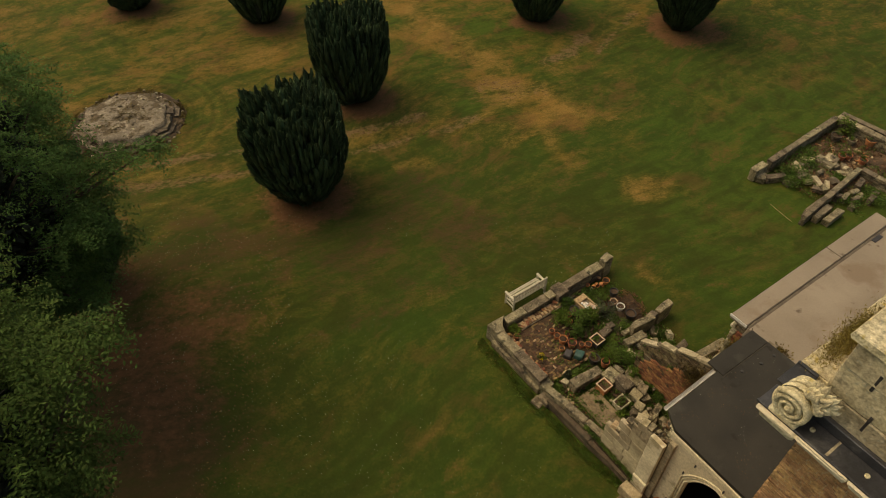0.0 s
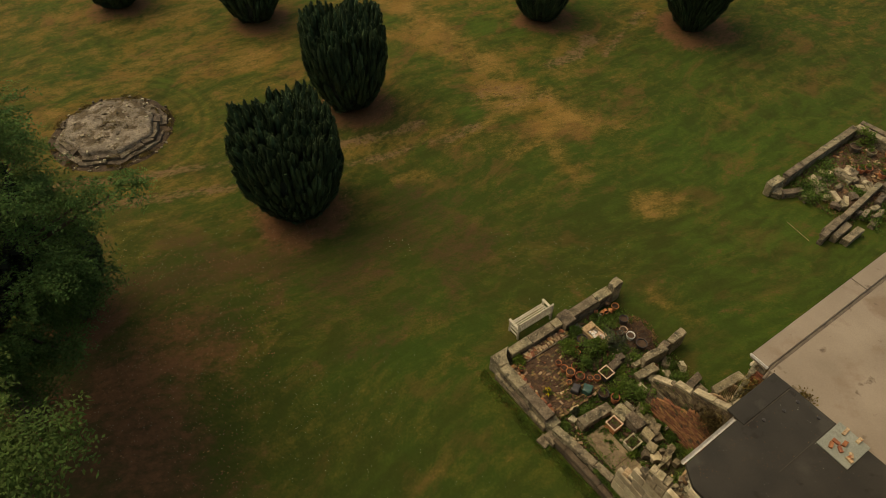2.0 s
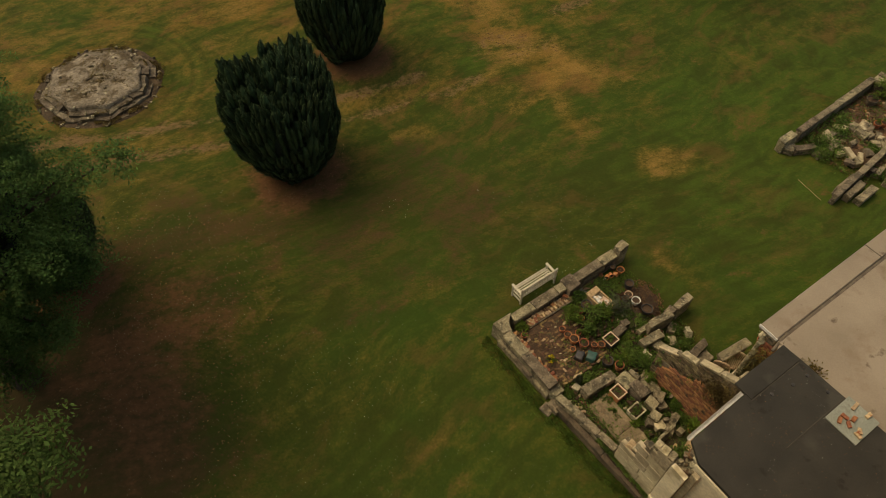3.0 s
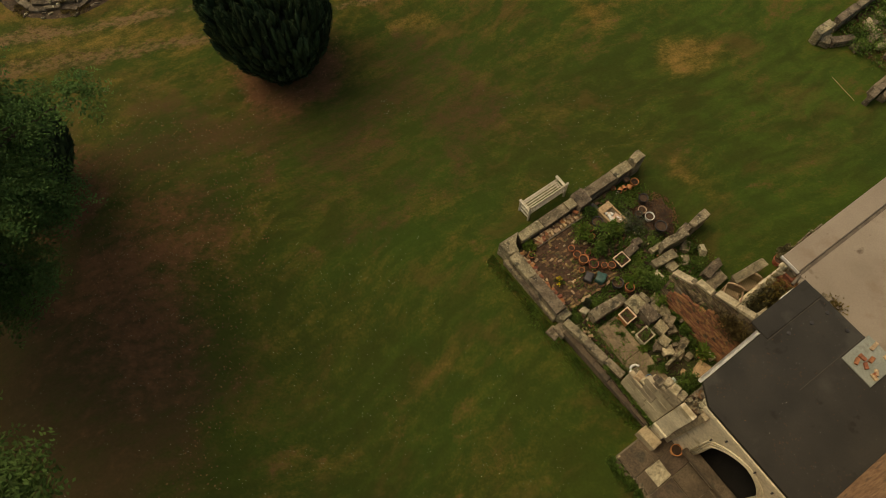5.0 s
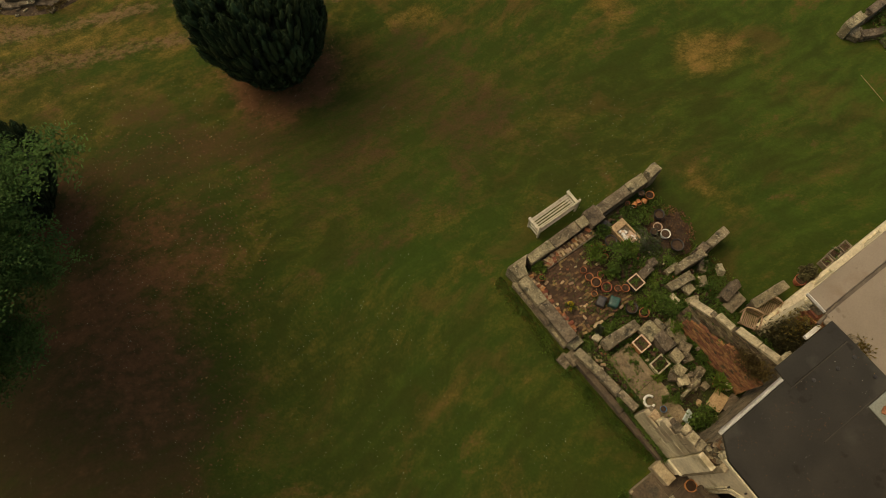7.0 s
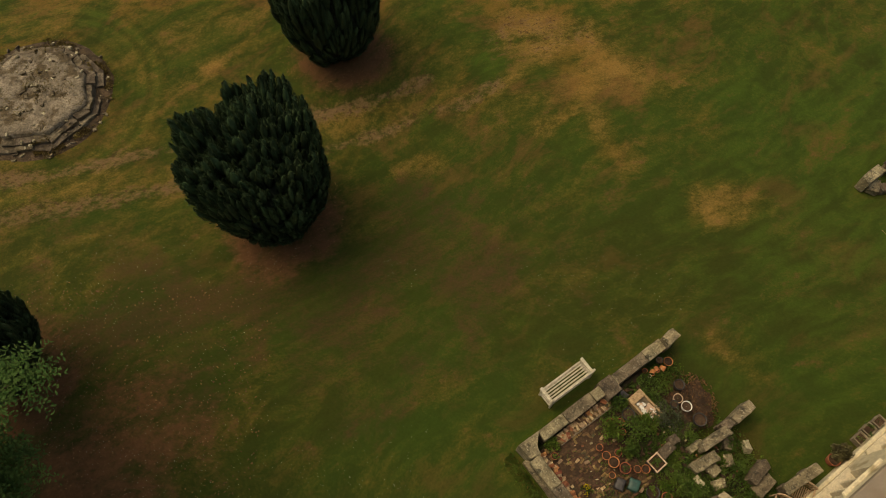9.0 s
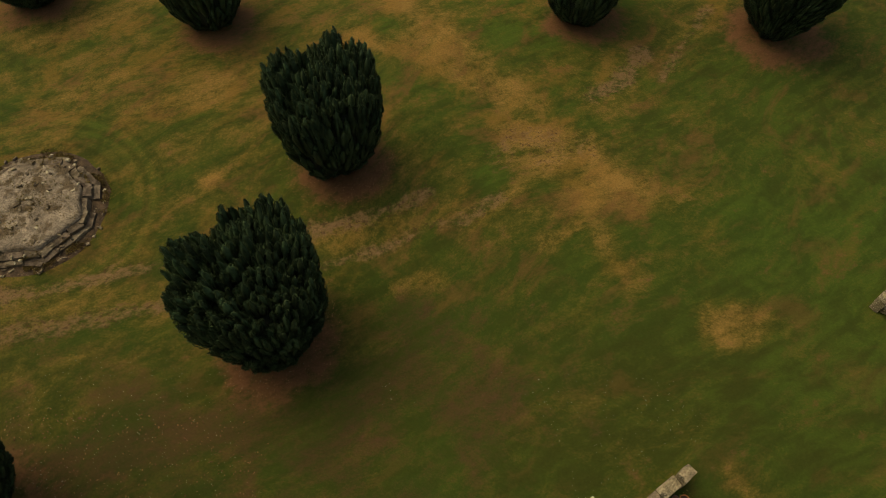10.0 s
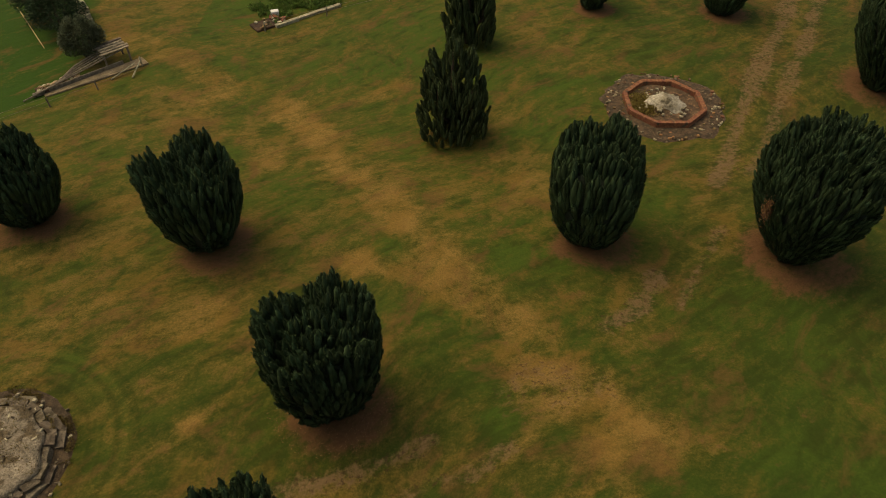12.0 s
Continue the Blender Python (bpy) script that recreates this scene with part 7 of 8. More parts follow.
# ---- the far walled garden ----
def build_far_garden():
    g = "ruined limestone garden wall with flat slab coping"
    wall_run("wall_ruin_north", g, (28.35, 12.68), (33.95, 12.88), 0.24, 0.70, 61, coping=1.5)
    wall_run("wall_ruin_east", g, (34.0, 12.9), (34.25, 8.2), 0.30, 0.74, 62, coping=1.4)
    wall_run("wall_ruin_cross", "broken limestone wall crossing the ruined garden", (26.62, 9.55), (31.5, 10.0), 0.20, 0.58, 63, coping=1.6)
    wall_run("wall_ruin_return", "short broken limestone wall with flat top", (31.6, 9.95), (31.75, 8.3), 0.26, 0.52, 64, coping=0.9)
    wall_run("wall_ruin_outer", "low outer wall of the ruined garden", (34.6, 13.0), (34.9, 10.5), 0.26, 0.6, 65, coping=1.4)
    floor = thing("ruin_floor", AXES, "brown earth and brick rubble floor of the ruined garden", "ground", kind="structure")
    us, vs = np.arange(29.6, 34.2, 0.2), np.arange(9.2, 12.8, 0.2)
    gu, gv = np.meshgrid(us, vs, indexing="ij")
    z = 0.06 + 0.14 * fractal(gu, gv, 0.9, 71)
    z[0, :], z[-1, :], z[:, 0], z[:, -1] = -0.05, -0.05, -0.05, -0.05
    idx = np.arange(gu.size).reshape(gu.shape)
    faces = np.stack([idx[:-1, :-1], idx[1:, :-1], idx[1:, 1:], idx[:-1, 1:]], -1).reshape(-1, 4)
    attach("earth", data_mesh(np.stack([gu, gv, z], -1).reshape(-1, 3), faces, RUBBLE_EARTH, True), floor)
    r = random.Random(66)
    for u, v, sx, sy, sz, turn in [(27.72, 12.72, 0.95, 0.34, 0.62, 2), (27.65, 12.45, 0.5, 0.4, 0.3, 30), (28.15, 12.05, 0.95, 0.3, 0.32, -25), (28.55, 11.5, 0.6, 0.34, 0.22, -10), (27.75, 9.75, 1.2, 0.3, 0.42, 2), (27.80, 9.35, 1.2, 0.28, 0.36, 4), (28.0, 8.95, 1.15, 0.32, 0.34, 3)]:
        stone(u, v, 0.0, sx, sy, sz, turn, label="tumbled limestone block at the ruin's edge", group="tumbled ruin blocks")
    for k in range(34):
        a, b = r.uniform(29.0, 31.6), r.uniform(10.2, 12.0)
        stone(a, b, 0.08, r.uniform(0.22, 0.65), r.uniform(0.16, 0.34), r.uniform(0.12, 0.30), r.uniform(0, 180), (r.uniform(-10, 10), r.uniform(-10, 10)), seed=k + 500, mat=STONE_WALL if k % 4 == 0 else STONE, label="tumbled limestone block in the ruined garden", group="tumbled ruin blocks")
    for k in range(9):
        stone(r.uniform(29.0, 31.0), r.uniform(8.6, 9.6), 0.0, r.uniform(0.3, 0.8), r.uniform(0.2, 0.3), r.uniform(0.2, 0.4), r.uniform(-30, 40), seed=k + 560, label="tumbled limestone block in the ruined garden", group="tumbled ruin blocks")
    for k in range(90):
        stone(r.uniform(30.6, 33.9), r.uniform(10.2, 12.5), 0.12, r.uniform(0.10, 0.22), r.uniform(0.08, 0.12), 0.07, r.uniform(0, 180), seed=k + 600, mat=(BRICK_RED, BRICK_PALE, BRICK_BROWN)[k % 3], label="loose brick on the ruin floor", name="loose_brick", group="ruin floor bricks")
    for k, (u, v, rad) in enumerate([(32.94, 12.15, 0.26), (33.32, 11.52, 0.22), (34.0, 10.95, 0.26), (31.9, 11.11, 0.18), (32.2, 10.95, 0.18), (32.4, 10.35, 0.20)]):
        pot(u, v, 0.15, rad, 1.3 * rad, TERRACOTTA if k not in (0, 1) else STONE, "terracotta pot in the ruined garden" if k > 1 else "grey stone pot in the ruined garden", 90, 80 + k)
    for k, (u, v, w, h) in enumerate([(33.7, 12.2, 0.55, 0.9), (29.2, 11.8, 1.0, 0.45), (30.1, 11.9, 0.9, 0.45), (28.7, 11.4, 0.8, 0.35), (30.6, 12.2, 0.7, 0.5), (30.4, 10.3, 0.4, 0.3), (29.6, 9.0, 0.8, 0.25), (30.6, 8.6, 0.7, 0.25)]):
        leaf_bush(u, v, 0.08, w, h, 700, 0.10, LEAF_BUSH if k else LEAF_LIGHT, 300 + k, "green weeds spreading in the ruined garden", group="ruin weeds")
    rng = np.random.default_rng(676)
    for name, mat, n, leaf, lab in (("ruin_leaves", FALLEN, 5200, 0.08, "brown dead leaves over the ruin floor"), ("ruin_weeds", LEAF_BUSH, 5200, 0.09, "green weeds between the tumbled blocks")):
        a, b = rng.uniform(28.4, 34.1, n), rng.uniform(8.6, 12.7, n)
        sel = fractal(a, b, 0.9, 677 + len(name)) > (0.46 if name == "ruin_leaves" else 0.56)
        a, b = a[sel], b[sel]
        pts = np.stack([a, b, np.where(a > 29.7, 0.17, 0.06) + 0.08 * rng.random(len(a))], -1)
        ob = new(name, leaf_mesh(pts, rng.normal(0, 0.7, (len(a), 3)) + np.array([0, 0, 0.3]), leaf, leaf * 0.5, mat, rng))
        ob.matrix_basis = AXES
        tagged(ob, lab, "leaves" if name == "ruin_leaves" else "weeds", kind="stuff")
    thing("long_stick", place(26.55, 10.5, 0.04, 82), "thin dry brown stick lying on the lawn", "stick", mesh=to_mesh(box(-0.62, 0.62, -0.008, 0.008, 0, 0.014, 0.003), SANDSTONE))


# ---- octagonal stone platform ----
def octagon(radius, wob, r):
    return [(radius * math.cos(math.pi / 8 + k * math.pi / 4) * (1 + r.uniform(-wob, wob)), radius * math.sin(math.pi / 8 + k * math.pi / 4) * (1 + r.uniform(-wob, wob))) for k in range(8)]


def build_platform():
    r = random.Random(14)
    root = thing("stone_platform", pose(-17.05, 29.45, 0.0, 0, 0, 8), "ruined octagonal stepped stone platform with gravelly top", "platform")
    STEP = material("crumbling_step_stone", (0.085, 0.066, 0.045), (0.20, 0.165, 0.12), 2.2, 28, 0.95, 0.9, (0.06, 0.045, 0.028), 2.5, 0.54, 0.25, contrast=2.2)
    EARTH = material("red_brown_earth", (0.036, 0.024, 0.013), (0.080, 0.052, 0.030), 3.5, 24, 0.96, 0.8, (0.15, 0.115, 0.08), 6, 0.62, 0.0, bump_size=0.05, contrast=2.0)
    bm = bmesh.new()
    ring = octagon(2.12, 0.02, r)
    mid = bm.verts.new((0, 0, 0.44))
    rows = []
    for j in range(1, 9):
        q = j / 8
        row = []
        for k in range(8):
            for i in range(6):
                x = (ring[k][0] * (6 - i) + ring[(k + 1) % 8][0] * i) / 6
                y = (ring[k][1] * (6 - i) + ring[(k + 1) % 8][1] * i) / 6
                rag = 1 + (0.13 * (value_noise(x * 2 + 50, y * 2 + 50, 1.0, 8) - 0.55) if j > 6 else 0)
                drop = 0.10 * max(0, value_noise(x * q + 3, y * q + 3, 0.9, 9) - 0.45) * (j / 8) ** 3
                row.append(bm.verts.new((x * q * rag, y * q * rag, 0.43 - drop + 0.09 * (value_noise(x * q + 9, y * q + 9, 0.35, 5) - 0.5))))
        rows.append(row)
    for k in range(48):
        bm.faces.new((mid, rows[0][k], rows[0][(k + 1) % 48]))
    for a, b in zip(rows, rows[1:]):
        for k in range(48):
            bm.faces.new((a[k], b[k], b[(k + 1) % 48], a[(k + 1) % 48]))
    low = [bm.verts.new((v.co.x, v.co.y, -0.05)) for v in rows[-1]]
    for k in range(48):
        bm.faces.new((rows[-1][k], low[k], low[(k + 1) % 48], rows[-1][(k + 1) % 48]))
    part("top_surface", bm, GRAVEL, root, "grey gravelly concrete top", smooth=True)
    for level, (radius, top, wide) in enumerate(((2.25, 0.30, 0.30), (2.5, 0.15, 0.30))):
        ring = octagon(radius, 0.01, r)
        for k in range(8):
            a, b = Vector((*ring[k], 0)), Vector((*ring[(k + 1) % 8], 0))
            ln = (b - a).length
            turn = math.degrees(math.atan2(b.y - a.y, b.x - a.x))
            cut = 3
            for i in range(cut):
                if r.random() < 0.07:
                    continue
                c = a + (b - a) * ((i + 0.5) / cut)
                part("step_stone", rough_block(ln / cut * r.uniform(0.98, 1.08), wide * r.uniform(0.9, 1.1), top + 0.05, k * 10 + i + level * 90, 0.03, 0.02), STEP, root, m=pose(c.x * r.uniform(0.98, 1.01), c.y * r.uniform(0.98, 1.01), -0.05 + r.uniform(-0.03, 0.02), r.uniform(-5, 5), r.uniform(-5, 5), turn + r.uniform(-7, 7)))
    for k in range(6):
        a = 0.9 * k + r.uniform(-0.2, 0.2)
        part("socket_stone", rough_block(r.uniform(0.14, 0.28), r.uniform(0.10, 0.18), 0.07, k + 3, 0.03, 0.02), STONE_PALE if k == 1 else STEP, root, m=pose(-0.1 + 0.26 * math.cos(a), 0.1 + 0.26 * math.sin(a), 0.41, 0, 0, r.uniform(0, 180)))
    for k in range(170):
        a = r.uniform(0, 6.283)
        q, up = (r.uniform(2.4, 2.9), 0.0) if k < 70 else ((r.uniform(2.0, 2.5), 0.12 + 0.18 * r.random()) if k < 130 else (r.uniform(0.8, 2.1), 0.40))
        part("rubble_stone", rough_block(r.uniform(0.06, 0.20), r.uniform(0.05, 0.14), r.uniform(0.05, 0.1), k, 0.02, 0.015), (STEP, STONE, STONE, STONE_PALE)[k % 4], root, m=pose(q * math.cos(a), q * math.sin(a), up, r.uniform(-15, 15), r.uniform(-15, 15), r.uniform(0, 180)))
    bm = bmesh.new()
    add_lathe(bm, [(0.1, 0.05), (2.45, 0.05), (2.75, 0.035), (2.95, -0.03)], 40)
    for v in bm.verts:
        if v.co.length > 2.5:
            k = 1 + 0.06 * (value_noise(v.co.x * 2 + 40, v.co.y * 2 + 40, 1.0, 3) - 0.5)
            v.co.x *= k
            v.co.y *= k
    part("earth_skirt", bm, EARTH, root)
    rng = np.random.default_rng(141)
    n = 15000
    a, q = rng.uniform(0, 6.283, n), np.where(rng.random(n) < 0.86, rng.normal(2.58, 0.20, n), rng.uniform(0.2, 2.4, n))
    x, y = q * np.cos(a), q * np.sin(a)
    keep = fractal(x + 30, y + 30, 0.6, 142) > 0.52
    z = np.where(q > 2.35, 0.08, np.where(q > 2.1, 0.3, 0.45)) + 0.04 * rng.random(n)
    pts = np.stack([x, y, z], -1)[keep]
    moss = leaf_material("withered_moss", (0.075, 0.055, 0.018), (0.17, 0.125, 0.045))
    tagged(attach("dry_moss", leaf_mesh(pts, rng.normal(0, 0.6, (len(pts), 3)) + np.array([0, 0, 0.4]), 0.09, 0.03, moss, rng), root, label="withered brown moss and grass on the steps"), kind="stuff")


# ---- octagonal brick basin ----
def build_basin():
    r = random.Random(15)
    root = thing("brick_basin", pose(9.05, 52.0, 0.0, 0, 0, 3), "octagonal brick basin of a ruined fountain, filled with rubble", "basin")
    BRICK_RIM = material("weathered_rim_brick", (0.19, 0.068, 0.036), (0.29, 0.118, 0.062), 6, 45, 0.93, 0.5, (0.10, 0.07, 0.045), 3, 0.56, 0.16, contrast=1.8)
    SKIRT = material("dark_rubbly_earth", (0.042, 0.030, 0.016), (0.105, 0.064, 0.038), 3.5, 24, 0.96, 0.8, (0.17, 0.13, 0.085), 5, 0.60, 0.0, bump_size=0.05, contrast=2.0)
    outer, inner = octagon(2.28, 0.0, r), octagon(2.03, 0.0, r)
    shape = to_mesh(rough_block(0.115, 0.25, 0.10, 3, 0.012, 0.012), BRICK_RIM)
    bm = bmesh.new()
    add_lathe(bm, [(0.1, 0.06), (2.5, 0.06), (3.05, 0.05), (3.4, -0.04)], 64)
    for v in bm.verts:
        if math.hypot(v.co.x, v.co.y) > 2.55:
            k = 1 + 0.16 * (value_noise(v.co.x * 1.6 + 60, v.co.y * 1.6 + 60, 1.0, 6) - 0.5)
            v.co.x *= k
            v.co.y *= k
    part("earth_skirt", bm, SKIRT, root, "rubbly earth round the basin")
    for k in range(8):
        a, b = Vector((*outer[k], 0)), Vector((*outer[(k + 1) % 8], 0))
        c, d = Vector((*inner[k], 0)), Vector((*inner[(k + 1) % 8], 0))
        turn = math.degrees(math.atan2(b.y - a.y, b.x - a.x))
        bm = bmesh.new()
        lo = [bm.verts.new(p) for p in (a, b, d, c)]
        hi = [bm.verts.new(p + Vector((0, 0, 0.27))) for p in (a, b, d, c)]
        bm.faces.new(hi)
        for i in range(4):
            bm.faces.new((lo[i], lo[(i + 1) % 4], hi[(i + 1) % 4], hi[i]))
        part("rim_wall", bm, BRICK_RIM, root)
        for i in range(15):
            p = (a + c) / 2 + ((b + d) / 2 - (a + c) / 2) * ((i + 0.5) / 15)
            attach("brick", shape, root, pose(p.x, p.y, 0.25 + r.uniform(-0.01, 0.015), 0, 0, turn + r.uniform(-2, 2)))
    bm = bmesh.new()
    n = 26
    bmesh.ops.create_grid(bm, x_segments=n, y_segments=n, size=1.9)
    for v in bm.verts:
        q = math.hypot(v.co.x, v.co.y)
        v.co.z = 0.08 + 0.42 * max(0, 1 - q / 1.0) + 0.12 * (value_noise(v.co.x + 20, v.co.y + 20, 0.4, 9) - 0.3)
        if q > 1.95:
            v.co.x *= 1.95 / q
            v.co.y *= 1.95 / q
            v.co.z = 0.08
    part("rubble_floor", bm, RUBBLE_EARTH, root, "dark rubble in the basin", smooth=True)
    bm = bmesh.new()
    add_lathe(bm, [(0.02, 0.74), (0.25, 0.70), (0.5, 0.56), (0.8, 0.36), (1.05, 0.10)], 26)
    for v in bm.verts:
        k = 1 + 0.6 * (value_noise(v.co.x * 3 + 30, v.co.y * 3 + 30, 1.0, 4) - 0.5)
        v.co.x, v.co.y, v.co.z = v.co.x * k, v.co.y * k * 0.8, v.co.z + r.uniform(-0.05, 0.05)
    part("lime_mound", bm, material("whitish_rubble", (0.26, 0.22, 0.15), (0.58, 0.53, 0.43), 1.6, 18, 0.95, 0.9, (0.10, 0.085, 0.055), 1.8, 0.50, 0.0, bump_size=0.06, contrast=2.0), root, "whitish mound of broken lime", smooth=True)
    rng = np.random.default_rng(151)
    m = 2600
    pts = np.stack([rng.normal(-1.15, 0.38, m), rng.normal(-0.15, 0.5, m), 0.16 + 0.12 * rng.random(m)], -1)
    tagged(attach("dry_growth", leaf_mesh(pts, rng.normal(0, 0.6, (m, 3)) + np.array([0, 0, 0.5]), 0.16, 0.05, LEAF_DRY, rng), root, label="straw-coloured dead weeds in the basin"), kind="stuff")
    for k in range(130):
        a = r.uniform(0, 6.283)
        q = r.uniform(2.45, 3.35) if k < 95 else r.uniform(0.6, 1.6)
        part("rubble_stone", rough_block(r.uniform(0.08, 0.2), r.uniform(0.07, 0.15), r.uniform(0.05, 0.12), k, 0.02, 0.02), (STONE, BRICK_BROWN, BRICK_PATH, STONE_WALL)[k % 4] if k < 95 else STONE_PALE, root, m=pose(q * math.cos(a), q * math.sin(a), 0.02 if k < 95 else 0.2 + 0.25 * max(0, 1 - q), 0, 0, r.uniform(0, 180)))


# ---- the far corner: fence, timber steps, hedge, trench ----
def build_far_corner():
    r = random.Random(16)
    fence = thing("wire_fence", pose(0, 0, 0), "low post and wire fence across the lawn", "fence")
    line = [(-33, 40.5), (-26.1, 48.1), (-20.4, 53.6)]
    line2 = [(-14.5, 58.8), (-11.0, 61.0), (-7.2, 63.4), (-2.0, 66.5)]
    for pts in (line, line2):
        bm = bmesh.new()
        for h in (0.35, 0.62):
            add_tube(bm, [(x, y, h) for x, y in pts], 0.010, 5)
        part("wire", bm, TIMBER, fence)
        for (ax, ay), (bx, by) in zip(pts, pts[1:]):
            k = max(1, int(math.hypot(bx - ax, by - ay) / 2.4))
            for i in range(k):
                q = i / k
                part("post", rough_block(0.07, 0.07, 0.62, i, 0.008, 0.01), TIMBER, fence, m=pose(ax + (bx - ax) * q, ay + (by - ay) * q, -0.05, r.uniform(-4, 4), r.uniform(-4, 4)))
    deck = thing("timber_steps", pose(-24.6, 50.3, 0.0, 0, 0, 46), "weathered timber ramp of long rails and planks beside a pale path", "steps")
    bm = box(0.2, 6.0, -0.05, 0.85, -0.1, 0.10, 0.03, 0.02, r)
    for v in bm.verts:
        v.co.y = 0.80 - (0.80 - v.co.y) * (0.35 + 0.65 * max(0.0, v.co.x) / 6.0)
    part("path", bm, CONCRETE, deck, "pale worn path beside the ramp")
    for k in range(5):
        bm = bmesh.new()
        add_tube(bm, [(-0.9 + 0.4 * k, 0.80 + 0.05 * k, 0.10), (2.4, 0.88 + 0.20 * k, 0.52), (5.2, 0.96 + 0.30 * k, 0.90)], 0.045, 6)
        part("rail", bm, TIMBER, deck)
        part("plank", box(3.9 + r.uniform(-0.1, 0.1), 5.6 + r.uniform(-0.1, 0.1), 0.88 + 0.30 * k, 1.08 + 0.30 * k, 0.92, 0.97, 0.01, 0.012, r), TIMBER, deck)
    for x in (4.0, 5.4):
        for y in (0.98, 2.10):
            part("post", box(x - 0.05, x + 0.05, y - 0.05, y + 0.05, -0.05, 0.93, 0.008), TIMBER, deck)
    part("bearer", box(-0.3, 4.9, 0.86, 0.98, 0.0, 0.26, 0.02, 0.01, r), TIMBER, deck, "dark beam along the foot of the ramp")
    for x0, y0, x1, y1 in ((3.6, -0.22, 5.2, -0.10), (4.6, -0.85, 5.6, 0.0)):
        bm = bmesh.new()
        add_tube(bm, [(x0, y0, 0.05), ((x0 + x1) / 2, (y0 + y1) / 2, 0.22), (x1, y1, 0.40)], 0.045, 6)
        part("leaning_board", bm, STONE_PALE, deck, "bleached pale board")
    part("post", box(5.56, 5.64, -0.05, 0.03, -0.05, 0.62, 0.01), STONE_PALE, deck)
    for k in range(50):
        part("rubble_stone", rough_block(r.uniform(0.1, 0.35), r.uniform(0.1, 0.25), r.uniform(0.08, 0.22), k, 0.03, 0.02), (STONE_PALE, BRICK_BROWN, BRICK_PALE)[k % 3], deck, m=pose(r.uniform(-0.2, 2.4), r.uniform(0.95, 1.7), 0.0, 0, 0, r.uniform(0, 180)))
    line3 = thing("edging_boards", pose(-29.5, 58.6, 0.0, 0, 0, 129.5), "thin pale board edging along the far lawn", "edging")
    for k in range(3):
        part("board", box(-3.4 + 2.3 * k, -1.15 + 2.3 * k, -0.025, 0.025, -0.02, 0.06, 0.006, 0.005, r), SANDSTONE, line3)
    rng = np.random.default_rng(17)

    def far_bush(x, y, w, h, n, mat, label, name):
        root = thing(name, pose(x, y, 0), label, "bush")
        d = rng.normal(0, 1, (n, 3))
        d /= np.linalg.norm(d, axis=1, keepdims=True)
        d[:, 2] = np.abs(d[:, 2]) * rng.choice([1, -0.6], n, p=[0.75, 0.25])
        rad = rng.uniform(0.7, 1.02, (n, 1)) * (1 + 0.12 * np.sin(5 * np.arctan2(d[:, 1:2], d[:, :1])))
        attach("foliage", leaf_mesh(d * rad * np.array([w, w, 0.55 * h]) + np.array([0, 0, 0.52 * h]), d + rng.normal(0, 0.4, (n, 3)), 0.15, 0.07, mat, rng), root)
        bm = bmesh.new()
        for k in range(6):
            a = k * 1.05
            add_tube(bm, [(0, 0, -0.1), (0.3 * w * math.cos(a), 0.3 * w * math.sin(a), 0.4 * h), (0.6 * w * math.cos(a), 0.6 * w * math.sin(a), 0.75 * h)], [0.08, 0.05, 0.02], 6)
        part("stem", bm, BARK, root)
    far_bush(-24.1, 54.9, 1.2, 2.4, 7500, LEAF_GREY, "rounded grey-green bush beside the timber steps", "grey_bush")
    far_bush(-27.0, 57.9, 1.6, 2.6, 6500, YEW, "dark green clipped bush by the fence", "dark_bush")
    far_bush(-28.9, 59.9, 1.7, 2.7, 6500, YEW, "dark green clipped bush by the fence", "dark_bush")
    root = thing("ruin_pier", pose(-26.7, 60.2, 0, 0, 0, 132), "pale broken stone pier behind the bush", "stone")
    for k in range(4):
        part("stone", rough_block(2.6 - 0.3 * k, 0.4, 0.26, k, 0.03, 0.03), STONE_PALE, root, m=pose(r.uniform(-0.06, 0.06), 0, 0.29 * k - 0.02, 0, 0, r.uniform(-4, 4)))
    edge = thing("trench_edging", pose(-12.15, 60.95, 0.0, 0, 0, 41.5), "white plank edging along a shallow dug trench", "edging")
    for k in range(3):
        part("plank", box(-2.4 + 1.6 * k, -0.82 + 1.6 * k, -0.13 + r.uniform(-0.04, 0.04), 0.13, -0.02, 0.16, 0.012, 0.02, r), STONE_PALE, edge)
    part("earth_bank", rough_block(2.0, 1.1, 0.20, 8, 0.08, 0.08), SOIL, edge, m=pose(-2.6, 0.6, -0.05))
    for k in range(20):
        part("rubble_stone", rough_block(r.uniform(0.12, 0.3), r.uniform(0.1, 0.25), r.uniform(0.1, 0.2), k, 0.02, 0.02), (BRICK_RED, STONE_PALE, BRICK_BROWN)[k % 3], edge, m=pose(r.uniform(-3.3, -1.6), r.uniform(0.0, 1.2), 0.1, 0, 0, r.uniform(0, 180)))
    m = 5200
    a, b = rng.uniform(-2.6, 3.0, m), rng.uniform(0.1, 3.6, m)
    keep = fractal(a + 20, b + 20, 1.1, 19) > 0.47
    pts = np.stack([a, b, 0.04 + 0.22 * rng.random(m)], -1)[keep]
    tagged(attach("weed_growth", leaf_mesh(pts, rng.normal(0, 0.6, (len(pts), 3)) + np.array([0, 0, 0.7]), 0.26, 0.07, LEAF_BUSH, rng), edge, label="rank green weeds in the dug trench"), kind="stuff")
    thing("white_crate", pose(-14.3, 60.8, 0.1, 0, 0, 20), "white crate on the trench bank", "box", mesh=to_mesh(box(-0.25, 0.25, -0.2, 0.2, 0, 0.3, 0.02), PLASTIC_WHITE))


build_far_garden()
build_platform()
build_basin()
build_far_corner()


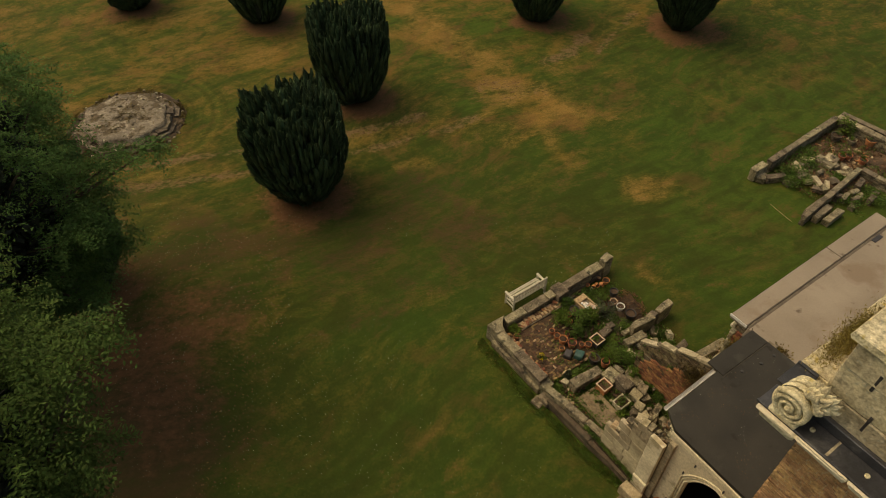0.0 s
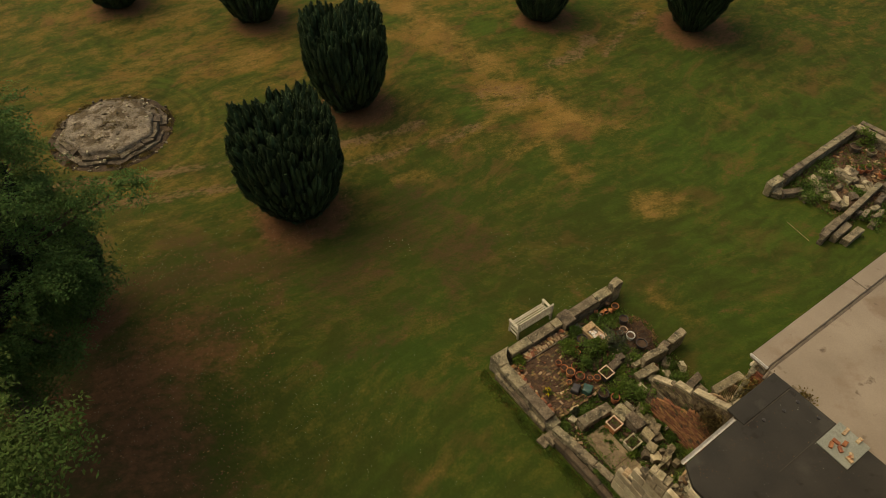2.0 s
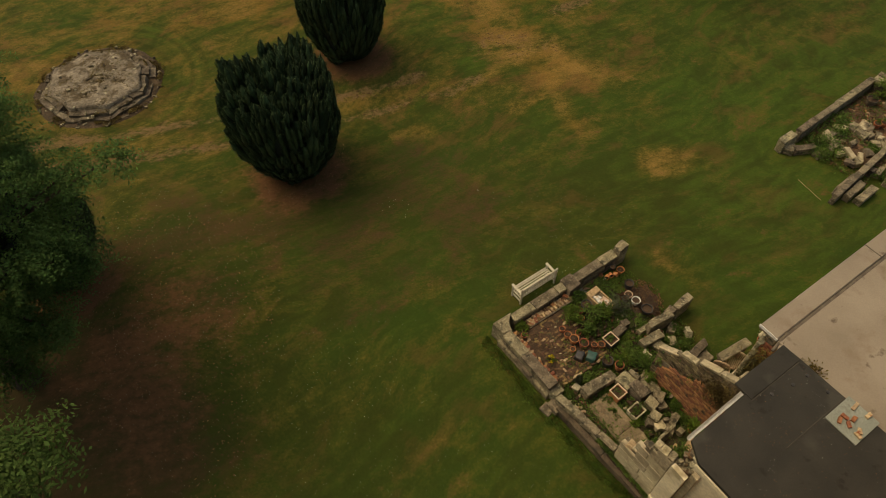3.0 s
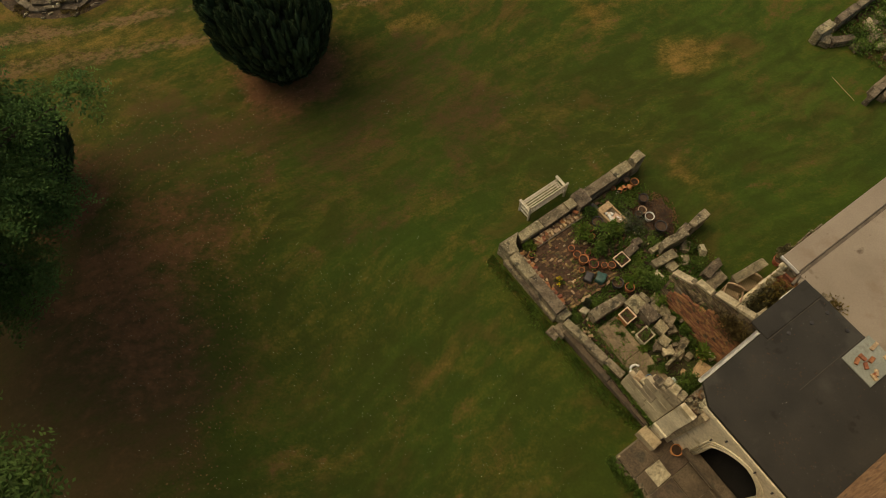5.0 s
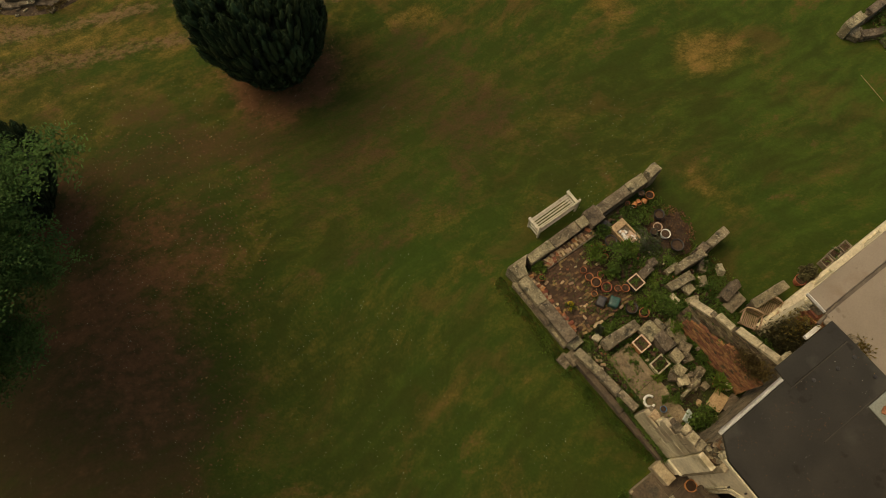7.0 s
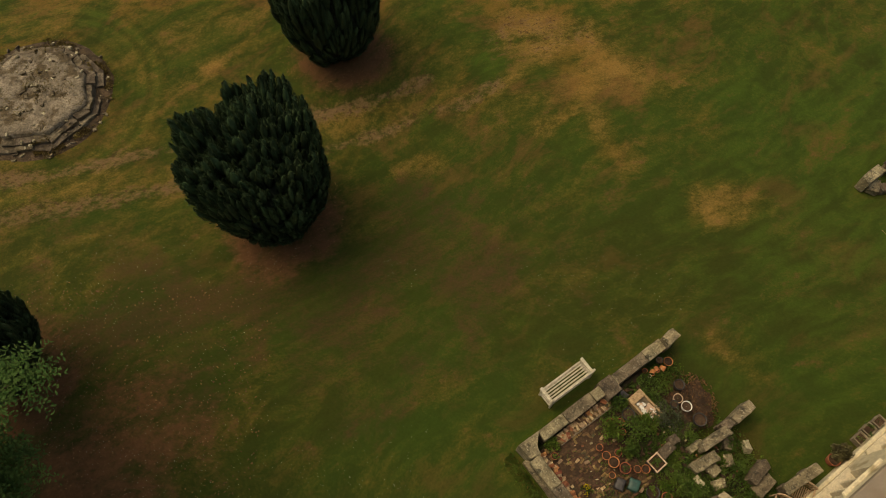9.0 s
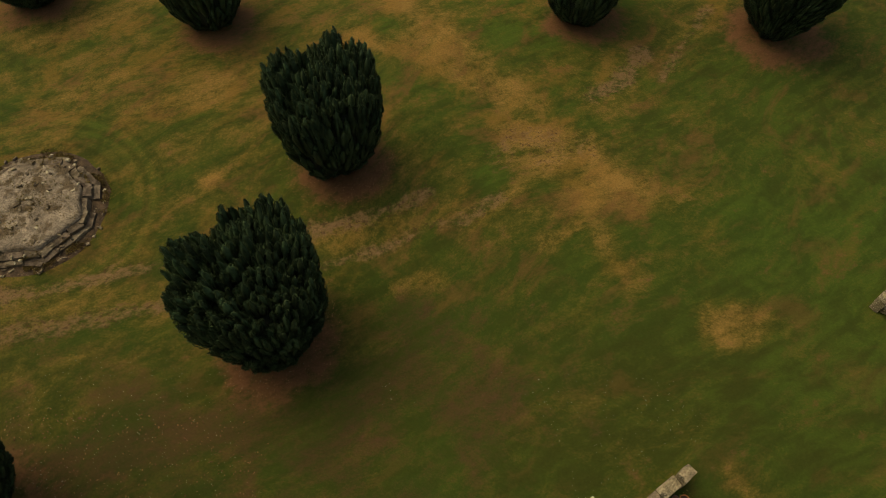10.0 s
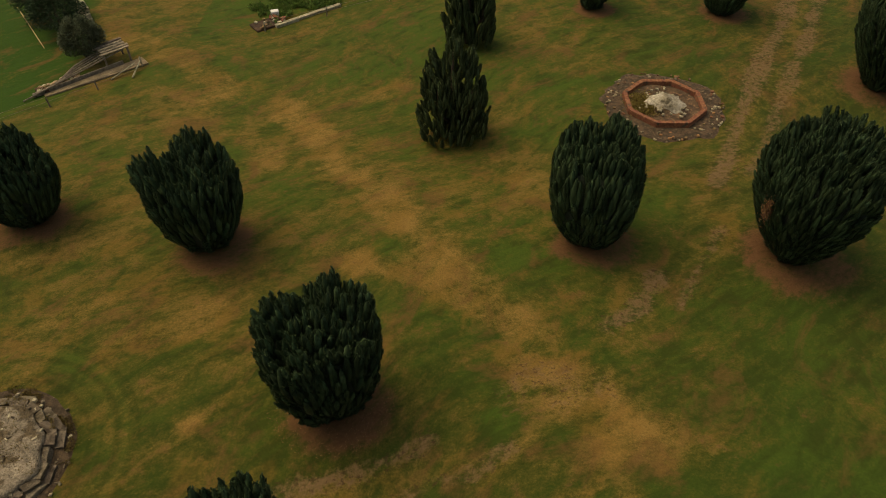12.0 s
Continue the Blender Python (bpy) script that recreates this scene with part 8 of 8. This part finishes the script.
# ---- small things scattered on the lawn ----
def scatter(name, label, category, n, area, size, mat, seed, lift, keep=None):
    rng = np.random.default_rng(seed)
    pts = np.stack([rng.uniform(area[0], area[1], n), rng.uniform(area[2], area[3], n)], -1)
    dens = fractal(pts[:, 0], pts[:, 1], 5.0, seed)
    sel = dens > 0.42
    if keep is not None:
        sel &= keep(pts[:, 0], pts[:, 1])
    pts = pts[sel]
    m = len(pts)
    cen = np.concatenate([pts, np.full((m, 1), lift) + 0.02 * rng.random((m, 1))], 1)
    flat = rng.normal(0, 1, (m, 3))
    flat[:, 2] *= 0.12
    me = leaf_mesh(cen, flat, size, size * 0.8, mat, rng, 0.1)
    tagged(new(name, me), label, category, kind="stuff")


ca, sa = math.cos(radians(38.5)), math.sin(radians(38.5))


def open_lawn(x, y):
    u, v = x * ca + y * sa, -x * sa + y * ca
    return ~((u > 10.3) & (v < 12.9))


scatter("daisies", "tiny white daisies in the mown grass", "flowers", 5200, (-15, 7, 4, 24), 0.018, DAISY, 5, 0.05, open_lawn)

def rank_grass(name, label, line, wide, n, leaf, mat, seed):
    """Uncut grass in an uneven fringe along a foot of wall, in the house's axes."""
    rng = np.random.default_rng(seed)
    line = np.array(line, float)
    span = np.linalg.norm(np.diff(line, axis=0), axis=1)
    q = rng.random(n) * span.sum()
    at = np.concatenate([[0], np.cumsum(span)])
    u, v = np.interp(q, at, line[:, 0]), np.interp(q, at, line[:, 1])
    off = np.abs(rng.normal(0, 0.5, n)) * wide
    dens = fractal(u * 1.0, v * 1.0, 0.7, seed)
    sel = off < wide * 2.4 * np.clip(dens - 0.28, 0, 1) * 2
    u, v, off = u[sel] - off[sel], v[sel] + rng.normal(0, 0.03, sel.sum()), off[sel]
    m = len(u)
    pts = np.stack([u, v, 0.03 + 0.10 * rng.random(m) * np.clip(1 - off / wide, 0.15, 1)], -1)
    ob = new(name, leaf_mesh(pts, rng.normal(0, 0.55, (m, 3)) + np.array([-0.25, 0, 0.8]), leaf, leaf * 0.26, mat, rng))
    ob.matrix_basis = AXES
    tagged(ob, label, "grass", kind="stuff")


WALL_FOOT = [(11.56, 12.7), (11.54, 11.5), (11.56, 9.8), (11.52, 8.8), (11.62, 7.3), (11.80, 5.6)]
rank_grass("rank_grass", "uncut green grass along the garden wall foot", WALL_FOOT, 0.34, 4200, 0.10, LEAF_BUSH, 81)
rank_grass("rank_grass", "bright green grass tufts along the garden wall foot", WALL_FOOT, 0.40, 3600, 0.09, LEAF_LIGHT, 84)
rank_grass("dry_grass", "straw-coloured grass blades along the wall foot", WALL_FOOT, 0.28, 1500, 0.10, LEAF_DRY, 82)
rank_grass("rank_grass", "uncut green grass along the terrace edge", [(10.50, 5.4), (10.50, 0.8)], 0.40, 5200, 0.10, LEAF_BUSH, 83)
scatter("fallen_leaves", "brown fallen leaves under the trees", "leaves", 3800, (-18, -6.5, 3, 22), 0.07, FALLEN, 6, 0.05)
for x, y, w, h, kind, turn in YEWS[:2]:
    scatter("fallen_needles", "reddish fallen yew needles and twigs", "leaves", 2200, (x - 2.4, x + 2.6, y - 2.6, y + 2.2), 0.045, NEEDLES, int(50 + x), 0.05, lambda a, b, x=x, y=y: np.hypot(a - x, b - y) < 2.3)
